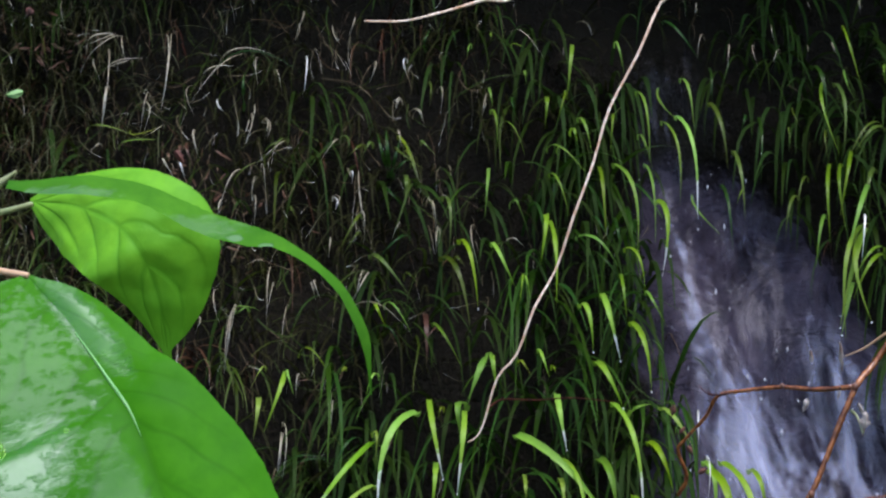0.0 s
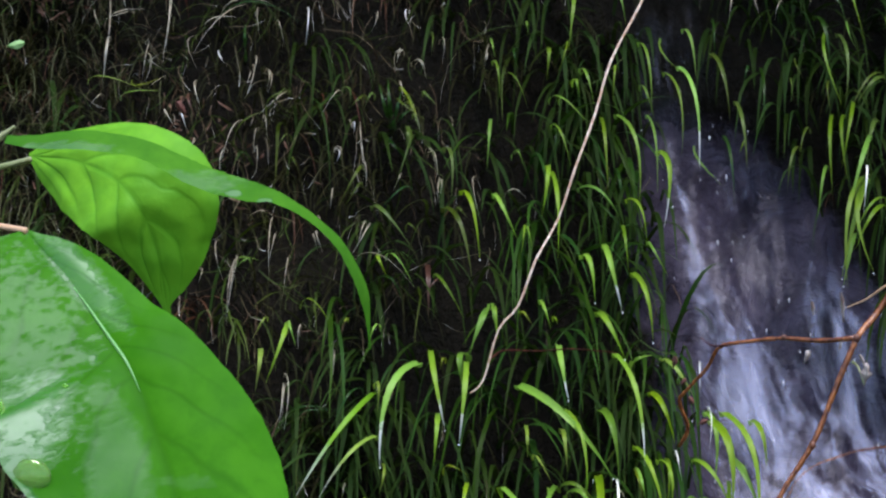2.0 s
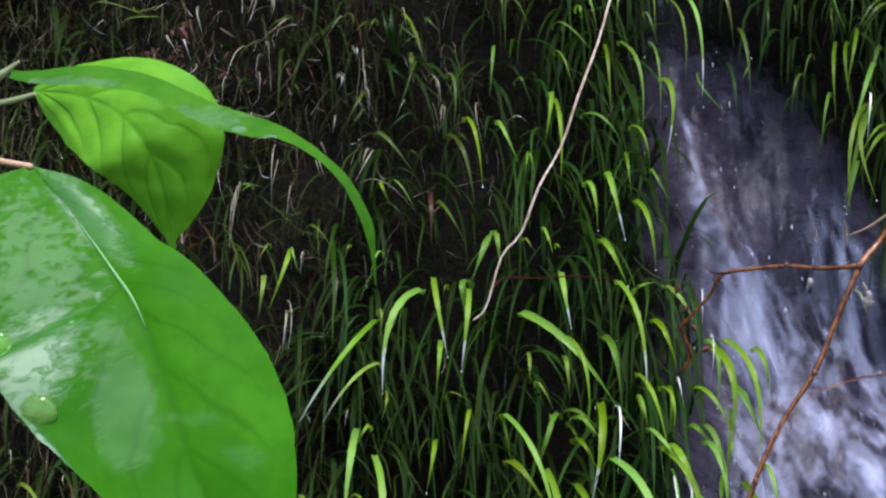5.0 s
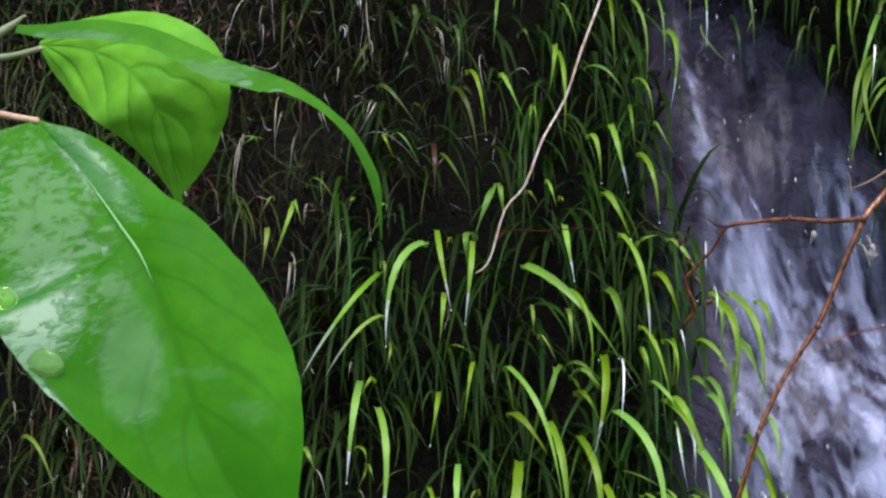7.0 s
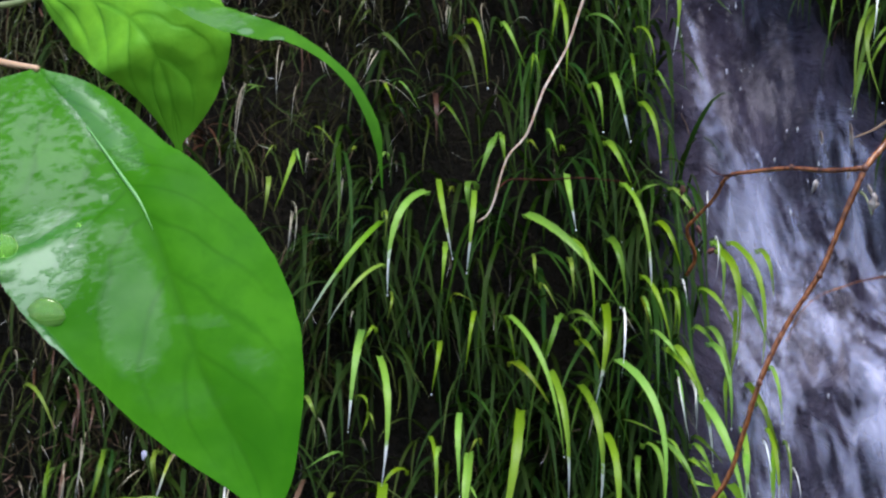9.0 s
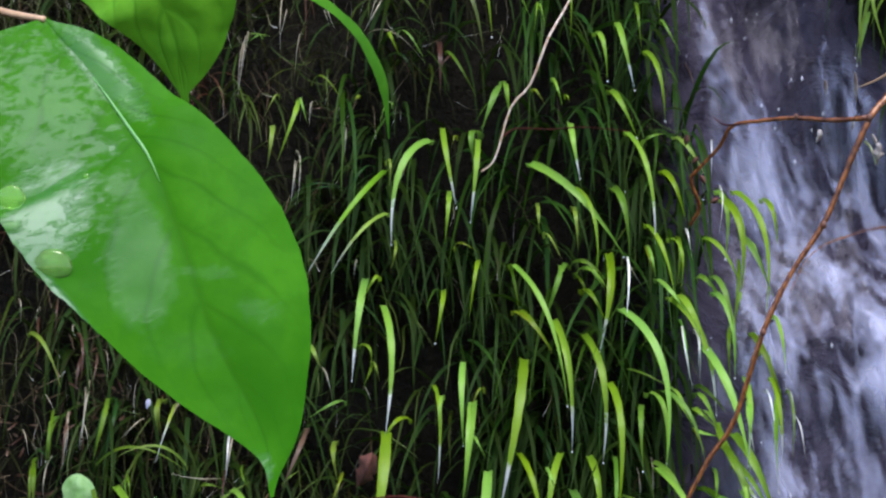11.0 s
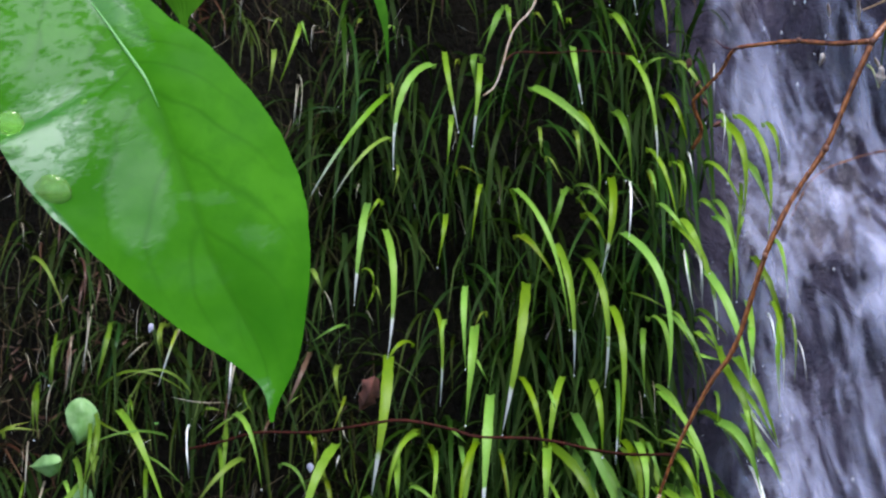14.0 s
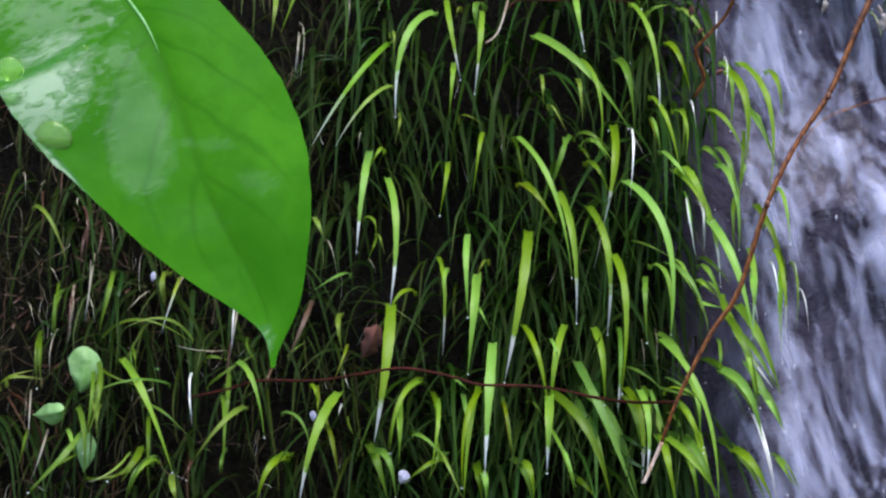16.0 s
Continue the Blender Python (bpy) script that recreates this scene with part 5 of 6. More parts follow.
tuft([
    (0.120, -0.1649, 1.6243, -0.1444, 1.6277, -0.1234, 1.5965, 3.2, "m"),
    (0.120, -0.1577, 1.6000, -0.1643, 1.5897, -0.1653, 1.5690, 1.2, "s"),
    (0.120, -0.1439, 1.5931, -0.1575, 1.5924, -0.1678, 1.5910, 2.4, "b"),
])

tuft([
    (0.140, 0.0732, 1.4051, 0.0803, 1.3828, 0.0853, 1.3487, 4.8, "g"),
    (0.160, 0.0861, 1.3536, 0.1056, 1.3342, 0.1236, 1.3072, 6.4, "l"),
    (0.170, 0.1331, 1.4061, 0.1268, 1.3807, 0.1173, 1.3515, 5.6, "l"),
])
tuft([
    (0.150, 0.1459, 1.4048, 0.1692, 1.4074, 0.1887, 1.3871, 5.6, "m"),
    (0.160, 0.1526, 1.3959, 0.1725, 1.3992, 0.1892, 1.3770, 6.4, "l"),
    (0.140, 0.1523, 1.3946, 0.1613, 1.3814, 0.1691, 1.3670, 4.8, "m"),
    (0.160, 0.1575, 1.3770, 0.1732, 1.3666, 0.1846, 1.3433, 6.4, "l"),
])
tuft([
    (0.150, 0.2381, 1.4291, 0.2416, 1.4080, 0.2458, 1.3910, 4.8, "l"),
    (0.140, 0.2758, 1.3422, 0.2788, 1.3097, 0.2831, 1.2749, 3.2, "lq"),
    (0.140, 0.2927, 1.3305, 0.2945, 1.3046, 0.2948, 1.2711, 3.2, "w"),
    (0.130, 0.2124, 1.2839, 0.2419, 1.2761, 0.2613, 1.2639, 2.8, "m"),
    (0.160, 0.2574, 1.2650, 0.2720, 1.2510, 0.2823, 1.2270, 5.6, "l"),
    (0.140, 0.2933, 1.2660, 0.3100, 1.2544, 0.3251, 1.2366, 5.6, "m"),
])
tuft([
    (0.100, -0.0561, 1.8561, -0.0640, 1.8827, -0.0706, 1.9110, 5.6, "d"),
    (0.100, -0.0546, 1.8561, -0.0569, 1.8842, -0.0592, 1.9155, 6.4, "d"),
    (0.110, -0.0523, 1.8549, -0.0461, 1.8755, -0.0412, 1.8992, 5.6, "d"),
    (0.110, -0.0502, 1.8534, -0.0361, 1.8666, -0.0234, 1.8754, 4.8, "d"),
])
tuft([
    (0.130, -0.0010, 1.6645, 0.0195, 1.6372, 0.0351, 1.6074, 4.0, "m"),
    (0.120, 0.0059, 1.6587, -0.0052, 1.6475, -0.0189, 1.6308, 2.4, "b"),
    (0.100, -0.0100, 1.6775, -0.0080, 1.6457, -0.0080, 1.6093, 7.2, "b"),
    (0.120, -0.0977, 1.6863, -0.0604, 1.6827, -0.0230, 1.6434, 1.2, "s"),
    (0.110, -0.0770, 1.6552, -0.0480, 1.6509, -0.0382, 1.6215, 3.2, "d"),
    (0.130, -0.0798, 1.7287, -0.0900, 1.7047, -0.1015, 1.6850, 1.6, "s"),
])
tuft([
    (0.150, 0.0716, 1.6224, 0.0728, 1.6046, 0.0753, 1.5800, 4.8, "l"),
    (0.140, 0.0643, 1.6201, 0.0505, 1.5953, 0.0408, 1.5598, 5.6, "g"),
    (0.150, 0.0407, 1.5610, 0.0292, 1.5542, 0.0344, 1.5192, 9.7, "g"),
])
tuft([
    (0.130, -0.0344, 1.8481, -0.0330, 1.8204, -0.0419, 1.7916, 5.6, "o"),
    (0.120, -0.0414, 1.7925, -0.0455, 1.7796, -0.0518, 1.7673, 1.0, "s"),
    (0.140, -0.0450, 1.9084, -0.0400, 1.8937, -0.0372, 1.8776, 1.6, "s"),
    (0.120, -0.0368, 1.8860, -0.0247, 1.8639, -0.0155, 1.8404, 3.2, "o"),
    (0.120, -0.0504, 1.9305, -0.0462, 1.9470, -0.0391, 1.9499, 1.2, "s"),
    (0.120, -0.0255, 1.9335, -0.0134, 1.9275, -0.0106, 1.9126, 1.2, "s"),
])
tuft([
    (0.120, -0.0042, 1.9799, -0.0028, 1.9529, -0.0049, 1.9394, 2.8, "o"),
    (0.130, 0.0058, 1.9663, 0.0122, 1.9498, 0.0093, 1.9290, 1.4, "s"),
    (0.120, -0.0085, 1.8186, 0.0020, 1.8040, 0.0040, 1.7780, 1.6, "s"),
    (0.130, 0.0033, 1.7785, 0.0082, 1.7699, 0.0047, 1.7528, 1.4, "s"),
    (0.120, 0.0960, 1.8155, 0.1057, 1.8111, 0.1098, 1.7995, 2.4, "m"),
])
tuft([
    (0.130, 0.1438, 1.8866, 0.1627, 1.8807, 0.1902, 1.8536, 3.2, "m"),
    (0.150, 0.1720, 1.9067, 0.1767, 1.8979, 0.1792, 1.8847, 4.0, "l"),
    (0.120, 0.0670, 1.9483, 0.0648, 1.9363, 0.0618, 1.9259, 1.2, "s"),
    (0.110, 0.1030, 1.9542, 0.1020, 1.9377, 0.1076, 1.9228, 4.0, "d"),
])

tuft([
    (0.120, 0.1519, 1.1156, 0.1905, 1.0713, 0.2152, 0.9898, 13.9, "g"),
    (0.132, 0.1574, 1.0856, 0.1706, 1.0479, 0.1827, 0.9943, 7.7, "g"),
    (0.144, 0.2014, 1.1174, 0.2164, 1.0872, 0.2178, 1.0174, 10.0, "lp"),
    (0.156, 0.1946, 1.0671, 0.2125, 1.0615, 0.2278, 1.0515, 6.2, "d"),
    (0.168, 0.1832, 1.0503, 0.2075, 1.0435, 0.2417, 1.0213, 6.2, "d"),
])
tuft([
    (0.120, 0.2227, 1.1156, 0.2428, 1.0713, 0.2562, 0.9923, 9.2, "l"),
    (0.132, 0.2405, 1.1775, 0.2669, 1.1539, 0.2774, 1.1221, 6.9, "l"),
    (0.144, 0.2751, 1.1300, 0.2835, 1.0997, 0.2854, 1.0672, 7.7, "l"),
    (0.156, 0.2617, 1.1032, 0.2762, 1.0864, 0.2849, 1.0677, 6.2, "l"),
    (0.168, 0.2452, 1.0707, 0.2744, 1.0533, 0.2977, 1.0090, 9.2, "m"),
])
tuft([
    (0.120, 0.1981, 1.1385, 0.2308, 1.1296, 0.2513, 1.1080, 3.9, "m"),
    (0.132, 0.2414, 1.1171, 0.2622, 1.1158, 0.2817, 1.1095, 3.9, "m"),
    (0.144, 0.2484, 1.1287, 0.2716, 1.1199, 0.2933, 1.0997, 3.1, "m"),
    (0.156, 0.2676, 1.0441, 0.2768, 1.0267, 0.2807, 0.9971, 7.7, "d"),
    (0.168, 0.2825, 1.0731, 0.2869, 1.0410, 0.3012, 0.9967, 9.2, "l"),
])
tuft([
    (0.120, 0.3103, 1.0555, 0.3347, 1.0410, 0.3626, 0.9910, 10.0, "g"),
    (0.132, 0.2943, 1.1488, 0.3226, 1.1310, 0.3509, 1.0893, 10.0, "g"),
    (0.144, 0.3488, 1.0884, 0.3598, 1.0447, 0.3700, 0.9963, 3.9, "w"),
    (0.156, 0.3322, 1.1768, 0.3424, 1.1453, 0.3504, 1.0826, 6.9, "m"),
])
tuft([
    (0.120, 0.3435, 1.1729, 0.3605, 1.1473, 0.3792, 1.1142, 6.2, "l"),
    (0.132, 0.3525, 1.1234, 0.3714, 1.0994, 0.3842, 1.0717, 7.7, "g"),
    (0.144, 0.3682, 1.0434, 0.3859, 1.0310, 0.3980, 1.0037, 3.9, "g"),
])
tuft([
    (0.120, -0.0968, 1.0500, -0.0830, 1.0324, -0.0731, 0.9936, 11.6, "g"),
    (0.132, -0.0596, 1.1033, -0.0582, 1.0668, -0.0606, 1.0343, 6.2, "l"),
    (0.144, -0.0341, 1.1289, -0.0600, 1.1075, -0.0727, 1.0486, 6.2, "m"),
    (0.156, -0.0222, 1.1140, -0.0151, 1.0877, -0.0164, 1.0554, 6.9, "g"),
    (0.168, -0.0163, 1.0596, -0.0182, 1.0411, -0.0272, 1.0214, 3.9, "m"),
])
tuft([
    (0.120, -0.0460, 1.0651, -0.0172, 1.0525, 0.0127, 1.0098, 4.6, "m"),
    (0.132, -0.0042, 1.0430, -0.0314, 1.0330, -0.0521, 1.0156, 6.2, "m"),
    (0.144, 0.0011, 1.1307, 0.0141, 1.1257, 0.0232, 1.1150, 3.9, "l"),
    (0.156, 0.0322, 1.1203, 0.0204, 1.0765, 0.0145, 0.9984, 7.7, "l"),
    (0.168, 0.0133, 1.1131, 0.0172, 1.0956, 0.0197, 1.0757, 6.9, "g"),
])
tuft([
    (0.120, 0.0594, 1.1042, 0.0671, 1.0714, 0.0720, 1.0324, 4.6, "m"),
    (0.132, 0.0679, 1.0355, 0.0853, 1.0242, 0.0928, 0.9931, 9.2, "g"),
    (0.144, 0.0288, 1.0336, 0.0333, 1.0175, 0.0351, 0.9939, 11.6, "g"),
    (0.156, 0.0878, 1.1033, 0.0994, 1.1014, 0.1064, 1.0864, 3.1, "m"),
    (0.168, 0.1097, 1.0794, 0.1293, 1.0472, 0.1398, 1.0090, 5.4, "l"),
])
tuft([
    (0.120, 0.1374, 1.1105, 0.1579, 1.0776, 0.1705, 1.0436, 10.0, "g"),
    (0.132, 0.1390, 1.0167, 0.1564, 1.0105, 0.1717, 0.9906, 6.9, "g"),
    (0.144, -0.1456, 1.0824, -0.1343, 1.0561, -0.1274, 1.0175, 4.6, "y"),
    (0.156, -0.1191, 1.0865, -0.1119, 1.0753, -0.1067, 1.0616, 2.3, "m"),
])
tuft([
    (0.120, -0.2617, 1.1375, -0.2572, 1.1063, -0.2627, 1.0513, 6.2, "m"),
    (0.132, -0.2615, 1.0481, -0.2632, 1.0344, -0.2662, 1.0206, 5.4, "m"),
    (0.144, -0.1853, 1.0437, -0.2122, 1.0263, -0.2220, 0.9928, 10.0, "g"),
    (0.156, -0.3493, 1.0866, -0.3434, 1.0580, -0.3449, 1.0158, 5.4, "g"),
])
tuft([
    (0.120, -0.3631, 1.0476, -0.3697, 1.0275, -0.3816, 1.0112, 6.9, "g"),
    (0.132, -0.3419, 1.0394, -0.3648, 1.0219, -0.3731, 0.9945, 4.6, "m"),
    (0.144, -0.4213, 1.0176, -0.3918, 1.0251, -0.3596, 1.0300, 3.9, "m"),
    (0.156, -0.4081, 1.1457, -0.4051, 1.1142, -0.4181, 1.0742, 6.2, "m"),
    (0.168, -0.4037, 1.1020, -0.4013, 1.0846, -0.4027, 1.0672, 3.9, "y"),
])
tuft([
    (0.120, -0.1563, 1.1170, -0.1535, 1.0967, -0.1559, 1.0816, 3.9, "y"),
    (0.132, -0.3238, 1.0182, -0.3151, 1.0045, -0.3122, 0.9908, 8.5, "y"),
    (0.144, -0.3563, 1.0988, -0.3184, 1.0887, -0.3023, 1.0674, 3.1, "m"),
    (0.156, -0.4510, 1.0344, -0.4372, 1.0456, -0.4206, 1.0518, 6.9, "g"),
])
tuft([
    (0.120, -0.4389, 1.9155, -0.4033, 1.9124, -0.3658, 1.8990, 1.9, "y"),
    (0.132, -0.3820, 1.9137, -0.3632, 1.9018, -0.3368, 1.9151, 1.9, "y"),
    (0.144, -0.3936, 1.8907, -0.3670, 1.8921, -0.3348, 1.8943, 1.9, "m"),
    (0.156, -0.4390, 2.0163, -0.4183, 2.0291, -0.3956, 2.0313, 1.7, "s"),
    (0.168, -0.4145, 1.9834, -0.3840, 1.9938, -0.3573, 1.9975, 1.4, "s"),
])
tuft([
    (0.120, -0.2753, 1.9934, -0.2501, 2.0154, -0.2055, 2.0131, 1.4, "s"),
    (0.132, -0.2950, 1.9741, -0.2741, 1.9899, -0.2471, 1.9929, 1.7, "s"),
    (0.144, -0.2501, 1.8328, -0.2298, 1.8567, -0.2077, 1.8676, 3.1, "o"),
    (0.156, -0.2096, 1.8647, -0.1975, 1.8844, -0.1753, 1.8924, 2.7, "o"),
])
tuft([
    (0.120, -0.4132, 1.9724, -0.4119, 1.9453, -0.4159, 1.9095, 2.5, "s"),
    (0.132, -0.3198, 1.8745, -0.3100, 1.8561, -0.3067, 1.8422, 2.3, "w"),
    (0.144, -0.3367, 1.8708, -0.3278, 1.8591, -0.3196, 1.8445, 1.7, "s"),
    (0.156, -0.2983, 1.9102, -0.2926, 1.8845, -0.2878, 1.8663, 1.7, "s"),
    (0.168, -0.3138, 1.8866, -0.3102, 1.8648, -0.3122, 1.8431, 3.9, "b"),
    (0.120, -0.3070, 1.8967, -0.3027, 1.8745, -0.2935, 1.8524, 3.9, "b"),
])


# ---- undergrowth: the mass of small blades behind ----
def undergrowth(name, count, material, label, where, size, width, lift, droop, seed, curl=0.03, bunch=6, reach=(-1.25, 1.35, 0.55, 2.5), clear=None, spread=0.8):
    rng = np.random.default_rng(seed)
    steps = 9
    n = 0
    roots, ways = [], []
    while n < count:
        x, z = rng.uniform(reach[0], reach[1]), rng.uniform(reach[2], reach[3])
        if clear and clear[0] < x < clear[1] and clear[2] < z < clear[3]:
            continue
        a, b = fall_edges(z)
        if z < 2.08 and a - 0.016 < x < b + 0.005:
            continue
        gaps = 0.5 + 1.3 * noise.noise(Vector((x * 8, seed * 0.37, z * 6)))
        if rng.random() > where(x, z) * max(0.08 if bunch > 2 and width > 0.004 else 0.4, min(1.0, gaps + 0.1)):
            continue
        turn = rng.normal(0, spread)
        for _ in range(int(rng.integers(1, bunch + 1))):
            roots.append((x + rng.normal(0, 0.012), z + rng.normal(0, 0.012)))
            swing = turn + rng.normal(0, 0.7)
            most = 0.15 if a - 0.08 < x < a else 1.0
            ways.append(max(-1.0, min(most, swing)) if width > 0.004 else swing)
            n += 1
    verts, uvs, faces = [], [], []
    for (x, z), turn in zip(roots, ways):
        y = bank_y(x, z) - 0.0
        length = size * rng.uniform(0.5, 1.35) * (1.15 - 0.32 * (z - 1.5))
        up, fall = lift * rng.uniform(0.4, 1.4), droop * rng.uniform(0.5, 1.5)
        outward = rng.uniform(0.45, 1.0)
        w = width * rng.uniform(0.6, 1.4)
        p = np.array((x, y + 0.01, z))
        way = np.array((math.sin(turn) * 0.45, -outward, up))
        way /= np.linalg.norm(way)
        base = len(verts)
        side = np.array((math.cos(turn), 0.35 * math.sin(turn), rng.normal(0, 0.25)))
        for i in range(steps + 1):
            s = i / steps
            half = w * (0.5 + 0.5 * min(1, s * 3)) * min(1, (1 - s) * 2 + 0.05) * 0.5
            across = side - way * np.dot(side, way)
            across /= np.linalg.norm(across) + 1e-9
            verts += [tuple(p - across * half), tuple(p + across * half)]
            uvs += [(0, s), (1, s)]
            if i:
                b = base + 2 * i
                faces.append((b - 2, b - 1, b + 1, b))
            p = p + way * length / steps
            way = way + np.array((rng.normal(0, curl), 0, -fall * 2.4 / steps))
            way /= np.linalg.norm(way)
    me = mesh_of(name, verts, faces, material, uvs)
    return tagged(new(name, me), label, "grass", kind="stuff")


def left_top(x, z):
    return 1 / (1 + math.exp(((x + 0.20) - 0.5 * (z - 1.5)) * 12)) if z > 1.5 else 0.75 / (1 + math.exp((x + 0.20) * 14))


undergrowth("undergrowth_grass", 5200, UNDER_GREEN, "dense green grass behind the tufts, darkened as if in shade", lambda x, z: (1.0 - 0.7 * left_top(x, z)) * (1.0 if x > 0.38 or 0.18 < x < 0.32 else 0.28 if z > 1.75 else 0.6 if z > 1.5 else 1.0), 0.16, 0.0052, 0.75, 1.2, 11)
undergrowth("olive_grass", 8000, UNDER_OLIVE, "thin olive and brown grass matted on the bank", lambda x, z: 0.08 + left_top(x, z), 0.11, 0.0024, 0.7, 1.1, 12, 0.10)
undergrowth("dry_grass", 1500, UNDER_STRAW, "thin dry curled grass stalks on the bank", lambda x, z: 0.05 + left_top(x, z), 0.07, 0.0012, 0.6, 1.5, 13, 0.22)
undergrowth("grass_wisps", 360, WISP, "fine bleached grass wisps curling out of the bank", lambda x, z: 0.03 + left_top(x, z), 0.09, 0.0007, 0.9, 1.7, 14, 0.2, 2)
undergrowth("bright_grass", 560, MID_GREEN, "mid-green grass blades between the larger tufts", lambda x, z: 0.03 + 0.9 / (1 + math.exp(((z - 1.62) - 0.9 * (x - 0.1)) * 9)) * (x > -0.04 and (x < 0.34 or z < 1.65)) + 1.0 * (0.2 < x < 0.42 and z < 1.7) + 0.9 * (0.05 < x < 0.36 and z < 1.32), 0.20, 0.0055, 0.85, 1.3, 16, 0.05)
undergrowth("stray_grass", 900, STRAY, "thin olive green grass blades straying every way", lambda x, z: 0.12 + 1 / (1 + math.exp(((x + 0.05) + 0.8 * (z - 1.4)) * 12)), 0.13, 0.0036, 0.9, 1.2, 17, 0.09, 3, spread=1.6)
# short white blades stand in for wet highlights on the grass
undergrowth("bleached_ends", 700, WISP, "short white grass ends painted in for wet glints", lambda x, z: 0.25 + 0.75 * left_top(x - 0.1, z), 0.045, 0.0012, 0.5, 1.9, 18, 0.22, 2)
undergrowth("grey_grass", 900, GREY, "fine grey-green grass stems at the dry end of the bank", lambda x, z: 1 / (1 + math.exp(((x + 0.42) - 0.3 * (z - 1.9)) * 22)), 0.16, 0.0016, 1.0, 0.9, 19, 0.05, 3, (-0.8, -0.2, 1.6, 2.25))
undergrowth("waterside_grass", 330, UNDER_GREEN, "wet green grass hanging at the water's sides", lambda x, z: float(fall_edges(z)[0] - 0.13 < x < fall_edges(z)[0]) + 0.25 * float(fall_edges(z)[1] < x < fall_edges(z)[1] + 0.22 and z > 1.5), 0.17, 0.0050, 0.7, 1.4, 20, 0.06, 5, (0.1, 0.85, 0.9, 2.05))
undergrowth("red_stalks", 800, MAT_RED, "thin reddish brown dead stalks on the bank", lambda x, z: 0.05 + left_top(x, z), 0.10, 0.0024, 0.8, 1.3, 15, 0.08)

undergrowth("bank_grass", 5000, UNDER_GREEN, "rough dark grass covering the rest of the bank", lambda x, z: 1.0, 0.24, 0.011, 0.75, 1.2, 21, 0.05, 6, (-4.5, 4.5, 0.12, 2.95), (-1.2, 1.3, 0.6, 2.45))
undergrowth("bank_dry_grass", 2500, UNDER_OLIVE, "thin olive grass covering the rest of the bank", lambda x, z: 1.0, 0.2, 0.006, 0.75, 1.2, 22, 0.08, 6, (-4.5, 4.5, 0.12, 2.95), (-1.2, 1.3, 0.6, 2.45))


def tangle(name, count, material, label, where, size, width, seed, bend=0.35, reach=(-0.75, 0.75, 0.85, 2.2)):
    """Fine strands that wind every way over the grass."""
    rng = np.random.default_rng(seed)
    steps, verts, uvs, faces, n = 12, [], [], [], 0
    while n < count:
        x, z = rng.uniform(reach[0], reach[1]), rng.uniform(reach[2], reach[3])
        a, b = fall_edges(z)
        if (z < 2.08 and a - 0.05 < x < b + 0.02) or rng.random() > where(x, z) * (0.35 + 0.65 * (noise.noise(Vector((x * 9, seed, z * 9))) > -0.05)):
            continue
        n += 1
        p = np.array((x, bank_y(x, z) - rng.uniform(0.03, 0.15), z))
        angle, turn = rng.uniform(0, 2 * math.pi) if rng.random() < 0.45 else rng.normal(-math.pi / 2, 0.5), rng.normal(0, bend)
        length, w, dip = size * rng.uniform(0.35, 1.5), width * rng.uniform(0.6, 1.5), rng.normal(0, 0.35)
        base = len(verts)
        for i in range(steps + 1):
            s = i / steps
            way = np.array((math.cos(angle), dip, math.sin(angle)))
            way /= np.linalg.norm(way)
            across = np.array((-math.sin(angle), 0.3, math.cos(angle))) * w * 0.5 * (1.0 - 0.7 * s) * rng.uniform(0.8, 1.2)
            verts += [tuple(p - across), tuple(p + across)]
            uvs += [(0, s), (1, s)]
            if i:
                c = base + 2 * i
                faces.append((c - 2, c - 1, c + 1, c))
            p = p + way * length / steps
            turn = 0.8 * turn + rng.normal(0, bend * 0.4)
            angle += turn
    return tagged(new(name, mesh_of(name, verts, faces, material, uvs)), label, "grass", kind="stuff")


tangle("pale_strands", 280, WISP, "fine pale dry strands tangled over the bank", lambda x, z: 0.05 + 0.95 * left_top(x + 0.04, z), 0.035, 0.0010, 31, 0.16)
tangle("olive_strands", 500, STRAY, "fine olive green strands tangled over the bank", lambda x, z: 0.06 + 0.94 * left_top(x, z), 0.06, 0.0012, 32, 0.12)
tangle("brown_strands", 450, UNDER_STRAW, "fine brown dry strands tangled over the bank", lambda x, z: 0.02 + 0.98 * left_top(x + 0.06, z), 0.05, 0.0010, 33, 0.14)


def litter(name, count, material, label, spots, size, seed):
    """Curled flakes of dead leaf lying in drifts."""
    rng = np.random.default_rng(seed)
    verts, uvs, faces = [], [], []
    for _ in range(count):
        cx, cz, spread = spots[int(rng.integers(len(spots)))]
        x, z = rng.normal(cx, spread), rng.normal(cz, spread * 0.7)
        c = Vector((x, bank_y(x, z) - rng.uniform(0.02, 0.09), z))
        m = Matrix.Translation(c) @ Euler((rng.normal(0, 0.6), rng.uniform(0, 6.3), rng.normal(0, 0.6))).to_matrix().to_4x4()
        long, wide, base = size * rng.uniform(0.6, 1.8), size * rng.uniform(0.05, 0.15), len(verts)
        for i in range(6):
            s = i / 5
            w = wide * math.sin(math.pi * min(1.0, 0.08 + 0.9 * s)) * rng.uniform(0.75, 1.2)
            lift = -0.25 * long * (s - 0.5) ** 2
            for q in (-1, 0, 1):
                verts.append(m @ Vector((q * w, lift - 0.35 * abs(q) * w, long * (s - 0.5))))
                uvs.append(((q + 1) / 2, s))
            if i:
                b = base + 3 * i
                faces += [(b - 3, b - 2, b + 1, b), (b - 2, b - 1, b + 2, b + 1)]
    return tagged(new(name, mesh_of(name, verts, faces, material, uvs)), label, "litter", kind="stuff")


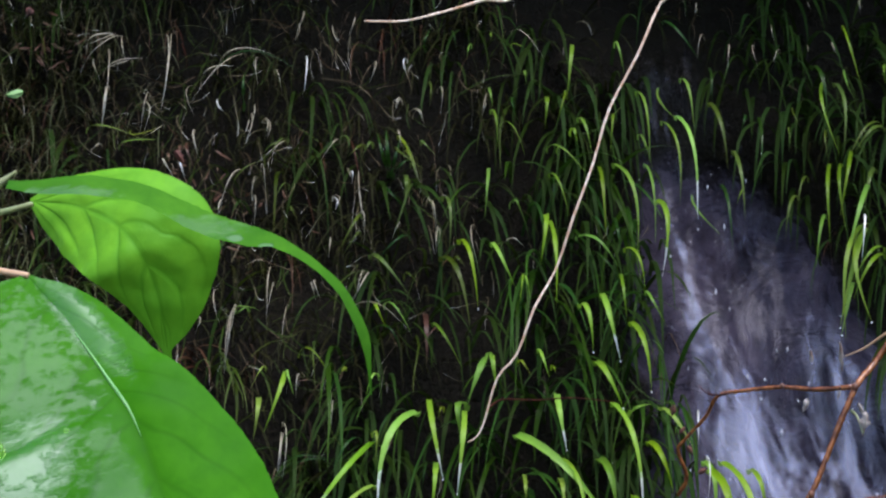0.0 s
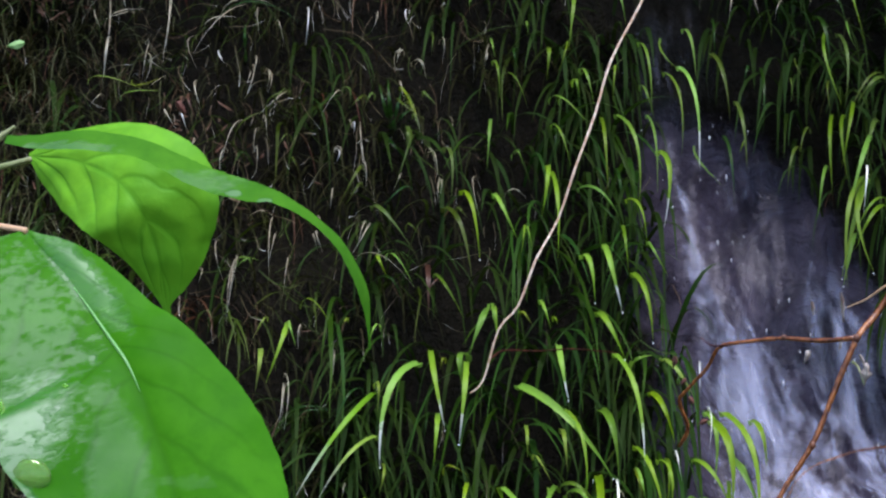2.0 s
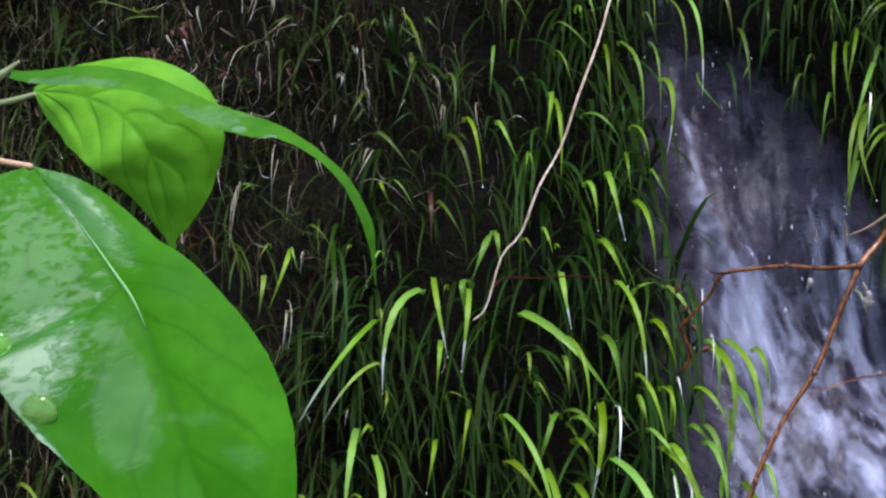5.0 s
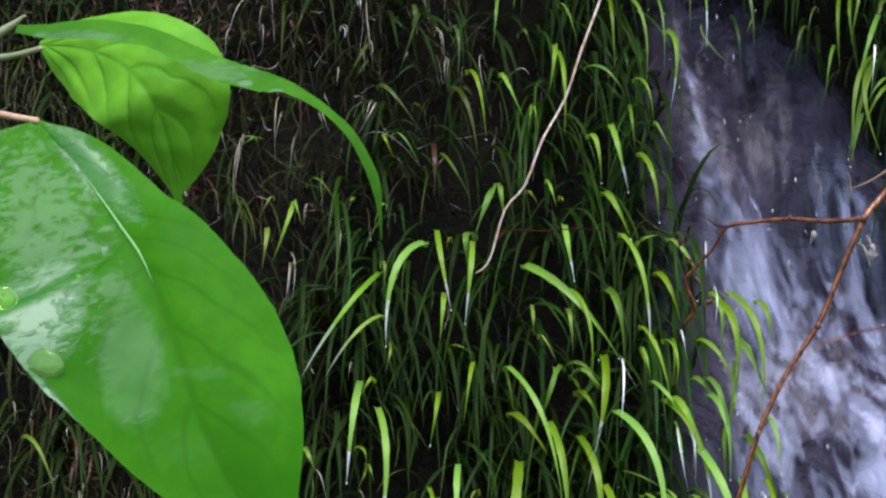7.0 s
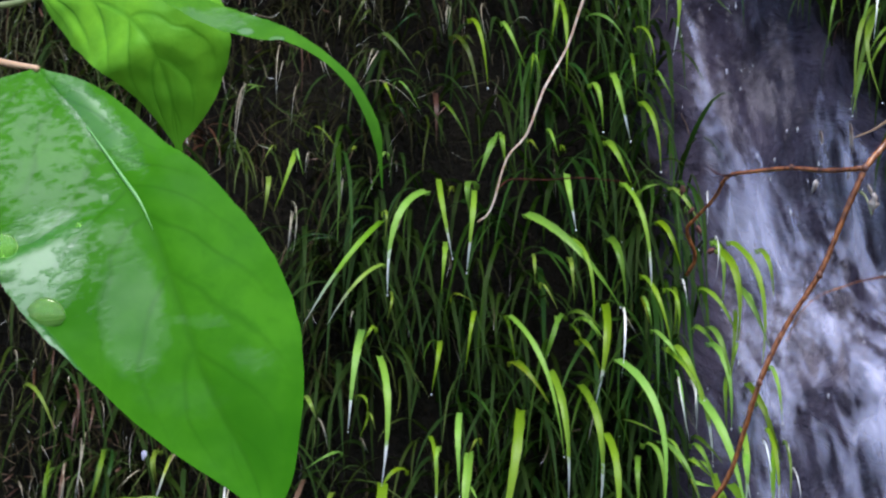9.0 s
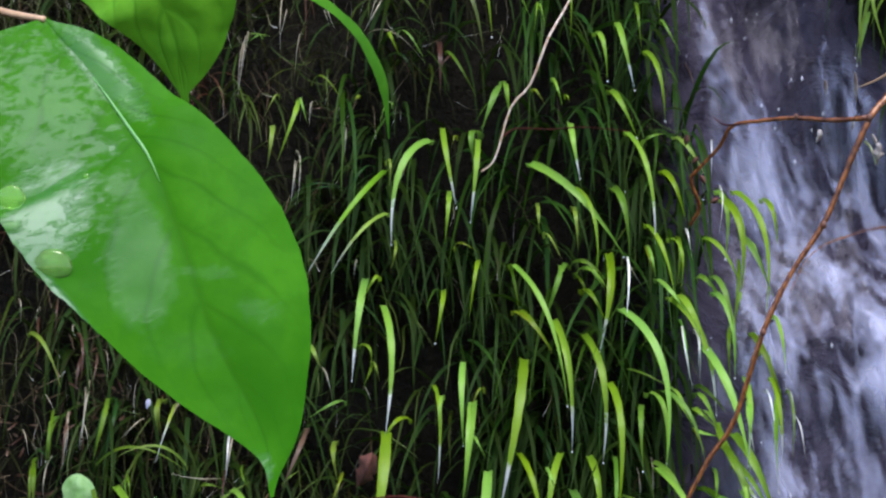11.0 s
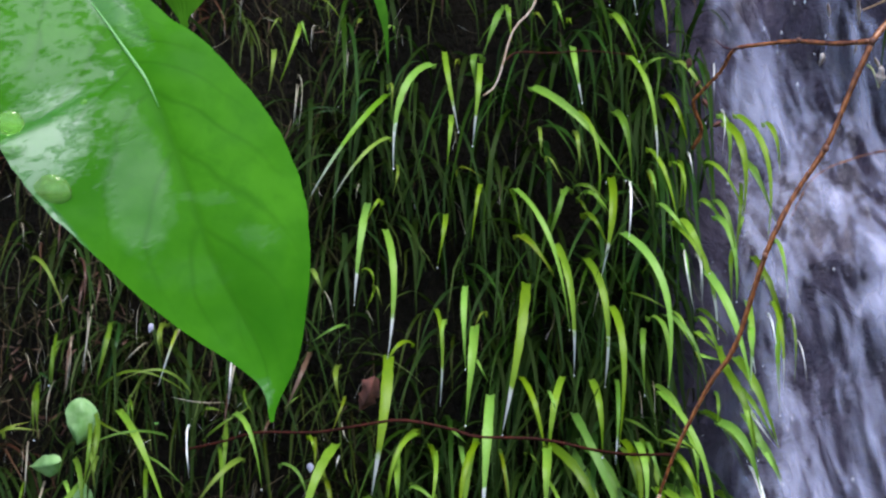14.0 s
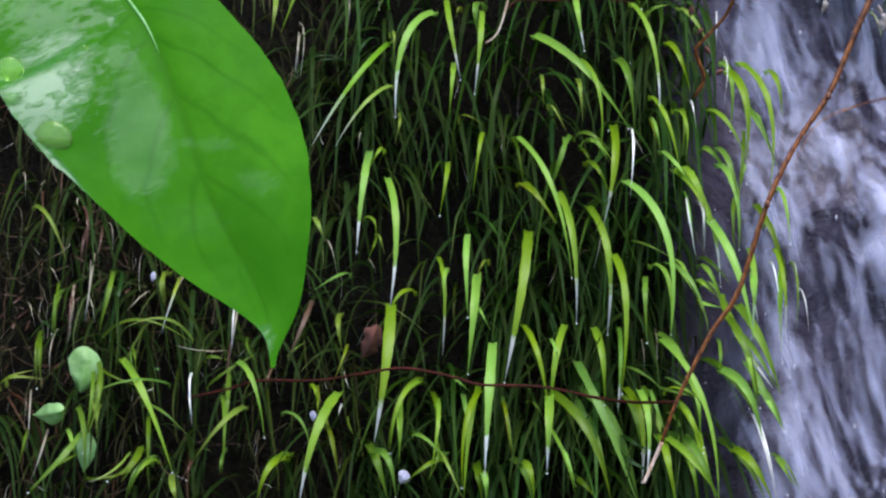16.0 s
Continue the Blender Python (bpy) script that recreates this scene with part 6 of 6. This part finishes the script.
litter("leaf_litter", 320, LITTER, "pinkish brown dead leaf flakes drifted on the dry grass", ((-0.335, 1.855, 0.035), (-0.49, 2.03, 0.03), (-0.43, 1.80, 0.05), (-0.30, 1.80, 0.05), (-0.45, 1.25, 0.06), (-0.47, 1.15, 0.05)), 0.014, 41)


# ---- falling water ----
def veil(name, material, off, ripple, parent, seed):
    rows, cols = 180, 46
    points, faces, uvs = [], [], []
    for i in range(rows + 1):
        z = 0.10 + (2.05 - 0.10) * i / rows
        a, b = fall_edges(z)
        for k in range(cols + 1):
            f = k / cols
            x = a + (b - a) * f
            n = noise.noise(Vector((x * 28 + seed, seed, z * 5))) + 0.5 * noise.noise(Vector((x * 70, seed, z * 14)))
            points.append((x, bank_y(x, z) - off - ripple * n, z))
            uvs.append((f, i / rows))
            if i and k:
                w = cols + 1
                faces.append(((i - 1) * w + k - 1, (i - 1) * w + k, i * w + k, i * w + k - 1))
    return part(name, mesh_of(name, points, faces, material, uvs), parent)


def build_waterfall():
    fall = new("waterfall")
    fall.location = (0, 0, 0)
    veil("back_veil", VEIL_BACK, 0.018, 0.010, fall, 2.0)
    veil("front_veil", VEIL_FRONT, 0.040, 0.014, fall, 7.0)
    rng = random.Random(5)
    points, faces = [], []
    for _ in range(240):
        z = 0.8 + 1.2 * rng.random() ** 1.5
        a, b = fall_edges(z)
        x = rng.gauss(a + (b - a) * 0.35, (b - a) * 0.3)
        c = Vector((x, bank_y(x, z) - rng.uniform(0.03, 0.13), z))
        r = rng.uniform(0.0003, 0.0011) if rng.random() < 0.35 else rng.uniform(0.0002, 0.0005)
        long = rng.uniform(1.2, 6.0)
        base = len(points)
        for d in ((1, 0, 0), (0, 1, 0), (-1, 0, 0), (0, -1, 0), (0, 0, long), (0, 0, -long)):
            points.append(c + Vector(d) * r)
        for k in range(4):
            faces += [(base + k, base + (k + 1) % 4, base + 4), (base + (k + 1) % 4, base + k, base + 5)]
    drops = part("spray", mesh_of("spray", points, faces, SPRAY), fall, "white flying water drops")
    tagged(drops, kind="stuff")
    return tagged(fall, "white water falling in thin broken veils over dark rock", "waterfall")


build_waterfall()


# ---- the leafy twig close by ----
def broad_leaf(name, line, left, right, material, parent, fold, sag, quilt=0.0, pairs=9.0, slant=2.2, rows=90, half=22, lobe=(0.0, 0.0), label="", rag=0.012):
    """A leaf blade on a midrib line (x, y, z), with half widths on both sides in metres along its length."""
    pts = spline(line, rows + 1)
    points, faces, uvs = [], [], []
    for i, p in enumerate(pts):
        s = i / rows
        way = (pts[min(i + 1, rows)] - pts[max(i - 1, 0)])
        way = Vector((way.x, 0, way.z)).normalized()
        side = Vector((way.z, 0, -way.x))  # towards the leaf's left as it hangs
        for k in range(-half, half + 1):
            q = k / half
            w = along(left, s) if q < 0 else along(right, s)
            w = max(w, 0.0002) * (1 + rag * noise.noise(Vector((s * 26, 5 * math.copysign(1, q), 2.2))) + rag * noise.noise(Vector((s * 70, 5 * math.copysign(1, q), 8.2))))
            f, g = fold[q > 0], sag[q > 0]
            depth = -f * abs(q) * w + g * q * q * w
            ridge = abs(math.sin(math.pi * (s * pairs - abs(q) ** 1.3 * slant)))
            depth -= quilt * (ridge**0.6) * min(1, abs(q) * 5) * min(1, (1 - abs(q)) * 4) * min(1, w * 60)
            wave = 0.0006 * min(1, w * 70) ** 2 * (noise.noise(Vector((s * 7, q * 2.2, 3.3))) + 0.2 * noise.noise(Vector((s * 16, q * 4, 1.7))))
            v = p + side * q * w - way * lobe[q > 0] * abs(q) * w * (1 - s) ** 4
            points.append(Vector((v.x, v.y + depth + wave, v.z)))
            uvs.append(((q + 1) / 2, s))
            if i and k > -half:
                n = 2 * half + 1
                b = i * n + k + half
                faces.append((b - n - 1, b - n, b, b - 1))
    return part(name, mesh_of(name, points, faces, material, uvs), parent, label)


def xz(y, pair):
    return (pair[0], y, pair[1])


def build_leafy_twig():
    twig = new("leafy_twig")
    # big glossy leaf
    rib = [xz(0.6920, (-0.1113, 1.5460)), xz(0.6840, (-0.0986, 1.5322)), xz(0.6755, (-0.0861, 1.5163)), xz(0.6690, (-0.0787, 1.5059)), xz(0.6600, (-0.0699, 1.4856)), xz(0.6510, (-0.0609, 1.4619)), xz(0.6430, (-0.0476, 1.4370)), xz(0.6370, (-0.0448, 1.4211))]
    right = (0.0006, 0.0063, 0.0104, 0.0129, 0.0150, 0.0178, 0.0213, 0.0255, 0.0276, 0.0274, 0.0228, 0.0122, 0.0042, 0.0006)
    left = (0.0006, 0.0200, 0.0298, 0.0362, 0.0400, 0.0408, 0.0400, 0.0368, 0.0310, 0.0230, 0.0150, 0.0072, 0.0016, 0.0004)
    big = broad_leaf("leaf", rib, right, left, LEAF_TOP, twig, (-0.12, 0.42), (0.22, 0.0), 0.0, 9.0, 2.2, lobe=(0.1, 1.15), label="large glossy green leaf with a drip tip, beaded with rain")
    line = [Vector(p) + Vector((0, -0.0003, 0)) for p in spline(rib, 91)[15:45:3]]
    part("midrib", tube("midrib", line, (0.0002, 0.0004, 0.0005, 0.0004, 0.0001), MIDRIB, 6), big, "pale midrib")
    for (x, z), y, r in (((-0.1022, 1.4796), 0.6485, 0.0052), ((-0.1127, 1.4973), 0.6475, 0.0037), ((-0.0945, 1.5027), 0.655, 0.0008), ((-0.0775, 1.4173), 0.665, 0.0006)):
        part("water_drop", ball("water_drop", (x, y, z), r, DROP, (1.0, 0.34, 0.85), 12, 18, 0.25), big, "clear water drop")
    part("stalk", tube("stalk", [xz(0.705, (-0.1430, 1.5547)), xz(0.698, (-0.1242, 1.5486)), xz(0.691, (-0.1109, 1.5458))], (0.0013, 0.0011, 0.0009), STALK_TAN), twig)
    # broad leaf behind, lit through
    rib = [xz(0.754, (-0.1207, 1.5729)), xz(0.745, (-0.1058, 1.5707)), xz(0.736, (-0.0926, 1.5645)), xz(0.731, (-0.0844, 1.5550)), xz(0.7358, (-0.0800, 1.5430)), xz(0.7415, (-0.0778, 1.5275)), xz(0.743, (-0.0776, 1.5235))]
    right = (0.0010, 0.0052, 0.0078, 0.0104, 0.0134, 0.0167, 0.0196, 0.0222, 0.0240, 0.0239, 0.0224, 0.0197, 0.0163, 0.0120, 0.0067, 0.0016, 0.0012, 0.0008, 0.0004)
    left = (0.0010, 0.0075, 0.0118, 0.0146, 0.0162, 0.0171, 0.0175, 0.0175, 0.0170, 0.0161, 0.0148, 0.0129, 0.0102, 0.0071, 0.0038, 0.0014, 0.0011, 0.0007, 0.0004)
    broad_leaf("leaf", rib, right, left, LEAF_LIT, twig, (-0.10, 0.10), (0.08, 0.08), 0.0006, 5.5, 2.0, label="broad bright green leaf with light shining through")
    # narrow leaf seen from the edge, curling down
    rib = [xz(0.715, (-0.1210, 1.5738)), xz(0.715, (-0.1128, 1.5731)), xz(0.714, (-0.0983, 1.5735)), xz(0.714, (-0.0837, 1.5713)), xz(0.713, (-0.0739, 1.5671)), xz(0.713, (-0.0658, 1.5631)), xz(0.712, (-0.0577, 1.5603)), xz(0.712, (-0.0497, 1.5582)), xz(0.711, (-0.0435, 1.5567)), xz(0.7125, (-0.0343, 1.5515)), xz(0.7150, (-0.0265, 1.5446)), xz(0.7180, (-0.0219, 1.5373)), xz(0.7210, (-0.0189, 1.5299)), xz(0.7245, (-0.0177, 1.5219)), xz(0.7280, (-0.0172, 1.5138))]
    half = (0.0013, 0.0022, 0.0032, 0.0030, 0.0032, 0.0035, 0.0035, 0.0030, 0.0019, 0.0013, 0.0013, 0.0014, 0.0014, 0.0006, 0.0002)
    broad_leaf("leaf", rib, half, half, LEAF_EDGE, twig, (-1.1, 1.1), (0.0, 0.0), 0.0, 7.0, 2.0, label="narrow green leaf curling down at its tip", rag=0.10)
    part("stalk", tube("stalk", [xz(0.730, (-0.1382, 1.5665)), xz(0.728, (-0.1263, 1.5668)), xz(0.726, (-0.1154, 1.5692))], (0.0011, 0.0010, 0.0008), STALK), twig)
    part("shoot", tube("shoot", [xz(0.725, (-0.1373, 1.5685)), xz(0.722, (-0.1261, 1.5737)), xz(0.720, (-0.1193, 1.5781))], (0.0018, 0.0014, 0.0004), STALK), twig)
    part("stem", tube("stem", [(-0.35, 0.80, 0.0), (-0.30, 0.76, 0.8), (-0.20, 0.73, 1.40), xz(0.715, (-0.1466, 1.5627)), (-0.16, 0.70, 1.66)], (0.006, 0.005, 0.0035, 0.0025, 0.0015), TWIG_RED), twig)
    return tagged(twig, "wet shrub twig with three broad green leaves", "shrub")


build_leafy_twig()


# ---- twigs and vines ----
def twig_thing(name, label, stems, category="twig"):
    """A bare twig: each stem is a name, a line, radii, a material."""
    base = new(name)
    for stem, line, radii, material in stems:
        part(stem, tube(stem, line, radii, material, 8, 0.18, 40), base)
    return tagged(base, label, category)


tan = twig_thing("bare_twig", "bare tan twig hanging slantwise before the grass", [
    ("stem", [(0.36, 3.3, 2.35), xz(2.85, (0.2985, 2.0622)), xz(2.82, (0.2596, 2.0141)), xz(2.80, (0.2318, 1.9526)), xz(2.79, (0.1975, 1.8871)), xz(2.78, (0.1787, 1.8255)), xz(2.77, (0.1557, 1.7645)), xz(2.77, (0.1366, 1.7081)), xz(2.76, (0.1110, 1.6619)), xz(2.76, (0.0921, 1.6122)), xz(2.76, (0.0703, 1.5862)), xz(2.76, (0.0564, 1.5398)), xz(2.76, (0.0483, 1.5231)), xz(2.76, (0.0378, 1.5157))], (0.0019, 0.0015, 0.00135, 0.0013, 0.0012, 0.0010, 0.0007), TWIG_TAN),
    ("side_shoot", [xz(2.77, (0.0617, 1.5542)), xz(2.79, (0.0772, 1.5633)), xz(2.82, (0.1160, 1.5633)), xz(2.84, (0.1551, 1.5662)), xz(2.88, (0.2091, 1.5625))], (0.0014, 0.0010, 0.0008, 0.0006), VINE_DARK),
])
twig_thing("bare_twig", "thin pale twig end high on the bank", [
    ("stem", [(0.2, 3.3, 2.32), xz(2.88, (0.1079, 2.0485)), xz(2.85, (0.0548, 2.0219)), xz(2.84, (-0.0036, 2.0031)), xz(2.84, (-0.0359, 1.9967)), xz(2.84, (-0.0778, 1.9967))], (0.0019, 0.0016, 0.0013, 0.0011), TWIG_TAN),
])
red = twig_thing("branch", "wet red-brown branch with nodes before the water", [
    ("stem", [(1.02, 3.32, 2.36), (0.90, 2.95, 2.12), xz(2.55, (0.5163, 1.6886)), xz(2.52, (0.4464, 1.5968)), xz(2.50, (0.4214, 1.5696)), xz(2.50, (0.3987, 1.5189)), xz(2.50, (0.3749, 1.4627)), xz(2.50, (0.3422, 1.4122)), xz(2.50, (0.3151, 1.3544)), xz(2.51, (0.2876, 1.2642)), xz(2.52, (0.2619, 1.2227)), xz(2.53, (0.2302, 1.1553)), xz(2.54, (0.2130, 1.1040))], (0.0036, 0.0037, 0.0032, 0.0028, 0.0027, 0.0026, 0.0023, 0.0017), TWIG_RED),
    ("side_twig", [xz(2.505, (0.4194, 1.5680)), xz(2.53, (0.3866, 1.5664)), xz(2.55, (0.3523, 1.5693)), xz(2.57, (0.3175, 1.5664)), xz(2.58, (0.2926, 1.5614)), xz(2.60, (0.2814, 1.5403)), xz(2.62, (0.2617, 1.5170)), xz(2.63, (0.2555, 1.5052)), xz(2.64, (0.2654, 1.4785)), xz(2.65, (0.2568, 1.4588))], (0.0028, 0.0022, 0.0019, 0.0019, 0.0020, 0.0024), TWIG_RED),
    ("broken_end", [xz(2.538, (0.2150, 1.1090)), xz(2.54, (0.2070, 1.0900)), xz(2.54, (0.1965, 1.0665))], (0.0019, 0.0020, 0.0018), TWIG_TAN),
    ("spur", [xz(2.57, (0.3001, 1.5629)), xz(2.58, (0.2839, 1.5632)), xz(2.60, (0.2744, 1.5724))], (0.0014, 0.0009, 0.0005), VINE_DARK),
    ("spur", [xz(2.51, (0.4173, 1.5444)), xz(2.50, (0.4213, 1.5386)), xz(2.49, (0.4251, 1.5217))], (0.0014, 0.0010, 0.0006), STALK),
])

def knot(x, y, z, r, parent=red):
    part("knot", ball("knot", (x, y, z), r * 0.82, KNOT, (1.0, 0.9, 1.3), 7, 10, 0.2), parent)


for (x, z), y, r in (((0.4193, 1.5678), 2.498, 0.0042), ((0.3745, 1.4617), 2.497, 0.0038), ((0.3147, 1.3546), 2.497, 0.0037), ((0.3536, 1.5703), 2.547, 0.0029), ((0.2887, 1.2653), 2.51, 0.0034)):
    knot(x, y, z, r)
twig_thing("vine", "thin dark red vine lying across the grass", [
    ("stem", [xz(2.86, (-0.3036, 1.1107)), xz(2.84, (-0.2564, 1.1231)), xz(2.82, (-0.2161, 1.1360)), xz(2.80, (-0.1512, 1.1386)), xz(2.78, (-0.0997, 1.1487)), xz(2.77, (-0.0523, 1.1563)), xz(2.76, (0.0010, 1.1481)), xz(2.75, (0.0322, 1.1405)), xz(2.74, (0.1003, 1.1393)), xz(2.70, (0.1600, 1.1322)), xz(2.62, (0.1909, 1.1389)), xz(2.55, (0.2291, 1.1485))], (0.0013, 0.0016, 0.0017, 0.0017, 0.0016), VINE_DARK),
], "vine")
twig_thing("bare_twig", "thin straw-coloured twig end beside the water", [
    ("stem", [xz(2.60, (0.5092, 1.6454)), xz(2.62, (0.4745, 1.6276)), xz(2.64, (0.4542, 1.6132)), xz(2.66, (0.4365, 1.6051))], (0.0018, 0.0015, 0.0012, 0.0006), STALK_TAN),
])
twig_thing("bare_twig", "thin brown twig curving over the water", [
    ("stem", [xz(3.14, (0.6002, 1.4546)), xz(2.95, (0.5111, 1.4515)), xz(2.86, (0.4731, 1.4485)), xz(2.80, (0.4475, 1.4445)), xz(2.79, (0.4210, 1.4354)), xz(2.78, (0.3984, 1.4188)), xz(2.78, (0.3800, 1.3826))], (0.0016, 0.0012, 0.0008, 0.0005, 0.0003), TWIG_RED),
])


# ---- small leaves, husks, petals ----
def small_leaf(name, centre, size, turn, material, label, category, long=1.5, cup=0.25, tilt=0.0, torn=0.14):
    """A small leaf: round at the stalk, pointed at the tip, creased along its rib, with a wavy rim."""
    points, faces, uvs = [], [], []
    rows, cols = 18, 10
    m = Matrix.Translation(centre) @ Matrix.Rotation(radians(turn), 4, "Y") @ Matrix.Rotation(radians(tilt), 4, "X")
    for i in range(rows + 1):
        s = i / rows
        w = size * 0.5 * math.sin(math.pi * min(1, s**0.75 * 0.97 + 0.02)) ** 0.9
        for k in range(cols + 1):
            q = 2 * k / cols - 1
            rim = 1 + torn * noise.noise(Vector((s * 5 if torn < 0.3 else s * 11, math.copysign(3, q), size * 300 + turn)))
            v = Vector((q * w * rim, cup * size * (0.9 * abs(q) - 0.5 * math.sin(s * 3)) + 0.10 * size * noise.noise(Vector((s * 4, q * 2, size * 90))), size * long * (0.5 - s)))
            v.x += 0.12 * size * math.sin(s * 2.6)
            points.append(m @ v)
            uvs.append((k / cols, s))
            if i and k:
                n = cols + 1
                faces.append(((i - 1) * n + k - 1, (i - 1) * n + k, i * n + k, i * n + k - 1))
    return tagged(new(name, mesh_of(name, points, faces, material, uvs)), label, category)


small_leaf("small_leaf", xz(2.86, (-0.4245, 1.1434)), 0.040, 8, PALE_LEAF, "small round pale green leaf hanging in the grass", "leaf", 1.35, 0.2)
small_leaf("small_leaf", xz(2.86, (-0.4647, 1.0944)), 0.026, 80, PALE_LEAF, "small pale green leaf shining white with wet", "leaf", 1.9, 0.3, 40)
small_leaf("small_leaf", xz(2.88, (-0.4254, 1.0454)), 0.022, 5, PALE_LEAF, "small pale green leaf among grass stalks", "leaf", 2.2, 0.3)
small_leaf("dead_leaf", xz(2.88, (-0.0960, 1.1700)), 0.024, 28, DEAD_LEAF, "dead red-brown leaf caught behind the grass", "leaf", 2.0, 0.5, 25, 0.5)
small_leaf("dead_leaf", xz(3.02, (-0.3061, 1.8614)), 0.009, -30, DEAD_LEAF, "dead red-brown leaf curled on the bank", "leaf", 2.2, 0.7, 30, 0.6)
small_leaf("dead_leaf", xz(3.05, (-0.4961, 2.0467)), 0.010, 20, DEAD_LEAF, "dead pinkish brown leaf on the bank", "leaf", 1.2, 0.5)
small_leaf("small_leaf", xz(3.00, (-0.5038, 1.9381)), 0.010, 80, PALE_LEAF, "small pale green leaf flat on the bank", "leaf", 2.2, 0.2)
small_leaf("petal", xz(2.86, (-0.0562, 1.0189)), 0.015, 25, PETAL, "small lilac flower petal fallen on grass", "petal", 1.1, 0.4)
small_leaf("petal", xz(2.88, (-0.1603, 1.0868)), 0.008, 0, PETAL, "tiny lilac petal caught in the grass", "petal", 1.5, 0.4)
small_leaf("petal", xz(2.92, (-0.3483, 1.2454)), 0.006, 15, PETAL, "small lilac petal caught on a stalk", "petal", 2.0, 0.4)
for (x, z), y, wide, turn, long in (((0.4265, 1.5299), 2.49, 0.0115, 8, 2.4), ((0.4226, 1.6015), 2.60, 0.0055, -8, 7.0), ((0.4193, 1.5623), 2.60, 0.0048, 10, 3.0), ((0.3870, 1.5511), 2.62, 0.0075, 18, 2.2), ((0.3946, 1.6024), 2.62, 0.0045, -10, 4.0), ((0.4256, 1.5452), 2.50, 0.0050, -25, 3.0)):
    small_leaf("dry_husk", (x, y, z), wide * 0.75, turn, HUSK, "dry pale husk hanging wet by the branch", "husk", long * 1.2, 0.9, 30, 0.9)
for (x, z), y, s, a in (((0.2733, 1.5272), 2.78, 0.008, 40), ((0.2857, 1.5054), 2.80, 0.009, -25), ((0.2698, 1.5500), 2.84, 0.010, 10), ((0.2947, 1.4836), 2.78, 0.008, 65)):
    small_leaf("dead_leaf", (x, y, z), s * 0.7, a, DEAD_LEAF, "dead brown leaf caught on the twig end", "leaf", 2.0, 0.8, 35, 0.7)
